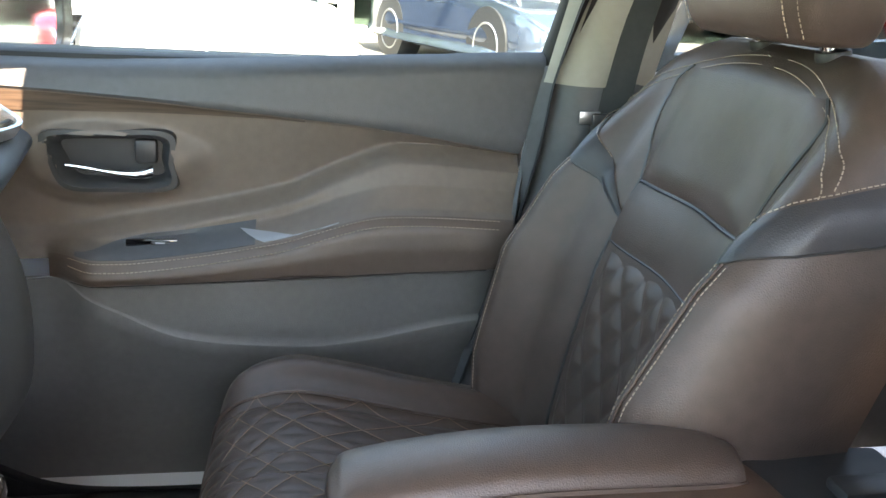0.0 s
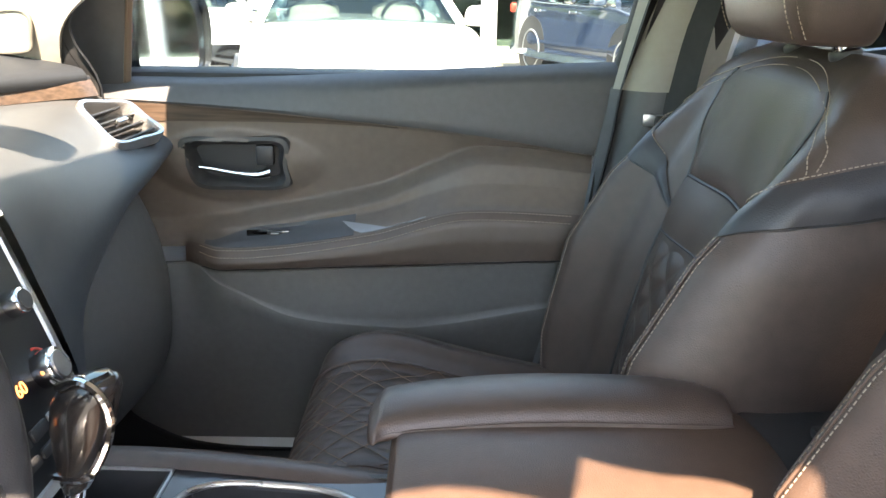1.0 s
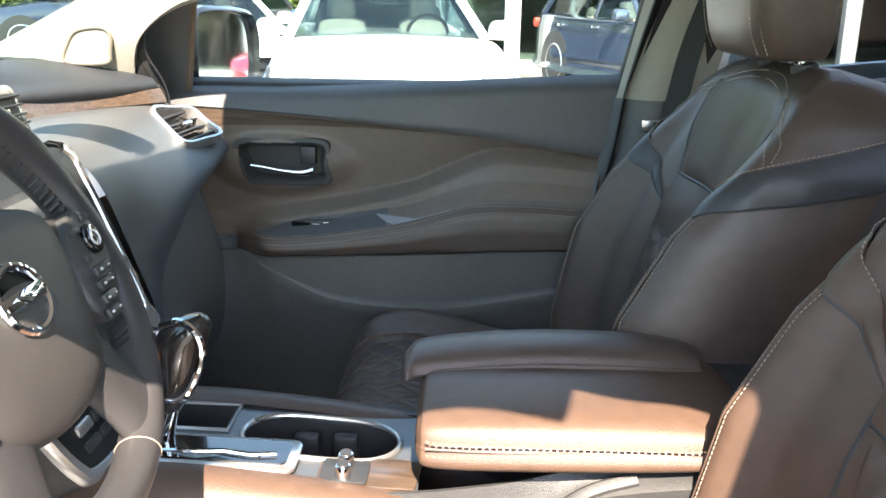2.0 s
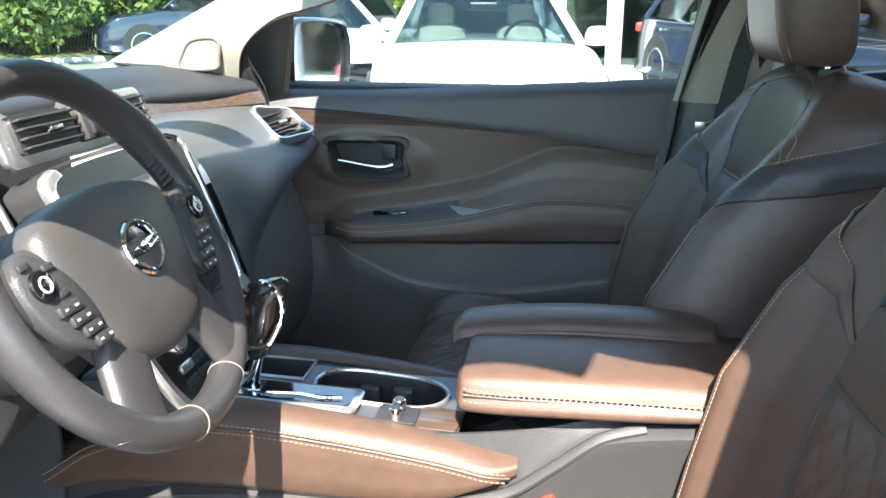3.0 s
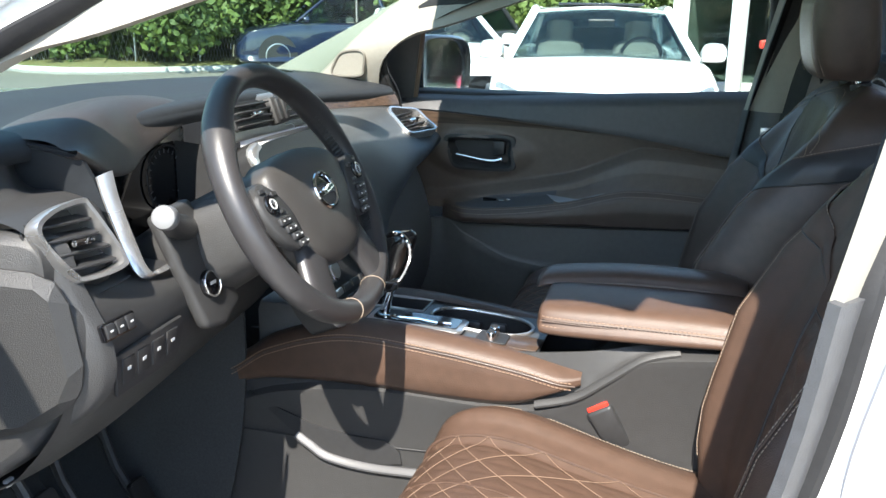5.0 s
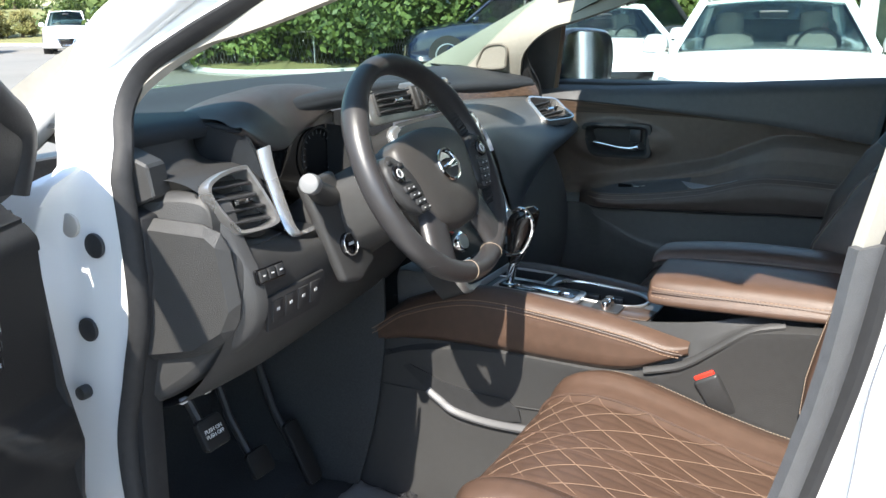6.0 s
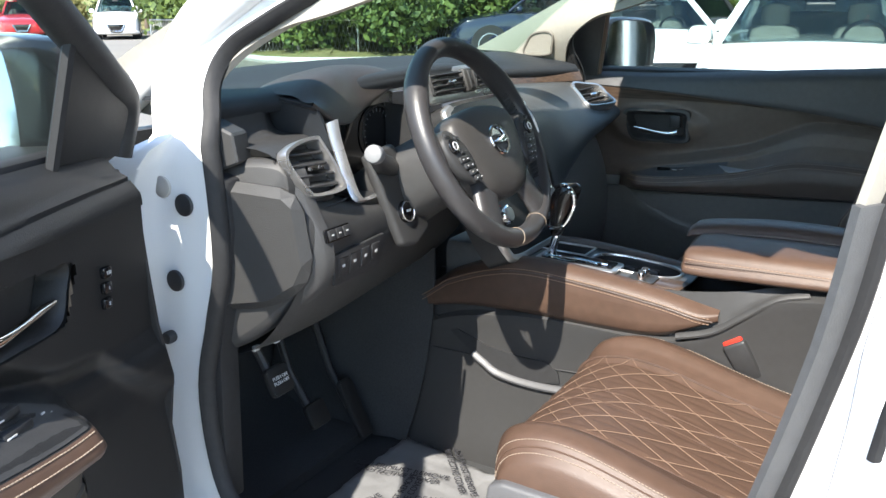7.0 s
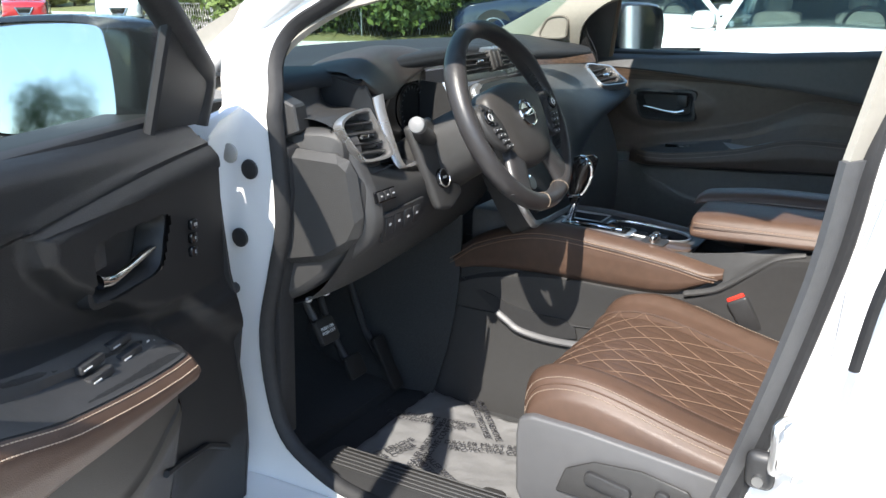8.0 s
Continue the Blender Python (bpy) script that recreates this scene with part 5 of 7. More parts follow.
# gear selector
sh = thing("gear_selector", "dark brown leather gear selector with chrome band on the console", "gear selector", at=(-0.335, -0.03, 0.90))
part("lever", tube(curve_pts([(-0.340, -0.030, 0.895), (-0.332, -0.032, 0.93), (-0.322, -0.034, 0.965)], 10), 0.008, 12), CHROME, sh, "chrome lever")
def kring(x, z, wx, wy):
    return [(x + wx * math.cos(a), -0.034 + wy * math.sin(a), z + 0.25 * wx * math.cos(a)) for a in np.linspace(0, 2 * math.pi, 12, endpoint=False)]
kn = part("knob", loft([kring(-0.326, 0.945, 0.011, 0.012), kring(-0.323, 0.96, 0.017, 0.018), kring(-0.318, 0.985, 0.023, 0.022), kring(-0.314, 1.012, 0.028, 0.024), kring(-0.310, 1.032, 0.029, 0.023), kring(-0.307, 1.044, 0.022, 0.017), kring(-0.306, 1.047, 0.008, 0.007)], 24, 20), material("gloss_knob_black", (0.020, 0.017, 0.016), 0.18, var=0.1, coat=0.5), sh, "glossy black shift knob", sharp=80)
part("chrome_band", tube(curve_pts([(-0.338, -0.046, 0.962), (-0.308, -0.054, 0.968), (-0.292, -0.050, 0.995), (-0.286, -0.052, 1.02), (-0.292, -0.052, 1.040), (-0.310, -0.046, 1.048), (-0.330, -0.040, 1.040)], 30), 0.0042, 8), CHROME, kn, "chrome band round the knob")
part("cap", loft([kring(-0.308, 1.040, 0.024, 0.018), kring(-0.306, 1.049, 0.016, 0.012), kring(-0.305, 1.051, 0.004, 0.003)], 20), GLOSS_BLACK, kn)

# armrest box
arm = thing("console_armrest", "brown leather armrest box with tan double stitching on the console", "armrest", at=(0.1, 0, 0.92))
def aring(x, y0, y1, z0, z1, r):
    return [(x, y0, (z0 + z1) / 2), (x, y0 + 0.2 * r, z1 - r), (x, y0 + r, z1 - 0.1 * r), (x, (y0 + y1) / 2, z1 + 0.004), (x, y1 - r, z1 - 0.1 * r), (x, y1 - 0.2 * r, z1 - r), (x, y1, (z0 + z1) / 2), (x, y1 - 0.004, z0 + 0.004), (x, (y0 + y1) / 2, z0), (x, y0 + 0.004, z0 + 0.004)]
rings = [aring(-0.068, -0.075, 0.085, 0.932, 0.950, 0.012), aring(-0.064, -0.095, 0.10, 0.925, 0.960, 0.018), aring(-0.047, -0.106, 0.112, 0.920, 0.968, 0.024), aring(0.05, -0.111, 0.118, 0.922, 0.972, 0.027), aring(0.18, -0.111, 0.118, 0.926, 0.972, 0.027), aring(0.25, -0.106, 0.112, 0.93, 0.966, 0.024), aring(0.285, -0.09, 0.095, 0.935, 0.952, 0.014)]
ab = part("padded_box", loft(rings, 48, 40), LEATHER, arm, "padded brown leather box", sharp=80)
rings = [aring(-0.090, 0.030, 0.075, 0.958, 0.966, 0.008), aring(-0.084, 0.012, 0.100, 0.957, 0.973, 0.011), aring(-0.06, 0.020, 0.114, 0.960, 0.982, 0.014), aring(0.06, 0.026, 0.120, 0.966, 0.992, 0.014), aring(0.20, 0.028, 0.118, 0.966, 0.990, 0.014), aring(0.245, 0.040, 0.105, 0.962, 0.980, 0.012)]
part("lid", loft(rings, 48, 30), LEATHER_DK, arm, "dark leather lid", sharp=80)
for dz in (0.0075, -0.0075):
    part("stitching", dashes([(x, -0.1085 - 0.0025 * min(1, (x + 0.06) / 0.05) + 0.03 * max(0, (-0.045 - x) / 0.02) ** 2 * 0.3, 0.9465 + dz) for x in np.linspace(-0.056, 0.255, 80)], 0.0010, 0.0045, 0.002), THREAD, ab, "tan double stitching")
part("box_seam", tube([(x, -0.1075 - 0.0025 * min(1, (x + 0.06) / 0.05), 0.9465) for x in np.linspace(-0.056, 0.26, 50)], 0.0014, 6), LEATHER_DK, ab)
rear = part("rear_cap", prism([(0.262, -0.10), (0.40, -0.085), (0.40, 0.10), (0.262, 0.11)], 2, 0.02, bev=0.005, m=Matrix.Translation((0, 0, 0.942))), DARK_PLASTIC, con, "black console rear cap")
part("rear_latch", box((0.345, 0.03, 0.966), (0.06, 0.03, 0.012), 0.004), DARK_PLASTIC, rear)
part("rear_cup", disc((0.335, -0.03, 0.963), (0, 0, 1), 0.03, 0.004, 28), DARK_PLASTIC, rear)


# ---- dashboard ----
dash = thing("dashboard", "dark grey soft dashboard with wood strip and silver-framed vents", "dashboard", at=(-0.7, 0, 0.9))
Y_TOP = (-0.675, -0.5, -0.25, 0.0, 0.2, 0.42, 0.665)
STRIP = [(0.10, -0.60), (0.2, -0.655), (0.35, -0.692), (0.48, -0.685), (0.58, -0.635), (0.675, -0.572)]
rows = []
for y in Y_TOP:
    c = abs(y / 0.68) ** 2.2
    rear = lines(y, STRIP) if y > 0.12 else (-0.60 if y < -0.3 else -0.565)
    zr = 1.216 if y > 0.12 else (1.236 if y < -0.3 else 1.250)
    up = smooth(0, 1, (-0.15 - y) / 0.35)
    rows.append([(-1.020 + 0.28 * c, y, 1.249), (-0.88 + 0.10 * c, y, 1.252 + 0.008 * up), (min(-0.74, rear - 0.06), y, 1.246), (rear - 0.025, y, zr + 0.010), (rear, y, zr), (rear - 0.004, y, zr - 0.012)])
part("top_pad", thick(net(rows, 60, 40), 0.006), DASH_TOP, dash, "blue-black soft dash top")
YS = (0.10, 0.16, 0.22, 0.30, 0.38, 0.46, 0.54, 0.60, 0.645, 0.672)
part("edge_bead", tube(curve_pts([(lines(y, STRIP) + 0.002, y, 1.211) for y in YS], 50), 0.0042, 8), DARK_PLASTIC, dash)
rows = [[(lines(y, STRIP) + 0.001, y, 1.209), (lines(y, STRIP) + 0.007, y, 1.198), (lines(y, STRIP) + 0.012, y, 1.184)] for y in YS]
part("wood_strip", thick(net(rows, 40, 8), 0.004), WOOD, dash, "brown wood-grain dash strip")
S = lambda y: lines(y, STRIP) + 0.010
rows = [[(-0.60, 0.165, 1.186), (-0.53, 0.165, 1.190), (-0.475, 0.165, 1.150), (-0.435, 0.165, 1.05), (-0.405, 0.165, 0.95), (-0.395, 0.165, 0.84)],
        [(S(0.24), 0.24, 1.186), (-0.55, 0.24, 1.190), (-0.478, 0.24, 1.148), (-0.445, 0.24, 1.05), (-0.43, 0.235, 0.95), (-0.43, 0.23, 0.84)],
        [(S(0.36), 0.36, 1.186), (-0.56, 0.36, 1.188), (-0.482, 0.36, 1.140), (-0.440, 0.355, 1.06), (-0.47, 0.34, 0.97), (-0.51, 0.32, 0.88)],
        [(S(0.48), 0.48, 1.185), (-0.56, 0.48, 1.184), (-0.486, 0.48, 1.134), (-0.445, 0.475, 1.08), (-0.49, 0.46, 1.02), (-0.55, 0.44, 0.97)],
        [(S(0.59), 0.59, 1.184), (-0.555, 0.59, 1.178), (-0.494, 0.59, 1.130), (-0.450, 0.59, 1.092), (-0.485, 0.585, 1.055), (-0.55, 0.57, 1.03)],
        [(-0.575, 0.70, 1.182), (-0.54, 0.705, 1.165), (-0.480, 0.71, 1.122), (-0.462, 0.71, 1.100), (-0.482, 0.705, 1.080), (-0.55, 0.695, 1.07)]]
PV = ((-0.503, 0.627, 1.155), (0.16, 1, 0.04), (-0.825, 0.11, 0.555), [(-0.055, 0.053), (0.0, 0.042), (0.046, 0.026), (0.042, -0.010), (0.034, -0.048), (-0.03, -0.047), (-0.090, -0.037), (-0.080, 0.010)])
bm = cut_hole(net(rows, 90, 90), plane_frame(*PV[:3]), PV[3])
part("passenger_pad", bm, material("dash_pad_vinyl", (0.060, 0.064, 0.066), 0.45, var=0.12, scale=80, bump=0.4, bump_scale=650), dash, "grey padded dash front", sharp=80)
# The glove box takes the lightened plastic in place of light in the footwell.
rows = [[(-0.52 - d, y, 1.08), (-0.475 - d, y, 0.99), (-0.452 - d, y, 0.88), (-0.47 - d, y, 0.74), (-0.56 - d, y, 0.66), (-0.80, y, 0.64)] for y, d in ((0.15, 0.05), (0.4, 0.035), (0.62, 0.02), (0.685, 0.026), (0.70, 0.07))]
part("glove_box", thick(net(rows, 12, 24), 0.01), LOWER_LIT, dash, "glove box front lightened for missing footwell light")
rows = [[(-0.44, 0.166, 0.93), (-0.44, 0.17, 0.78), (-0.46, 0.18, 0.62), (-0.50, 0.19, 0.47)], [(-0.60, 0.19, 0.93), (-0.60, 0.20, 0.78), (-0.62, 0.21, 0.62), (-0.66, 0.22, 0.47)], [(-0.80, 0.2, 0.93), (-0.80, 0.22, 0.78), (-0.82, 0.24, 0.62), (-0.85, 0.25, 0.47)]]
part("tunnel_side", thick(net(rows, 10, 12), 0.008), CARPET, dash)
part("tunnel_side", thick(net([[(x - 0.12, -y + 0.05, z) for x, y, z in r] for r in rows], 10, 12), 0.008), CARPET, dash)


def vent(name, origin, u, v, outline, parent, label, slats=4, tab=True):
    """A framed air outlet on the plane of u and v with real louvres in a dark well."""
    m = plane_frame(origin, u, v)
    ol = curve_pts([(a, b, 0) for a, b in outline], 48, True)
    cx, cy = np.mean([p[0] for p in ol]), np.mean([p[1] for p in ol])
    def ringed(k, z):
        return [m @ Vector((cx + (p[0] - cx) * k, cy + (p[1] - cy) * k, z)) for p in ol]
    bm = bmesh.new()
    grid(bm, [ringed(1.0, -0.012), ringed(1.0, 0.004), ringed(0.98, 0.007), ringed(0.88, 0.006), ringed(0.86, -0.003), ringed(0.85, -0.03)], close_v=True)
    fr = part(name, bm, SILVER, parent, label, sharp=50)
    bm = bmesh.new()
    bm.faces.new([bm.verts.new(p) for p in ringed(0.90, -0.028)])
    part("well", thick(bm, 0.004), DARK_PLASTIC, fr)
    w = max(p[0] for p in ol) - min(p[0] for p in ol)
    hgt = max(p[1] for p in ol) - min(p[1] for p in ol)
    lo = min(p[1] for p in ol)
    for k in range(slats):
        b = lo + hgt * (0.5 + (k - (slats - 1) / 2) * 0.74 / slats)
        xs = [p[0] for p, q in zip(ol, ol[1:] + ol[:1]) if (p[1] - b) * (q[1] - b) <= 0]
        if len(xs) < 2:
            continue
        a0, a1 = cx + (min(xs) - cx) * 0.89, cx + (max(xs) - cx) * 0.89
        sl = box(((a0 + a1) / 2, b, -0.010), (a1 - a0, 0.0035, 0.020), 0.001, 1, m=None)
        bmesh.ops.rotate(sl, cent=((a0 + a1) / 2, b, -0.010), matrix=Matrix.Rotation(radians(24), 3, 'X'), verts=sl.verts)
        bmesh.ops.transform(sl, matrix=m, verts=sl.verts)
        part("louvre", sl, DARK_PLASTIC, fr)
    if tab:
        part("vent_tab", box((cx, cy, 0.001), (0.026, 0.007, 0.012), 0.002, m=m), CHROME, fr, "chrome vent tab")
    return fr


vent("side_vent", *PV, dash, "silver framed side air vent", 4)
LV = ((-0.470, -0.604, 1.158), (0.10, 0.62, -0.02), (-0.30, 0.05, 0.95), [(-0.050, 0.014), (-0.030, 0.034), (0.014, 0.042), (0.026, 0.032), (0.052, -0.028), (0.044, -0.042), (-0.004, -0.045), (-0.022, -0.036)])
vent("side_vent", *LV, dash, "silver framed driver side air vent", 4)
# centre vents
cv = part("center_vent", prism(rounded(0.325, 0.068, 0.014), 2, 0.012, bev=0.004, m=plane_frame((-0.556, -0.012, 1.228), (0, 1, 0), (-0.35, 0, 1))), SILVER, dash, "silver framed centre air vents")
for yc in (-0.085, 0.085):
    m = plane_frame((-0.552, yc - 0.012, 1.230), (0, 1, 0), (-0.35, 0, 1))
    part("well", prism(rounded(0.112, 0.042, 0.006), 2, 0.006, m=m @ Matrix.Translation((0, 0, 0.008))), DARK_PLASTIC, cv)
    for k in range(4):
        part("louvre", box((0, -0.015 + 0.0105 * k, 0.017), (0.108, 0.003, 0.012), 0.001, 1, m=m), DARK_PLASTIC, cv)
    part("vent_tab", box((0.0, 0.0, 0.024), (0.024, 0.006, 0.010), 0.002, m=m), CHROME, cv)
m = plane_frame((-0.552, -0.012, 1.230), (0, 1, 0), (-0.35, 0, 1))
hz = part("hazard_block", box((0, 0, 0.014), (0.046, 0.046, 0.018), 0.004, m=m), GREY_PLASTIC, cv, "grey hazard switch block")
for o in (-0.010, 0.010):
    part("switch_ridge", box((o, 0, 0.025), (0.010, 0.036, 0.006), 0.002, m=m), DARK_PLASTIC, hz)
# centre stack
M = plane_frame((-0.452, 0.0, 1.055), (0, 1, 0), (-0.115, 0, 0.26))
stack = thing("center_stack", "silver framed centre stack with screen, buttons and round dials", "control panel", at=(-0.45, 0, 0.92))
outer = [(-0.165, 0.10), (-0.15, 0.150), (0, 0.158), (0.15, 0.150), (0.168, 0.10), (0.160, 0.0), (0.148, -0.09), (0.128, -0.150), (0.10, -0.168), (0, -0.170), (-0.10, -0.168), (-0.128, -0.150), (-0.148, -0.09), (-0.160, 0.0)]
def stack_ring(k, z):
    return [M @ Vector((p[0] * k, p[1] * k, z)) for p in curve_pts([(a, b, 0) for a, b in outer], 64, True)]
bm = bmesh.new()
grid(bm, [stack_ring(1.018, -0.05), stack_ring(1.018, -0.003)], close_v=True)
part("skirt", bm, DARK_PLASTIC, stack)
bm = bmesh.new()
grid(bm, [stack_ring(1.02, -0.003), stack_ring(1.02, 0.004), stack_ring(1.0, 0.009), stack_ring(0.950, 0.009), stack_ring(0.925, 0.001)], close_v=True)
inv = M.inverted()
bmesh.ops.delete(bm, geom=[f for f in bm.faces if (inv @ f.calc_center_median()).y > 0.118 and abs((inv @ f.calc_center_median()).x) < 0.145], context='FACES')
part("bezel", bm, SILVER, stack, "silver bezel", sharp=50)
bm = bmesh.new()
bm.faces.new([bm.verts.new(p) for p in stack_ring(0.965, 0.002)])
part("face", thick(bm, 0.004), material("satin_black_face", (0.010, 0.011, 0.013), 0.32, var=0.1, spec=0.35), stack, "glossy black face")
part("screen_frame", prism(rounded(0.20, 0.108, 0.006), 2, 0.004, bev=0.001, m=M @ Matrix.Translation((0, 0.060, 0.003))), DARK_PLASTIC, stack)
part("screen", prism(rounded(0.176, 0.092, 0.003), 2, 0.001, m=M @ Matrix.Translation((0, 0.060, 0.0072))), material("dark_screen", (0.10, 0.105, 0.105), 0.25, var=0.1), stack, "grey unlit touch screen")
part("disc_slot", prism(rounded(0.14, 0.010, 0.003), 2, 0.002, m=M @ Matrix.Translation((0, 0.130, 0.003))), DARK_PLASTIC, stack)
for sg in (-1, 1):
    for k in range(4):
        b = part("key", prism(rounded(0.024, 0.013, 0.003), 2, 0.005, bev=0.001, m=M @ Matrix.Translation((sg * 0.121, 0.110 - 0.026 * k, 0.003))), DARK_PLASTIC, stack)
        part("mark", box((sg * 0.121, 0.110 - 0.026 * k, 0.0085), (0.012, 0.002, 0.0008), m=M), WHITE_PRINT, b)
    kb = part("dial", disc(M @ Vector((sg * 0.116, -0.008, 0.012)), M.to_3x3() @ Vector((0, 0, 1)), 0.0135, 0.022, 28, 0.003), CHROME, stack, "chrome radio dial")
    part("dial_cap", disc(M @ Vector((sg * 0.116, -0.008, 0.0236)), M.to_3x3() @ Vector((0, 0, 1)), 0.010, 0.002, 24), DARK_PLASTIC, kb)
    kb = part("dial", disc(M @ Vector((sg * 0.106, -0.078, 0.014)), M.to_3x3() @ Vector((0, 0, 1)), 0.019, 0.026, 32, 0.004), CHROME, stack, "chrome climate dial with red and blue scale")
    part("dial_cap", disc(M @ Vector((sg * 0.106, -0.078, 0.0280)), M.to_3x3() @ Vector((0, 0, 1)), 0.014, 0.002, 24), SILVER, kb)
    part("scale", tube([M @ Vector((sg * 0.106 + 0.023 * math.cos(a), -0.078 + 0.023 * math.sin(a), 0.006)) for a in np.linspace(0.2, 1.5, 10)], 0.0016, 6), RED, stack)
part("climate_display", prism(rounded(0.10, 0.026, 0.004), 2, 0.003, m=M @ Matrix.Translation((0, -0.078, 0.003))), DARK_PLASTIC, stack)
glow = glow_material("amber_digits", (1.0, 0.30, 0.10), 0.6)
for sg in (-1, 1):
    lettering("digits", "60", 0.018, M @ Matrix.Translation((sg * 0.062, -0.078, 0.0068)), glow, stack)
for k in range(6):
    b = part("key", prism(rounded(0.030, 0.012, 0.003), 2, 0.006, bev=0.001, m=M @ Matrix.Translation((-0.0875 + 0.035 * k, -0.118, 0.003))), SILVER if k in (0, 5) else DARK_PLASTIC, stack)
    b = part("key", prism(rounded(0.030, 0.010, 0.003), 2, 0.006, bev=0.001, m=M @ Matrix.Translation((-0.0875 + 0.035 * k, -0.137, 0.003))), DARK_PLASTIC, stack)
part("power_socket", disc((-0.405, 0.105, 0.905), (0.9, 0.0, 0.45), 0.014, 0.016, 24, 0.003), CHROME, stack, "chrome ringed power socket")
part("usb_plate", box((-0.418, 0.055, 0.892), (0.012, 0.055, 0.030), 0.003), GLOSS_BLACK, stack)
part("lower_box", box((-0.50, 0.0, 0.865), (0.12, 0.16, 0.11), 0.02), SOFT_BLACK, stack)

# driver side of the dash
rows = []
for y, dx in ((-0.650, 0.0), (-0.60, 0.010), (-0.50, 0.010), (-0.40, 0.0), (-0.28, -0.015), (-0.15, -0.03), (-0.06, -0.04)):
    low = smooth(0, 1, (y + 0.53) / 0.05)
    rows.append([(-0.53 + dx - 0.05 * low, y, 1.118 - 0.042 * low), (-0.474 + dx - 0.022 * low, y, 1.100 - 0.026 * low), (-0.455 + dx - 0.004 * low, y, 1.060), (-0.462 + dx, y, 1.00), (-0.505 + dx, y, 0.930), (-0.575 + dx, y, 0.868), (-0.68, y, 0.85)])
part("knee_panel", cut_hole(net(rows, 90, 70), plane_frame(*LV[:3]), LV[3]), GREY_PLASTIC, dash, "grey lower driver dash panel")
rows = [[(-0.60, y, 1.235), (-0.598, y, 1.205), (-0.580, y, 1.186), (-0.530, y, 1.183), (-0.495, y, 1.172), (-0.478, y, 1.15), (-0.476, y, 1.10)] for y in (-0.650, -0.615, -0.585, -0.555, -0.530, -0.495)]
rows = [[(x - 0.040 * smooth(0, 1, (y + 0.550) / 0.05), y, z) for x, y, z in r] for r in rows]
part("coin_shelf", cut_hole(net(rows, 60, 70), plane_frame(*LV[:3]), LV[3]), GREY_PLASTIC, dash, "recessed shelf beside the instruments")
def flat_side(poly, y0, y1, bev=0.003):
    """A slab whose outline is given in (x, z), from y0 out to y1."""
    return prism(poly, 2, y0 - y1, bev=bev, m=plane_frame((0, y0, 0), (1, 0, 0), (0, 0, 1)), seg=2)


def on_end(x, z, off=0.0):
    """A point of the slanting end face of the dash, off metres outside it."""
    return Vector((x - 0.24 * off, -0.664 + 0.24 * (x + 0.56) - 0.97 * off, z))


def end_slab(outline, back, face, chamfer, n=72):
    """A plate on the dash end: its outline at the back, a chamfered edge and a flat outer face."""
    p = np.array(curve_pts([(a, b, 0) for a, b in outline], n, True))[:, :2]
    d = np.roll(p, -1, 0) - np.roll(p, 1, 0)
    d /= np.linalg.norm(d, axis=1)[:, None]
    nrm = np.stack([d[:, 1], -d[:, 0]], 1)
    if (nrm * (p - p.mean(0))).sum() > 0:
        nrm = -nrm
    bm = bmesh.new()
    grid(bm, [[on_end(*(q + m_ * c), o) for q, m_ in zip(p, nrm)] for c, o in ((0, back), (0, back + (face - back) * 0.45), (chamfer * 0.15, back + (face - back) * 0.62), (chamfer * 0.85, face - 0.001), (chamfer, face))], close_v=True, cap=True)
    return bm


def end_block(poly, back, depth, bev):
    """A flat-faced block on the dash end with a plain chamfer."""
    return prism([((x + 0.56) * 1.029, z) for x, z in poly], 2, depth, bev=bev, m=plane_frame(on_end(-0.56, 0, back), (0.972, 0.233, 0), (0, 0, 1)), seg=1)


part("end_cap", end_block([(-0.612, 1.225), (-0.600, 1.223), (-0.566, 1.207), (-0.560, 1.166), (-0.600, 1.150), (-0.612, 1.149)], -0.03, 0.042, 0.003), GREY_PLASTIC, dash, "grey dash end cap", sharp=20)
part("end_panel", end_slab([(-0.65, 1.160), (-0.60, 1.158), (-0.566, 1.168), (-0.51, 1.170), (-0.482, 1.158), (-0.470, 1.120), (-0.456, 1.085), (-0.444, 1.055), (-0.441, 1.015), (-0.458, 0.978), (-0.506, 0.938), (-0.550, 0.902), (-0.60, 0.872), (-0.65, 0.862)], -0.03, -0.002, 0.012), GREY_PLASTIC, dash, "grey dash end panel", sharp=60)
part("side_cover", end_block([(-0.60, 1.138), (-0.56, 1.139), (-0.484, 1.132), (-0.464, 1.114), (-0.451, 1.022), (-0.468, 0.986), (-0.515, 0.955), (-0.575, 0.945), (-0.60, 0.945)], -0.012, 0.029, 0.013), material("lit_grain_plastic", (0.029, 0.0286, 0.0283), 0.48, var=0.1, scale=80, bump=0.7, bump_scale=800), dash, "raised grey cover with chamfered edges on the dash end", sharp=12)
# One black strip stands for the pillar trim and the shade next to it.
part("pillar_trim_shade", flat_side([(-0.61, 1.148), (-0.575, 1.150), (-0.556, 1.142), (-0.552, 1.07), (-0.566, 0.986), (-0.584, 0.907), (-0.593, 0.862), (-0.602, 0.62), (-0.64, 0.60), (-0.64, 0.80)], -0.650, -0.689, 0.003), RUBBER, dash, "black strip for hinge pillar trim and the shade beside it")
part("panel_seam", tube([(-0.470, -0.640, 1.092), (-0.462, -0.60, 1.094), (-0.460, -0.560, 1.097), (-0.462, -0.535, 1.099)], 0.0012, 6), DARK_PLASTIC, dash)
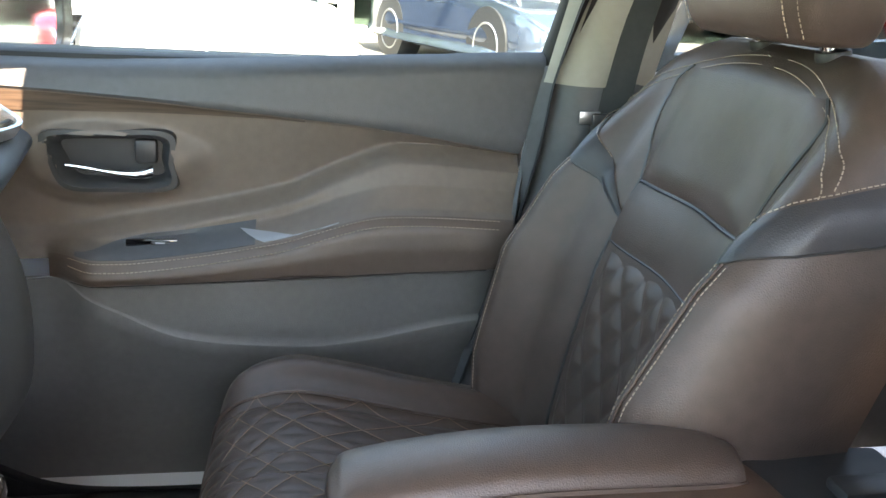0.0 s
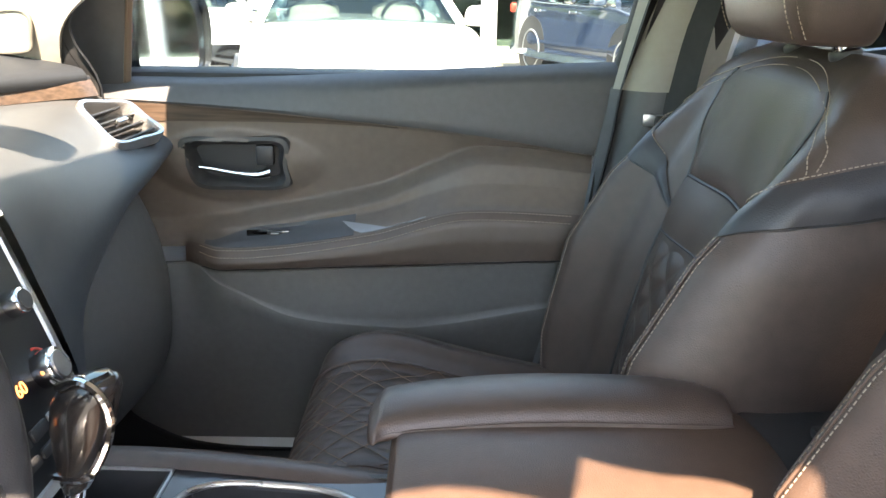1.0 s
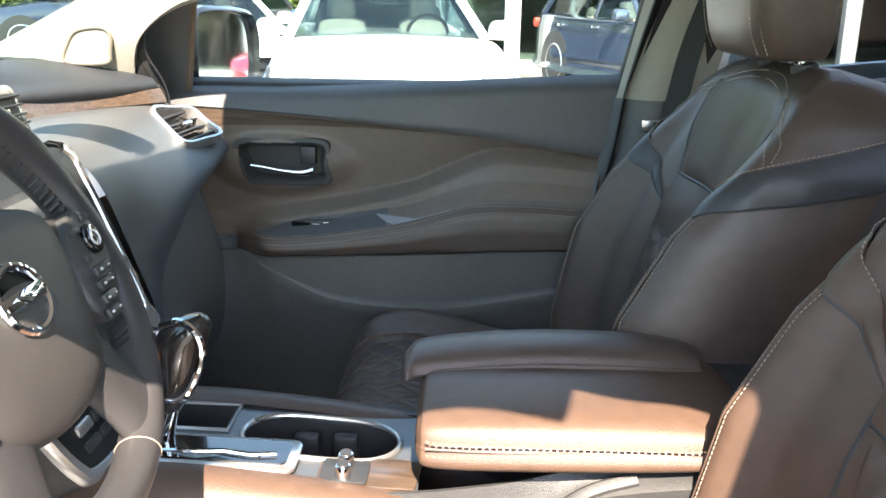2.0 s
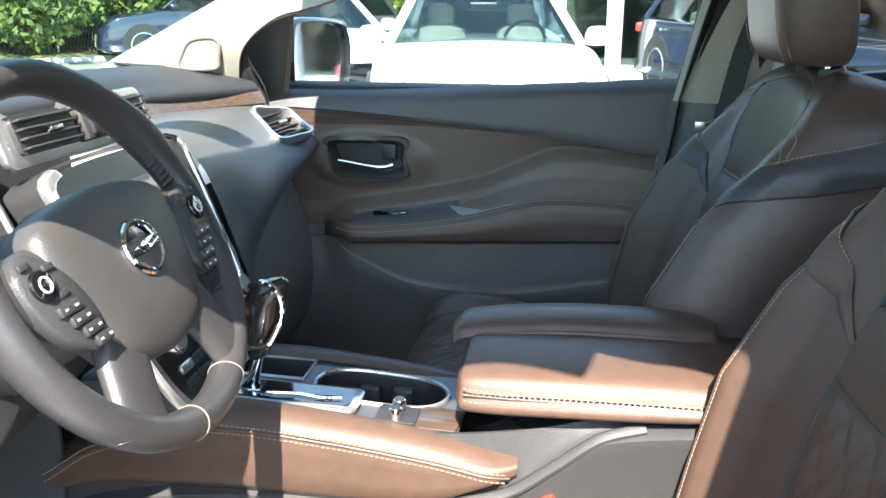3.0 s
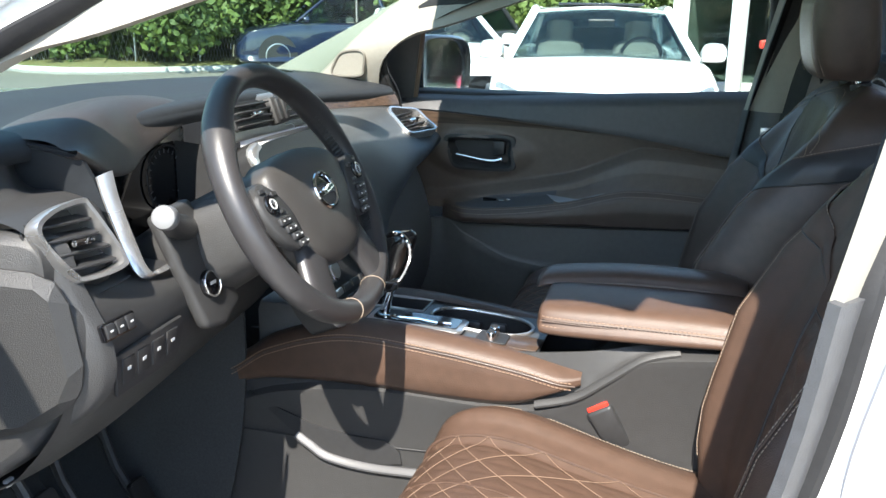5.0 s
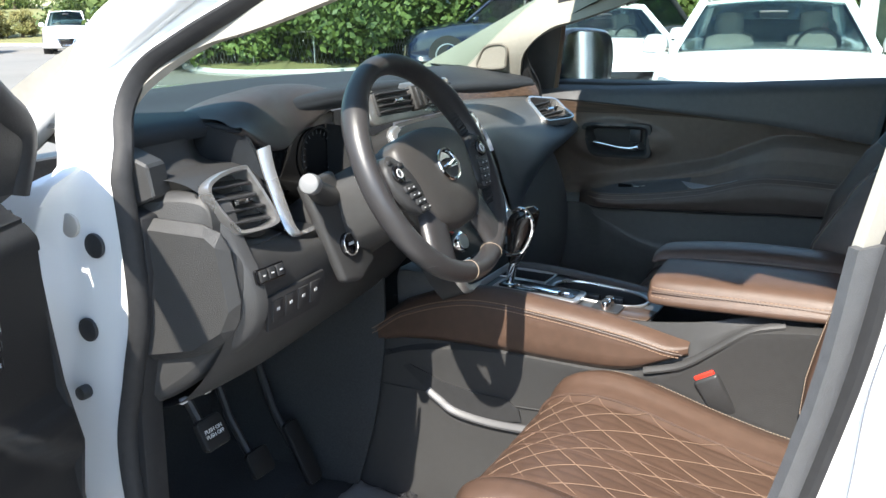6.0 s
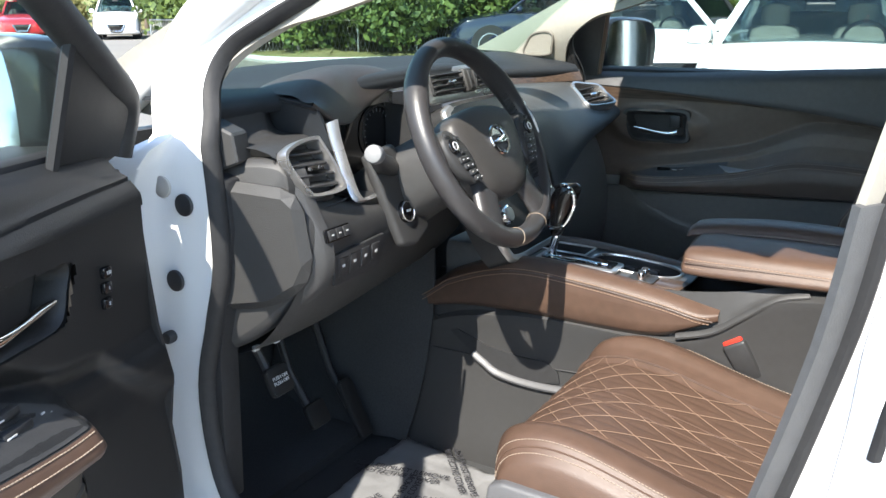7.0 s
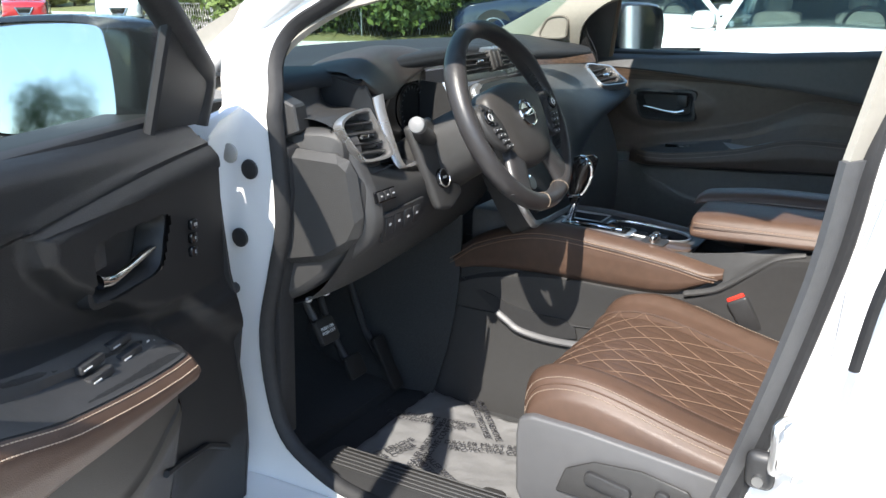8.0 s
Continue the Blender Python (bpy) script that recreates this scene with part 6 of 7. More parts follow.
for k in range(2):
    b = box((-0.585 + 0.012 * k, -0.62 + 0.035 * k, 0.862 + 0.004 * k), (0.006, 0.012, 0.009), 0.001)
    part("release_mark", b, WHITE_PRINT, dash)
# switch groups
S = plane_frame((-0.442, -0.592, 1.060), (0.0, 1, 0.0), (-0.25, 0, 1))
sg_ = part("mirror_switch", prism(rounded(0.056, 0.020, 0.003), 2, 0.006, bev=0.001, m=S), GLOSS_BLACK, dash, "black mirror switch row")
for k in range(3):
    part("switch_key", box((-0.017 + 0.017 * k, 0, 0.007), (0.014, 0.015, 0.004), 0.001, m=S), DARK_PLASTIC, sg_)
    part("mark", box((-0.017 + 0.017 * k, 0, 0.0094), (0.005, 0.002, 0.0006), m=S), WHITE_PRINT, sg_)
S = plane_frame((-0.446, -0.535, 1.005), (0.0, 1, 0.0), (0.10, 0, 1))
sp_ = part("switch_bank", prism([(-0.066, 0.024), (0.062, 0.030), (0.066, 0.010), (0.052, -0.022), (-0.062, -0.026)], 2, 0.006, bev=0.002, m=S), DARK_PLASTIC, dash, "black lower switch bank")
for k in range(4):
    part("switch_key", box((-0.045 + 0.028 * k, 0.002 + 0.001 * k, 0.0062), (0.022, 0.030, 0.003), 0.001, m=S), DARK_PLASTIC, sp_)
    part("mark", box((-0.045 + 0.028 * k, 0.004 + 0.001 * k, 0.0082), (0.006, 0.004, 0.0006), m=S), WHITE_PRINT, sp_)
# instrument hood and cluster
rows = []
for y, top, lip in ((-0.520, 1.248, 1.243), (-0.497, 1.260, 1.230), (-0.460, 1.270, 1.211), (-0.410, 1.277, 1.204), (-0.345, 1.281, 1.214), (-0.25, 1.276, 1.238), (-0.19, 1.262, 1.244), (-0.160, 1.248, 1.240)):
    rows.append([(-0.72, y, 1.215), (-0.685, y, top - 0.024), (-0.645, y, top - 0.005), (-0.61, y, top - 0.002), (-0.580, y, top * 0.65 + lip * 0.35), (-0.563, y, lip + 0.004), (-0.570, y, lip - 0.004), (-0.60, y, lip), (-0.65, y, lip + 0.006)])
rows = [[(x + (0.034 * smooth(1, 0, (y + 0.47) / 0.16) if j > 2 else 0), y, z - (0.010 * smooth(1, 0, (y + 0.47) / 0.16) if j > 3 else 0)) for j, (x, y, z) in enumerate(r)] for r in rows]
part("instrument_hood", net(rows, 40, 40), material("hood_vinyl", (0.040, 0.034, 0.032), 0.42, var=0.12, scale=70, bump=0.35, bump_scale=520, voronoi=True), dash, "dark brown stitched instrument hood", sharp=80)
part("stitching", dashes(curve_pts([(-0.66, -0.26, 1.2615), (-0.62, -0.22, 1.256), (-0.585, -0.19, 1.247)], 20), 0.0009, 0.004, 0.002), THREAD, dash)
rows = [[(-0.72, -0.517, 1.226), (-0.64, -0.520, 1.240), (-0.575, -0.520, 1.239), (-0.532, -0.514, 1.230)], [(-0.72, -0.508, 1.20), (-0.64, -0.510, 1.205), (-0.575, -0.508, 1.205), (-0.526, -0.501, 1.200)], [(-0.72, -0.494, 1.165), (-0.64, -0.494, 1.172), (-0.575, -0.494, 1.172), (-0.518, -0.492, 1.160)]]
part("hood_cheek", thick(net(rows, 20, 12), 0.005), DASH_TOP, dash, "blue-black side of the instrument hood", sharp=80)
cl = thing("instrument_cluster", "dark instrument cluster with round gauges in a silver frame", "instrument cluster", at=(-0.6, -0.335, 1.1))
part("cluster_face", box((-0.612, -0.335, 1.15), (0.012, 0.30, 0.15), 0.004), GLOSS_BLACK, cl, "black cluster face")
for yc in (-0.425, -0.245):
    g = part("gauge_ring", tube([(-0.601, yc + 0.048 * math.cos(a), 1.155 + 0.048 * math.sin(a)) for a in np.linspace(0, 2 * math.pi, 40, endpoint=False)], 0.0016, 6, True), GREY_PLASTIC, cl, "dark gauge ring")
    for k in range(17):
        a = radians(-40 + 260 * k / 16)
        part("gauge_mark", tube([(-0.6035, yc + 0.037 * math.cos(a), 1.155 + 0.037 * math.sin(a)), (-0.6035, yc + 0.043 * math.cos(a), 1.155 + 0.043 * math.sin(a))], 0.0008, 4), DIM_PRINT, g)
for sg in (-1, 1):
    y0 = -0.335 + sg * 0.135
    line = [(-0.519, -0.490, 1.206), (-0.515, -0.491, 1.190), (-0.508, -0.492, 1.168), (-0.486, -0.495, 1.116), (-0.474, -0.494, 1.092), (-0.468, -0.480, 1.083), (-0.468, -0.437, 1.085)]
    pts = curve_pts(line if sg < 0 else [(-0.553, y0 - sg * 0.002, 1.202), (-0.536, y0 - sg * 0.002, 1.172), (-0.513, y0 - sg * 0.003, 1.125), (-0.500, y0 - sg * 0.005, 1.096), (-0.493, y0 - sg * 0.018, 1.083), (-0.490, y0 - sg * 0.07, 1.080)], 40)
    bm = bmesh.new()
    grid(bm, [[Vector(tuple(p)) + Vector((w * 0.6, sg * (0.004 * c - 0.9 * w), 0.35 * w)) for w, c in ((-0.010 * q, 0), (-0.005 * q, 1), (0.005 * q, 1), (0.010 * q, 0))] for p, q in zip(pts, np.linspace(0.95, 0.60, len(pts)))])
    part("silver_strip", thick(bm, 0.006), SILVER, cl, "satin silver cluster strip")
    rows = [[Vector(tuple(p)) + Vector((0.0, -sg * 0.01, 0)) for p in pts], [Vector((-0.605, p[1] - sg * 0.012, p[2] + 0.004)) for p in pts]]
    bm = bmesh.new()
    grid(bm, rows)
    part("well_side", bm, DARK_PLASTIC, cl)

# column, stalks, start button
col = thing("steering_column", "grey steering column shroud with start button and stalks", "steering column", at=(-0.5, -0.335, 1.05))
ax = Vector((math.cos(radians(24)), 0, math.sin(radians(24))))
def col_ring(t, w, h, dz=0.0):
    c = Vector((-0.345, -0.335, 1.155)) - ax * t + Vector((0, 0, dz))
    up = Vector((-ax.z, 0, ax.x))
    return [c + Vector((0, a * w, 0)) + up * (b * h) for a, b in ((-1, -0.6), (-1, 0.5), (-0.7, 1), (0, 1.1), (0.7, 1), (1, 0.5), (1, -0.6), (0.6, -1.1), (0, -1.25), (-0.6, -1.1))]
part("shroud", loft([col_ring(0.03, 0.052, 0.045), col_ring(0.06, 0.060, 0.052), col_ring(0.14, 0.074, 0.056, -0.01), col_ring(0.22, 0.080, 0.060, -0.03)], 40, 20), GREY_PLASTIC, col, "grey plastic column shroud", sharp=60)
part("start_bezel", prism([(-0.045, 0.085), (0.03, 0.095), (0.05, 0.03), (0.075, -0.055), (0.03, -0.078), (-0.01, -0.07)], 2, 0.02, bev=0.008, m=plane_frame((-0.462, -0.425, 1.068), (0.05, 1, 0), (-0.28, 0, 1)), seg=3), GREY_PLASTIC, col, "grey panel round the start button")
sb = part("start_button", disc((-0.437, -0.411, 1.056), (0.96, 0.0, 0.27), 0.0185, 0.012, 32, 0.003), GLOSS_BLACK, col, "round black engine start button")
part("button_ring", tube([Vector((-0.431, -0.411, 1.0575)) + Vector((-0.27 * 0.0165 * math.sin(a), 0.0165 * math.cos(a), 0.96 * 0.0165 * math.sin(a))) for a in np.linspace(0, 2 * math.pi, 30, endpoint=False)], 0.0012, 6, True), SILVER, sb)
part("mark", box((-0.4305, -0.411, 1.059), (0.001, 0.012, 0.004)), WHITE_PRINT, sb)
for sg in (-1, 1):
    st = part("stalk", tube([(-0.470, -0.335 + sg * 0.075, 1.125), (-0.455, -0.335 + sg * 0.115, 1.140), (-0.437, -0.335 + sg * 0.155, 1.157)], [0.019, 0.016, 0.012], 14), DARK_PLASTIC, col, "black control stalk")
    part("stalk_end", disc((-0.428, -0.335 + sg * 0.172, 1.164), (0.3, sg * 0.9, 0.25), 0.0145, 0.024, 20, 0.005), material("pale_grey_plastic", (0.16, 0.16, 0.16), 0.5, var=0.05), st, "pale grey stalk end")

# ---- steering wheel ----
wheel = thing("steering_wheel", "grey leather steering wheel with control buttons and round chrome emblem", "steering wheel", at=(-0.335, -0.335, 1.165))
W = plane_frame((-0.335, -0.335, 1.168), (0, 1, 0), (-math.sin(radians(27)), 0, math.cos(radians(27))))
RR = 0.164
def on_rim(a, rad=RR, lift=0.0):
    return W @ Vector((rad * math.cos(a), rad * math.sin(a), lift))
bm = bmesh.new()
rows = []
for i in range(96):
    a = 2 * math.pi * i / 96
    deg = math.degrees(a) % 360
    fat = 0.0155 + 0.0025 * (math.exp(-((deg - 35) / 14) ** 2) + math.exp(-((deg - 145) / 14) ** 2))
    rows.append([W @ Vector(((RR + fat * 1.0 * math.cos(b)) * math.cos(a), (RR + fat * math.cos(b)) * math.sin(a), fat * 1.12 * math.sin(b))) for b in np.linspace(0, 2 * math.pi, 18, endpoint=False)])
grid(bm, rows, close_u=True, close_v=True)
rim = part("rim", bm, WHEEL_LEATHER, wheel, "leather wrapped rim")
for deg in (137, 45, 291, 260):
    a = radians(deg)
    ring = [W @ Vector(((RR + 0.0160 * math.cos(b)) * math.cos(a), (RR + 0.0160 * math.cos(b)) * math.sin(a), 0.0178 * math.sin(b))) for b in np.linspace(0, 2 * math.pi, 20, endpoint=False)]
    part("rim_seam", tube(ring, 0.0005, 5, True), THREAD_LT if deg > 180 else DARK_PLASTIC, rim)
for deg in list(np.arange(9, 40, 2.4)) + list(np.arange(326, 350, 2.4)):
    a = radians(deg)
    part("lacing", tube([W @ Vector(((RR - 0.0160) * math.cos(a + o), (RR - 0.0160) * math.sin(a + o), 0.010 * k)) for o, k in ((-0.010, -0.5), (0.0, 0.1), (0.010, 0.7))], 0.0018, 5), DARK_PLASTIC, rim)


def hub_ring(k, z, drop=0.0):
    o = [(-0.092, 0.030), (-0.075, 0.055), (0, 0.066), (0.075, 0.055), (0.092, 0.030), (0.080, -0.020), (0.056, -0.060), (0, -0.074), (-0.056, -0.060), (-0.080, -0.020)]
    return [W @ Vector((a * k * 1.12, b * k * 1.12 - 0.016, z)) for a, b in o]
hub = part("airbag_cover", loft([hub_ring(1.0, -0.02), hub_ring(1.0, 0.004), hub_ring(0.93, 0.016), hub_ring(0.7, 0.023), hub_ring(0.35, 0.026), hub_ring(0.05, 0.027)], 48, 16), material("hub_vinyl", (0.042, 0.039, 0.037), 0.42, var=0.1, bump=0.35, bump_scale=520, voronoi=True), wheel, "grained airbag cover", sharp=70)
part("horn_mark", box((0.030, -0.018, 0.0262), (0.010, 0.012, 0.0006), m=W), DARK_PLASTIC, hub)
em = part("emblem", tube([W @ Vector((0.026 * math.cos(a), -0.008 + 0.023 * math.sin(a), 0.028)) for a in np.linspace(0, 2 * math.pi, 40, endpoint=False)], 0.0030, 8, True), CHROME, wheel, "round chrome emblem with a plain bar")
part("emblem_bar", box((0, -0.008, 0.0285), (0.056, 0.012, 0.004), 0.001, m=W), CHROME, em)
bm = bmesh.new()
bm.faces.new([bm.verts.new(W @ Vector((0.025 * math.cos(a), -0.008 + 0.022 * math.sin(a), 0.0265))) for a in np.linspace(0, 2 * math.pi, 32, endpoint=False)])
part("emblem_back", bm, GLOSS_BLACK, em)
for sg in (-1, 1):
    rings = [[W @ Vector((sg * x, y + d, z)) for d, z in ((h, -0.006), (h * 0.8, 0.010), (0, 0.014), (-h * 0.8, 0.010), (-h, -0.006), (0, -0.012))] for x, y, h in ((0.070, -0.006, 0.040), (0.11, -0.008, 0.038), (0.145, 0.002, 0.028), (0.170, 0.008, 0.024))]
    part("side_spoke", loft(rings, 24, 16), WHEEL_LEATHER, wheel, "side spoke", sharp=60)
    plate = part("control_pad", loft([[W @ Vector((sg * (0.116 + (0.030 * math.cos(a) + 0.014 * math.sin(a)) * k), -0.016 + 0.044 * k * math.sin(a), z)) for a in np.linspace(0, 2 * math.pi, 10, endpoint=False)] for k, z in ((1.0, 0.008), (1.0, 0.017), (0.9, 0.020))], 28), GREY_PLASTIC, wheel, "grey control pad", sharp=50)
    for bx, by, r, mt in ((0.129, 0.001, 0.0125, GLOSS_BLACK),):
        part("round_button", disc(W @ Vector((sg * bx, by, 0.021)), W.to_3x3() @ Vector((0, 0, 1)), r, 0.006, 24, 0.002), GLOSS_BLACK, plate)
        part("button_ring", tube([W @ Vector((sg * bx + 0.006 * math.cos(a), by + 0.006 * math.sin(a), 0.0245)) for a in np.linspace(0, 2 * math.pi, 16, endpoint=False)], 0.0009, 5, True), WHITE_PRINT, plate)
    for k in range(4):
        bx, by = 0.117 - 0.006 * k, -0.022 - 0.0105 * k
        part("rocker_button", box((sg * bx, by, 0.0215), (0.026 - 0.002 * k, 0.0088, 0.006), 0.002, m=W), DARK_PLASTIC, plate)
        part("mark", box((sg * (bx - 0.006), by, 0.0250), (0.0035, 0.0018, 0.0006), m=W), WHITE_PRINT, plate)
        part("mark", box((sg * (bx + 0.007), by, 0.0250), (0.003, 0.0016, 0.0006), m=W), WHITE_PRINT, plate)
    for bx, by in ((0.136, 0.019), (0.113, 0.012), (0.112, -0.010)):
        part("small_button", box((sg * bx, by, 0.0205), (0.012, 0.006, 0.004), 0.0015, m=W), DARK_PLASTIC, plate)
    rings = [[W @ Vector((sg * x + sg * d * 0.92, y + d * 0.38, z)) for d, z in ((h, -0.004), (h * 0.8, 0.010), (0, 0.013), (-h * 0.8, 0.010), (-h, -0.004), (0, -0.010))] for x, y, h in ((0.052, -0.050, 0.030), (0.068, -0.085, 0.028), (0.080, -0.115, 0.028), (0.092, -0.143, 0.034))]
    part("lower_spoke", loft(rings, 24, 16), WHEEL_LEATHER, wheel, "lower spoke in grey leather", sharp=60)
part("wheel_boss", disc(W @ Vector((0, 0, -0.03)), W.to_3x3() @ Vector((0, 0, 1)), 0.06, 0.05, 32, 0.006), DARK_PLASTIC, wheel)

# ---- footwell ----
mat = thing("floor_cover", "crumpled grey paper floor cover printed with dark words", "floor mat", at=(-0.4, -0.36, 0.46))
rows = []
bm = bmesh.new()
for i in range(41):
    x = -0.63 + 0.47 * i / 40
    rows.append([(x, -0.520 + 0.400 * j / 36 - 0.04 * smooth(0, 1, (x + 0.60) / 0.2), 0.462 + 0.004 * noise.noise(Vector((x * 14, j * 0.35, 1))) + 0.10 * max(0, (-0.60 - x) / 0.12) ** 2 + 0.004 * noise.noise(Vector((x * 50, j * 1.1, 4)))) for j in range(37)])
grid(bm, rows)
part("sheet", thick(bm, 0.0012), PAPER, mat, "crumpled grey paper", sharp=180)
TEXT = ("DEALER MUST REMOVE\nPROTECTIVE COVER", "DEALER MUST REMOVE\nPROTECTIVE COVER")
for k, (x, y, turn) in enumerate(((-0.46, -0.19, -50), (-0.38, -0.30, 20), (-0.50, -0.35, 100), (-0.41, -0.45, -30), (-0.56, -0.26, 10), (-0.33, -0.20, -60), (-0.57, -0.45, 70))):
    lettering("print", TEXT[0], 0.020, Matrix.Translation((x, y, 0.4705)) @ Matrix.Rotation(radians(turn), 4, 'Z'), PRINT, mat)
# Near-black colour carries the footwell's shade on the pedals.
PEDAL = material("shaded_pedal_rubber", (0.008, 0.008, 0.008), 0.7, var=0.2)
for y, w, nm, lab in ((-0.345, 0.07, "brake_pedal", "black rubber brake pedal"), (-0.22, 0.05, "accelerator_pedal", "black rubber accelerator pedal"), (-0.545, 0.065, "parking_brake_pedal", "black parking brake pedal with white print")):
    p = thing(nm, lab + " in the dark footwell", "pedal", "pedals", at=(-0.68, y, 0.62))
    zc = 0.60 if nm == "brake_pedal" else (0.56 if "acc" in nm else 0.77)
    xc = -0.70 if "park" not in nm else -0.615
    mm = plane_frame((xc, y, zc), (0, 1, 0), (-0.45, 0, 0.9))
    part("pad", prism(rounded(w * 0.8, 0.050 if "acc" not in nm else 0.13, 0.008), 2, 0.012, bev=0.003, m=mm), PEDAL, p)
    part("arm", tube([(xc - 0.01, y, zc), (xc - 0.06, y, zc + 0.08), (xc - 0.10, y, zc + 0.2)], 0.008, 8), DARK_PLASTIC, p)
    if "park" in nm:
        lettering("letters", "PUSH ON\nPUSH OFF", 0.0085, mm @ Matrix.Translation((0, 0, 0.0125)), WHITE_PRINT, p)


# ---- outside: ground, road edge, greenery ----
G = 0.10
ASPHALT = material("sun_bleached_asphalt", (0.175, 0.165, 0.145), 0.9, var=0.15, scale=40, bump=0.5, bump_scale=120, stain=0.4, bump_dist=0.004)
DRY_GRASS = material("dry_grass", (0.30, 0.25, 0.12), 0.95, var=0.3, scale=3, bump=0.8, bump_scale=30, stain=0.15, second=(0.16, 0.19, 0.06), bump_dist=0.05)
LEAF = material("green_leaves", (0.055, 0.105, 0.022), 0.6, var=0.45, scale=1.2, stain=0.3, second=(0.14, 0.20, 0.045))
LEAF_DRY = material("yellow_weeds", (0.30, 0.24, 0.09), 0.8, var=0.3, scale=1.5, stain=0.3, second=(0.20, 0.22, 0.07))
BARK = material("bark", (0.10, 0.08, 0.06), 0.9, var=0.3, scale=20, bump=0.8, bump_scale=40, bump_dist=0.01)
CONCRETE = material("pale_concrete", (0.42, 0.41, 0.39), 0.85, var=0.1, scale=20, bump=0.3, bump_scale=80)


def sheet(name, x0, x1, y0, y1, z, mat, label, cat):
    bm = bmesh.new()
    grid(bm, [[(x0 + (x1 - x0) * i / 12, y0 + (y1 - y0) * j / 12, z) for j in range(13)] for i in range(13)])
    ob = part(name, bm, mat)
    return tagged(ob, label, cat, kind="structure")


sheet("ground", -900, 900, -900, 900, G, ASPHALT, "sun-bleached asphalt car lot reaching the horizon", "ground")
# painted bay lines lie just above the asphalt
for k in range(-3, 5):
    bm = box((0, 0, 0), (0.10, 5.2, 0.004))
    ob = part("bay_line", bm, material("line_paint", (0.7, 0.7, 0.66), 0.8, var=0.1) if k == -3 else bpy.data.materials["line_paint"])
    ob.matrix_world = Matrix.Translation((-0.2 + 2.85 * k + 0.75, 7.2 - 0.74 * k, G + 0.004)) @ Matrix.Rotation(radians(-14.5), 4, 'Z')
    tagged(ob, "white painted parking bay line on asphalt", "bay line", "bay lines", "structure")
# verge: a dry bank behind a kerb, in front of the far greenery
VERGE = [(-90, 20), (-50, 32), (-36, 31.5), (-28, 28), (-15, 15.2), (-9.5, 19.0), (-3, 25), (10, 30), (40, 38)]
vp = curve_pts(VERGE, 60)
bm = bmesh.new()
rows = []
for i, p in enumerate(vp):
    a, b = vp[max(i - 1, 0)], vp[min(i + 1, len(vp) - 1)]
    n2 = np.array([-(b - a)[1], (b - a)[0]])
    n2 = n2 / np.linalg.norm(n2)
    rows.append([(p[0] + n2[0] * d, p[1] + n2[1] * d, G + z + 0.15 * noise.noise(Vector((i * 0.4, d, 0)))) for d, z in ((0, -0.3), (0.01, 0.14), (2, 0.25), (8, 0.7), (16, 2.2), (60, 3.5))])
grid(bm, rows)
tagged(part("verge", bm, DRY_GRASS), "dry yellow-green grass bank beyond the lot", "grass bank", kind="structure")
tagged(part("kerb", tube([(p[0], p[1], G + 0.03) for p in vp], 0.13, 6), CONCRETE), "pale concrete kerb along the grass bank", "kerb", kind="structure")


def leaf_cloud(rng, blobs, count, size, bm=None):
    """Small leaves scattered through a heap of uneven blobs."""
    bm = bm or bmesh.new()
    for k in range(count):
        c, r = blobs[rng.integers(len(blobs))]
        v = rng.normal(size=3)
        v /= np.linalg.norm(v)
        p = np.array(c) + v * np.array(r) * rng.uniform(0.55, 1.08)
        q = rng.normal(size=3)
        q /= np.linalg.norm(q)
        w = np.cross(q, rng.normal(size=3))
        w /= np.linalg.norm(w)
        s = size * rng.uniform(0.6, 1.4)
        vs = [bm.verts.new(tuple(p + s * (a * q + 0.55 * b * w))) for a, b in ((-1, 0), (0, -1), (1, 0), (0, 1))]
        bm.faces.new(vs)
    return bm


def make_tree(name, seed, h, spread, leaves, size, mat, label, cat):
    rng = np.random.default_rng(seed)
    t = thing(name, label, cat, "trees beyond the lot")
    blobs = []
    bm = tube([(0, 0, -0.3), (0.1, 0.05, h * 0.3), (0.0, 0.1, h * 0.6)], [0.16, 0.12, 0.07], 8)
    for k in range(9):
        a = rng.uniform(0, 2 * math.pi)
        z0 = h * rng.uniform(0.12, 0.55)
        e = (spread * rng.uniform(0.4, 0.85) * math.cos(a), spread * rng.uniform(0.4, 0.85) * math.sin(a), z0 + h * rng.uniform(0.1, 0.35))
        tube([(0, 0, z0), (e[0] * 0.5, e[1] * 0.5, (z0 + e[2]) / 2 + 0.2), e], [0.06, 0.045, 0.02], 6, bm=bm)
        blobs.append((e, (spread * rng.uniform(0.3, 0.5), spread * rng.uniform(0.3, 0.5), h * rng.uniform(0.12, 0.2))))
    for k in range(10):
        a = rng.uniform(0, 2 * math.pi)
        q = rng.uniform(0.0, 0.8)
        blobs.append(((spread * q * math.cos(a), spread * q * math.sin(a), h * rng.uniform(0.2, 0.9)), (spread * rng.uniform(0.25, 0.45),) * 2 + (h * rng.uniform(0.1, 0.18),)))
    for k in range(9):
        a = rng.uniform(0, 2 * math.pi)
        q = rng.uniform(0.3, 1.0)
        blobs.append(((spread * q * math.cos(a), spread * q * math.sin(a), h * rng.uniform(0.04, 0.22)), (spread * rng.uniform(0.25, 0.42),) * 2 + (h * rng.uniform(0.08, 0.15),)))
    part("trunk", bm, BARK, t)
    part("crown", leaf_cloud(rng, blobs, leaves, size, None), mat, t, smooth=False)
    return t


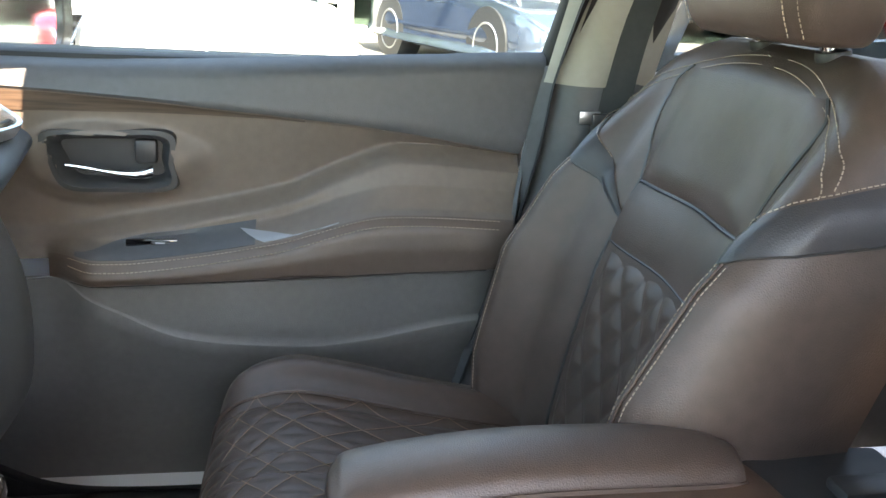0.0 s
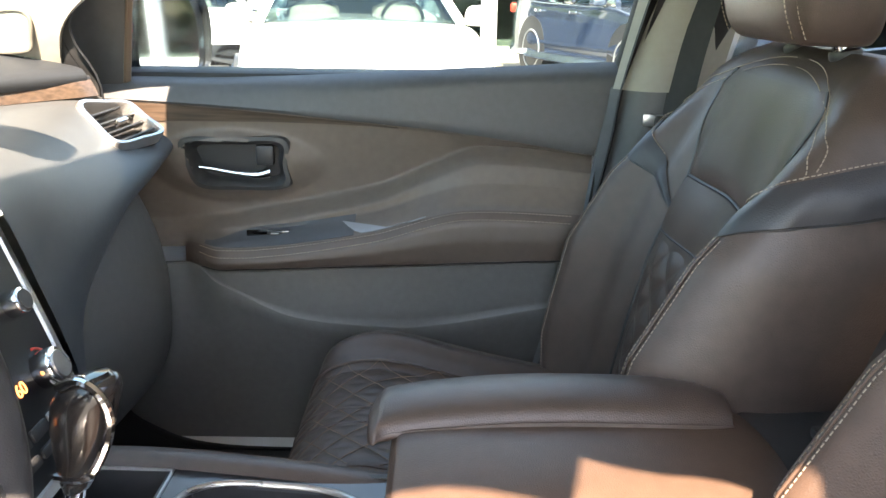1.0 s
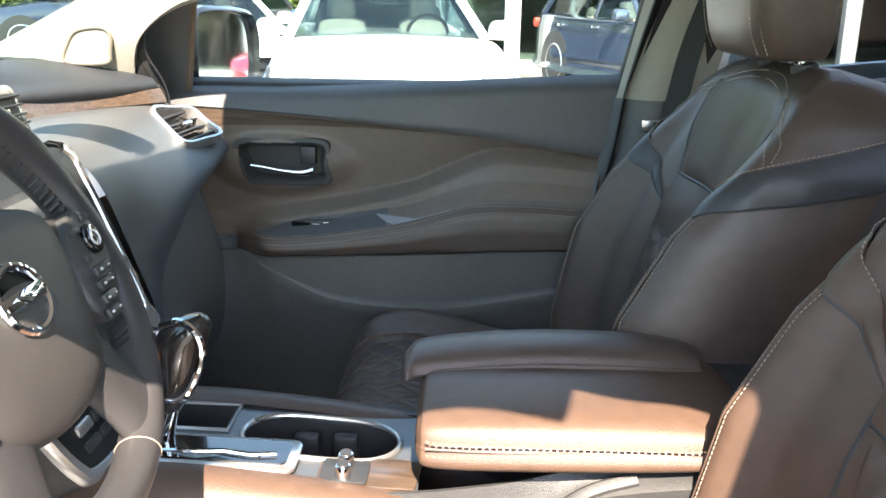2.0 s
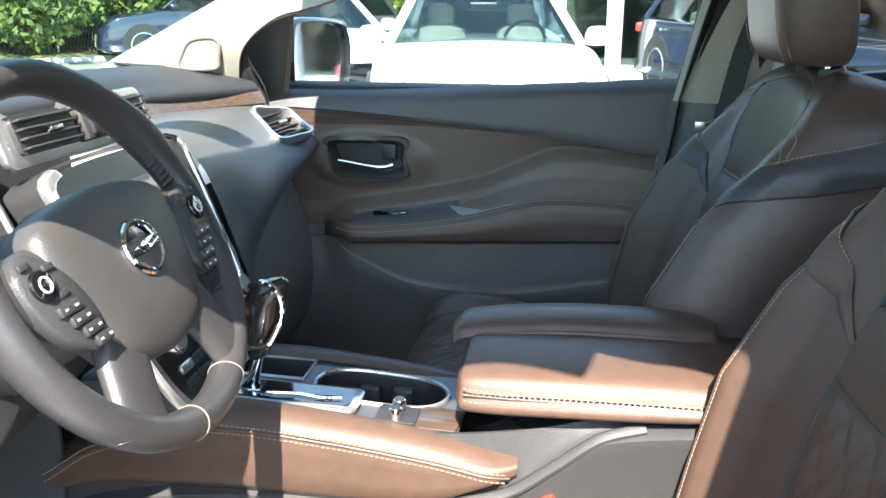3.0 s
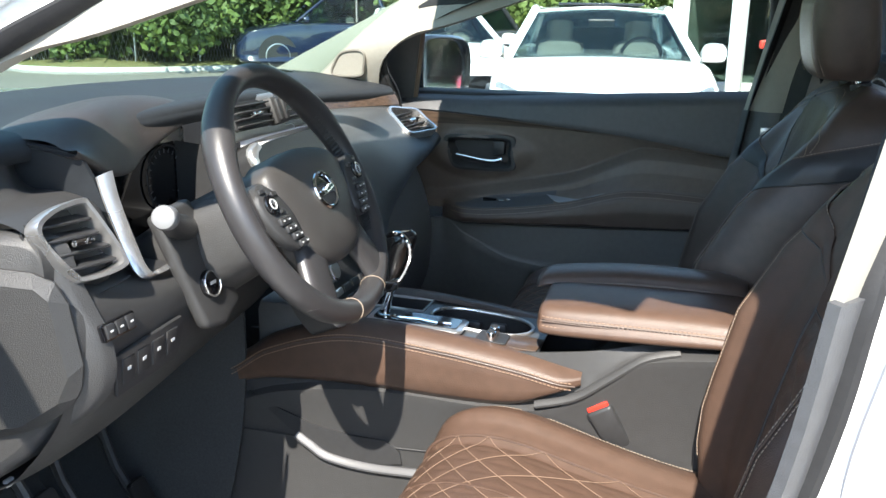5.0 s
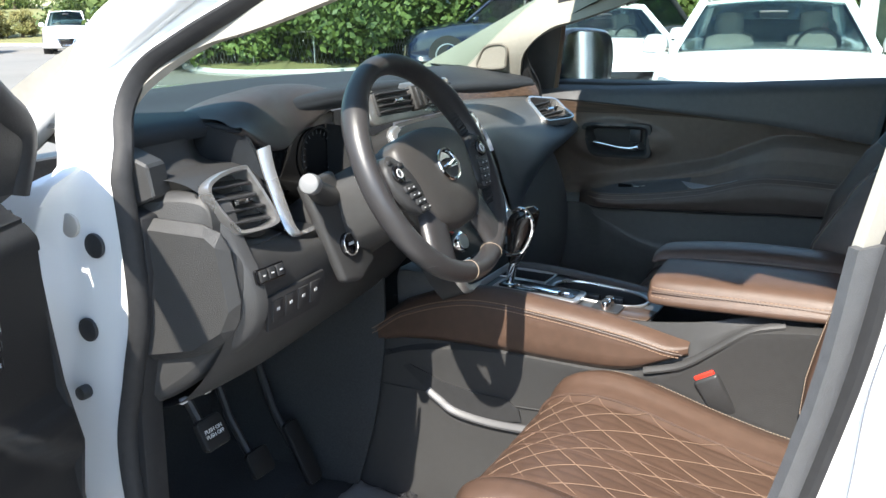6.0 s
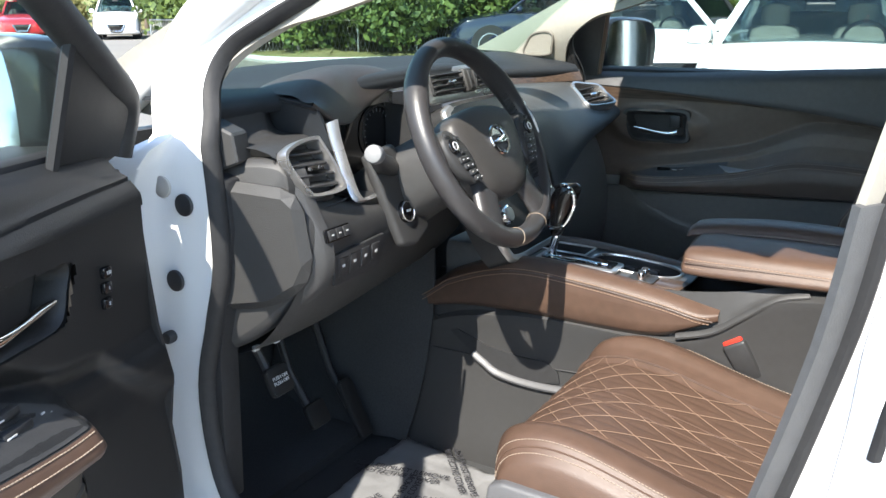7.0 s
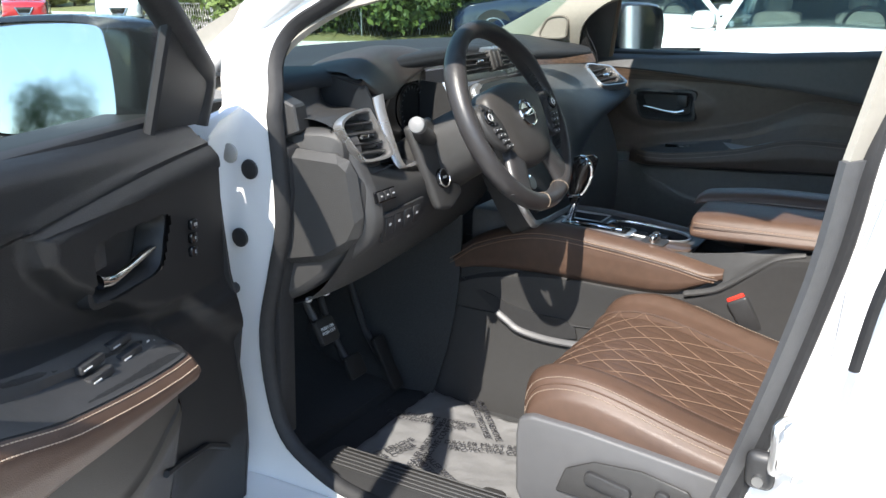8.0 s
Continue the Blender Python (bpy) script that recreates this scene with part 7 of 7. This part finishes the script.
protos = [make_tree("tree", 11, 7.0, 2.9, 13000, 0.095, LEAF, "leafy green tree with an uneven dense crown", "tree"),
          make_tree("tree", 12, 8.5, 3.2, 14000, 0.10, LEAF, "leafy green tree with an uneven dense crown", "tree"),
          make_tree("tree", 13, 5.5, 2.8, 12000, 0.09, LEAF, "broad green bush with an uneven crown", "tree")]
bush = make_tree("bush", 21, 2.2, 1.7, 6000, 0.085, LEAF_DRY, "yellowish weedy bush on the dry bank", "bush")
for o in protos + [bush]:
    o.location = (-36 + 3 * protos.index(o) if o in protos else -50, 30.5, G + 0.6)
rng = np.random.default_rng(5)
def plant(proto, x, y, z, sc):
    o = copy_thing(proto, Matrix.Translation((x, y, z)) @ Matrix.Rotation(rng.uniform(0, 6.28), 4, 'Z'))
    o.scale = (sc * rng.uniform(0.9, 1.15), sc * rng.uniform(0.9, 1.15), sc)


for k in range(44):
    f = (k % 30) / 29
    x = -17.5 + 46 * f + rng.uniform(-0.7, 0.7)
    y = float(np.interp(x, [-20, -15, -9.5, -3, 10, 40], [16.5, 17.2, 21.5, 27.5, 32.5, 40.5])) + rng.uniform(-0.4, 1.5) + (2.5 if k >= 30 else 0)
    plant(protos[k % 3], x, y, G + 0.4, rng.uniform(0.85, 1.25))
for k in range(22):
    x = -62 + 42 * k / 21 + rng.uniform(-1, 1)
    y = float(np.interp(x, [-90, -50, -28, -15], [20, 32, 28, 15.2])) + rng.uniform(3, 11)
    plant(bush, x, y, G + 0.6, rng.uniform(0.5, 1.1))
for k in range(10):
    plant(protos[k % 3], -80 + 6 * k, 56 - 0.9 * k + rng.uniform(-2, 2), G + 2.5, rng.uniform(0.9, 1.4))
# greenery behind the lot, which the driver mirror shows
for k in range(22):
    plant(protos[k % 3], -60 + 7.5 * k, -62 + rng.uniform(-6, 4), G, rng.uniform(0.8, 1.4))

# chain-link fence at the foot of the trees
fence = thing("chain_link_fence", "low wire mesh fence at the foot of the bushes", "fence", at=(-15, 16, G))
FP = curve_pts([(-19, 15.6), (-15, 16.0), (-11.0, 18.6)], 8)
for p in FP:
    part("post", tube([(p[0], p[1], G + 0.1), (p[0], p[1], G + 1.0)], 0.03, 8), STEEL, fence)
part("rail", tube([(p[0], p[1], G + 0.98) for p in FP], 0.02, 6), STEEL, fence)
bm = bmesh.new()
for a, b in zip(FP, FP[1:]):
    for k in range(14):
        q0, q1 = a + (b - a) * k / 14, a + (b - a) * (k + 2.2) / 14
        tube([(q0[0], q0[1], G + 0.15), (q1[0], q1[1], G + 0.98)], 0.010, 3, bm=bm)
        tube([(q1[0], q1[1], G + 0.15), (q0[0], q0[1], G + 0.98)], 0.010, 3, bm=bm)
tagged(part("mesh", bm, STEEL, fence), kind="stuff")

# lot lamp poles
def pole(x, y, h=8.0):
    p = thing("lamp_post", "tall pale grey lamp post standing in the lot", "lamp post", "lamp posts", at=(x, y, G))
    part("foot", disc((x, y, G + 0.35), (0, 0, 1), 0.28, 0.7, 20, 0.03), CONCRETE, p)
    part("shaft", tube([(x, y, G + 0.6), (x, y, G + h)], [0.10, 0.07], 12), material("pale_post_paint", (0.55, 0.55, 0.53), 0.5, var=0.08), p)
    part("head", box((x, y - 0.4, G + h), (0.3, 0.8, 0.12), 0.03), STEEL, p)


pole(-11.0, 20.6)
pole(-5.6, 17.4)


# ---- parked vehicles ----
TYRE = material("tyre_rubber", (0.02, 0.02, 0.02), 0.8, var=0.2, scale=60)
ALLOY = material("alloy_wheel", (0.5, 0.5, 0.5), 0.3, metal=0.9, var=0.1)
LAMP_GLASS = material("headlight_lens", (0.55, 0.6, 0.65), 0.08, metal=0.5, var=0.3, scale=25, coat=1.0)
CAR_GLASS = glass_material("car_glass", (0.75, 0.9, 0.92), through=0.62)
SEAT_GREY = material("grey_cloth_seat", (0.30, 0.28, 0.25), 0.9, var=0.1)


def build_car(name, label, cat, paint, x, y, heading, L=4.88, Wd=1.85, H=1.445, hood=0.98, suv=False, bed=False, grille=GLOSS_BLACK):
    """A parked car; heading is the way its front points, in degrees from +x. Built about its middle on the ground."""
    c = thing(name, label, cat, "parked cars")
    w = Wd / 2
    def bring(px, hw, zb, zt, r=0.10):
        return [(px, -hw * 0.90, zb), (px, -hw, zb + 0.18), (px, -hw, (zb + zt) / 2 + 0.05), (px, -hw * 0.97, zt - r), (px, -hw * 0.86, zt - 0.02), (px, 0, zt + 0.03), (px, hw * 0.86, zt - 0.02), (px, hw * 0.97, zt - r), (px, hw, (zb + zt) / 2 + 0.05), (px, hw, zb + 0.18), (px, hw * 0.90, zb)]
    h = L / 2
    back = 1.05 if not suv else hood + 0.05
    st = [(h, w * 0.62, 0.36, 0.66), (h - 0.06, w * 0.80, 0.26, 0.74), (h - 0.30, w * 0.95, 0.22, hood - 0.20), (h - 0.9, w, 0.22, hood - 0.08), (h - 1.42, w, 0.22, hood), (0.2, w, 0.22, hood + 0.01), (-1.0, w, 0.22, hood + 0.03),
          (-h + 0.9, w, 0.24, back), (-h + 0.35, w * 0.96, 0.26, back), (-h + 0.06, w * 0.85, 0.32, back - 0.10), (-h, w * 0.72, 0.42, back - 0.18)]
    body_ = part("body", loft([bring(*q) for q in st], 56, 60), paint, c, sharp=60)
    gx0, gx1 = h - 1.40, (h - 2.20)
    rx1 = -0.95 if not suv else -h + 0.75
    rb = -h + 0.75 if not suv else -h + 0.25
    if bed:
        rx1, rb = -0.75, -0.95
    rw = w * 0.66
    A = lambda s: (gx0, s * w * 0.86, hood)
    B = lambda s: (gx1, s * rw, H - 0.05)
    C = lambda s: (rx1, s * rw, H - 0.06)
    D = lambda s: (rb, s * w * 0.80, back)
    rows = [[(gx1 + 0.05, -rw, H - 0.06), (gx1 + 0.08, 0, H - 0.02), (gx1 + 0.05, rw, H - 0.06)], [((gx1 + rx1) / 2, -rw * 1.02, H - 0.03), ((gx1 + rx1) / 2, 0, H), ((gx1 + rx1) / 2, rw * 1.02, H - 0.03)], [(rx1, -rw, H - 0.07), (rx1 - 0.03, 0, H - 0.03), (rx1, rw, H - 0.07)]]
    part("roof", thick(net(rows, 16, 16), 0.03), paint, c)
    if not bed:
        part("sunroof", box(((gx1 + rx1) / 2 + 0.25, 0, H + 0.002), (0.6, 0.8, 0.02), 0.006), GLOSS_BLACK, c)
    def pane(nm, rows_):
        g = part(nm, thick(net(rows_, 10, 10), 0.006), CAR_GLASS, c, "tinted car glass")
        g.visible_shadow = False
    pane("windshield", [[A(-1), B(-1)], [(gx0 + 0.10, 0, hood + 0.02), (gx1 + 0.07, 0, H - 0.03)], [A(1), B(1)]])
    pane("rear_window", [[D(-1), C(-1)], [(rb - 0.05, 0, back + 0.02), (rx1 - 0.03, 0, H - 0.03)], [D(1), C(1)]])
    for s in (-1, 1):
        pane("side_window", [[A(s), B(s)], [(0.0, s * w * 0.93, hood + 0.01), (0.0, s * rw * 1.02, H - 0.06)], [D(s), C(s)]])
        part("pillar", tube([A(s), B(s)], 0.04, 8), paint, c)
        part("pillar", tube([D(s), C(s)], 0.06, 8), paint, c)
        part("pillar", tube([(-0.15, s * w * 0.93, hood), (-0.2, s * rw * 1.02, H - 0.06)], 0.035, 8), GLOSS_BLACK, c)
        part("roof_rail", tube(curve_pts([B(s), ((gx1 + rx1) / 2, s * rw * 1.03, H - 0.03), C(s)], 12), 0.035, 8), paint, c)
        mr = part("mirror", loft([[(gx0 - 0.22 + dx, s * (w * 0.93 + 0.11) + a * ww, hood + 0.055 + b * hh) for a, b in ((-1, -0.7), (-0.7, 0.9), (0.6, 1), (1, 0.2), (0.8, -0.9), (-0.6, -1))] for dx, ww, hh in ((0.09, 0.04, 0.03), (0.07, 0.095, 0.065), (0.0, 0.115, 0.078), (-0.04, 0.10, 0.07))], 24), paint, c, "painted door mirror")
        part("mirror_arm", tube([(gx0 - 0.2, s * w * 0.86, hood - 0.01), (gx0 - 0.2, s * (w * 0.93 + 0.06), hood + 0.02)], 0.022, 8), DARK_PLASTIC, mr)
        poly = [(0.0, -0.02), (0.30, 0.07), (0.34, 0.02), (0.10, -0.09)]
        part("headlight", loft([[(h - 0.10 - a * 1.0, s * (w * 0.60 + a * 0.75) + 0, 0.66 + b + o) for a, b in poly] for o in (0.0, 0.10)], 20), LAMP_GLASS, c, "clear headlight")
        part("tail_light", box((-h + 0.08, s * w * 0.74, back - 0.16), (0.10, 0.34, 0.14), 0.03), RED, c)
        part("fog_light", disc((h - 0.06, s * w * 0.66, 0.42), (1, 0, 0), 0.06, 0.04, 16, 0.01), LAMP_GLASS, c)
        for ax_ in (h - 0.92, -h + 1.05):
            r = 0.345 if not suv else 0.39
            wh = part("wheel", tube([(ax_ + (r - 0.06) * math.cos(a), s * (w - 0.11), r + (r - 0.06) * math.sin(a)) for a in np.linspace(0, 2 * math.pi, 32, endpoint=False)], 0.09, 10, True, flat=1.0), TYRE, c, "black tyre on alloy wheel")
            part("arch", disc((ax_, s * (w - 0.16), r + 0.02), (0, 1, 0), r + 0.07, 0.335, 36), DARK_PLASTIC, c)
            for k in range(5):
                a = 2 * math.pi * k / 5
                part("spoke", loft([[(ax_ + q * math.cos(a) - t * math.sin(a), s * (w - 0.005 + dd), r + q * math.sin(a) + t * math.cos(a)) for t, dd in ((-ww, 0), (0, 0.012), (ww, 0), (0, -0.02))] for q, ww in ((0.02, 0.05), (r * 0.45, 0.03), (r * 0.74, 0.045))], 8), ALLOY, wh)
            part("rim", tube([(ax_ + r * 0.72 * math.cos(a), s * (w + 0.0), r + r * 0.72 * math.sin(a)) for a in np.linspace(0, 2 * math.pi, 28, endpoint=False)], 0.018, 6, True), ALLOY, wh)
        st_ = part("front_seat", loft([[(0.05 + dx - 0.25 * (z - 0.6), s * 0.38 + a * ww, z) for dx, a in ((0.09, -0.8), (0.11, 0), (0.09, 0.8), (-0.06, 1), (-0.1, 0), (-0.06, -1))] for z, ww in ((0.5, 0.25), (0.8, 0.26), (1.08, 0.22), (1.12, 0.12), (1.14, 0.13), (1.28, 0.12), (1.30, 0.06))], 20), SEAT_GREY, c, "grey car seat")
    part("dash_inside", box((gx0 - 0.30, 0, hood - 0.08), (0.45, 1.4, 0.16), 0.05), DARK_PLASTIC, c)
    part("wheel_inside", tube([(gx0 - 0.62 + 0.06 * math.sin(a), 0.38 + 0.18 * math.cos(a), hood + 0.0 + 0.17 * math.sin(a)) for a in np.linspace(0, 2 * math.pi, 28, endpoint=False)], 0.016, 6, True), DARK_PLASTIC, c)
    part("cabin_mirror", box((gx1 + 0.28, 0, H - 0.17), (0.04, 0.24, 0.07), 0.015), DARK_PLASTIC, c)
    part("rear_seat", box((-0.85, 0, 0.95), (0.25, 1.25, 0.55), 0.08, 3), SEAT_GREY, c)
    part("grille", prism([(-0.40, 0.12), (0.40, 0.12), (0.22, -0.22), (-0.22, -0.22)], 2, 0.05, bev=0.015, m=plane_frame((h - 0.02, 0, 0.52), (0, 1, 0), (0, 0, 1))), grille, c, "dark front grille")
    part("grille_trim", tube([(h + 0.035, -0.36, 0.64), (h + 0.045, -0.2, 0.36), (h + 0.045, 0.2, 0.36), (h + 0.035, 0.36, 0.64)], 0.022, 8), CHROME, c)
    part("plate", box((h + 0.05, 0, 0.36), (0.02, 0.32, 0.12), 0.005), DARK_PLASTIC, c)
    for s in (-1, 1):
        for px in (0.35, -0.75):
            part("door_handle", box((px - 0.35, s * (w + 0.008), hood - 0.12), (0.20, 0.025, 0.03), 0.008), CHROME if suv else paint, c)
    if bed:
        part("cargo_bed", box((-h + 0.75, 0, back + 0.10), (1.4, Wd * 0.92, 0.22), 0.03), paint, c)
    c.matrix_world = Matrix.Translation((x, y, G)) @ Matrix.Rotation(radians(heading), 4, 'Z')
    return c


fx = math.degrees(math.atan2(-0.968, -0.252))
BLUE = material("dark_blue_paint", (0.03, 0.05, 0.10), 0.2, var=0.1, coat=0.9)
SLATE = material("slate_blue_paint", (0.055, 0.075, 0.11), 0.18, metal=0.5, var=0.1, coat=1.0)
NAVY = material("navy_paint", (0.008, 0.014, 0.04), 0.2, var=0.1, coat=0.9)
REDP = material("red_car_paint", (0.42, 0.02, 0.025), 0.2, var=0.08, coat=0.9)
PLUM = material("plum_paint", (0.10, 0.03, 0.06), 0.2, var=0.08, coat=0.9)
GREYP = material("graphite_paint", (0.08, 0.085, 0.09), 0.25, metal=0.5, var=0.1, coat=0.8)
build_car("white_sedan", "white sedan parked facing the open car", "car", WHITE_PAINT, -0.84, 7.36, -82)
build_car("white_sedan", "white sedan parked in the next bay", "car", WHITE_PAINT, -3.7, 11.0, -62)
build_car("dark_suv", "dark blue sport utility car with grey wheel arches in a bay", "car", SLATE, 2.6, 11.9, -70, L=4.7, Wd=1.88, H=1.72, hood=1.08, suv=True)
build_car("dark_suv", "graphite sport utility car parked in the back row", "car", GREYP, -5.2, 16.0, fx - 6, L=4.6, H=1.68, hood=1.05, suv=True)
build_car("blue_hatchback", "blue car parked in the back row", "car", BLUE, -1.9, 14.5, fx - 2, L=4.3, H=1.48)
build_car("navy_pickup", "navy blue pickup parked at the lot edge", "pickup truck", NAVY, -8.6, 19.4, 215, L=5.4, Wd=1.95, H=1.85, hood=1.18, suv=True, bed=True)
build_car("white_pickup", "white pickup truck parked far off by the dry bank", "pickup truck", WHITE_PAINT, -32.7, 25.9, -42, L=5.3, Wd=1.9, H=1.8, hood=1.15, suv=True, bed=True)
build_car("red_suv", "dark red sport utility car parked far off", "car", REDP, -36.7, 24.0, -38, L=4.6, H=1.68, hood=1.05, suv=True)
build_car("red_suv", "bright red car parked behind the rear window", "car", REDP, 8.9, 9.9, fx, L=4.6, H=1.68, hood=1.05, suv=True)
build_car("dark_suv", "dark sport utility car parked across the lane", "car", GREYP, 7.5, 2.9, 185, L=4.7, Wd=1.88, H=1.7, hood=1.08, suv=True)

# ---- showroom with a glass front ----
shop = thing("showroom_building", "glass-fronted white showroom building with slender white columns", "building", at=(15, 16, G))
B0, BW = Vector((-0.2, 15.3, G)), 46.0
bd = Vector((0.985, -0.17, 0)).normalized()
bn = Vector((bd.y, -bd.x, 0))
SHOPW = material("white_shop_wall", (0.72, 0.72, 0.70), 0.7, var=0.05, scale=8, bump=0.2, bump_scale=60)
SHOPG = glass_material("shop_glass", (0.62, 0.78, 0.74), through=0.55)
def wall_box(nm, a0, a1, depth0, depth1, z0, z1, mat_, lab=""):
    c_ = B0 + bd * ((a0 + a1) / 2) + bn * ((depth0 + depth1) / 2)
    bm_ = box((0, 0, 0), (a1 - a0, abs(depth1 - depth0), z1 - z0), 0.02, 1)
    bmesh.ops.transform(bm_, matrix=Matrix.Translation((c_.x, c_.y, G + (z0 + z1) / 2)) @ Matrix.Rotation(math.atan2(bd.y, bd.x), 4, 'Z'), verts=bm_.verts)
    return part(nm, bm_, mat_, shop, lab)
wall_box("base", 0, BW, -6.0, 0.10, 0.0, 0.25, CONCRETE)
wall_box("back_wall", 0, BW, -8.2, -8.0, 0.0, 5.2, material("dim_shop_wall", (0.25, 0.24, 0.22), 0.8, var=0.1))
wall_box("end_wall", -0.25, 0, -8.0, 0.0, 0.0, 5.2, SHOPW)
wall_box("shop_floor", 0, BW, -8.0, 0.0, 0.05, 0.28, CONCRETE)
wall_box("roof", -0.6, BW + 0.5, -8.4, 1.6, 4.6, 5.6, SHOPW, "white fascia and roof")
wall_box("transom", 0, BW, -0.12, 0.06, 2.55, 2.75, SHOPW)
for k in range(24):
    a = 2.0 * k
    wall_box("mullion", a - 0.05, a + 0.05, -0.10, 0.06, 0.25, 4.6, SHOPW)
    if k < 23:
        wall_box("pane", a + 0.05, a + 1.95, -0.03, -0.01, 0.25, 2.55, SHOPG, "tinted shop window pane").visible_shadow = False
        wall_box("pane", a + 0.05, a + 1.95, -0.03, -0.01, 2.75, 4.6, SHOPG, "tinted shop window pane").visible_shadow = False
for k in range(8):
    a = 1.1 + 5.2 * k
    wall_box("column", a - 0.12, a + 0.12, 1.15, 1.40, 0.0, 4.6, SHOPW, "slender white column")
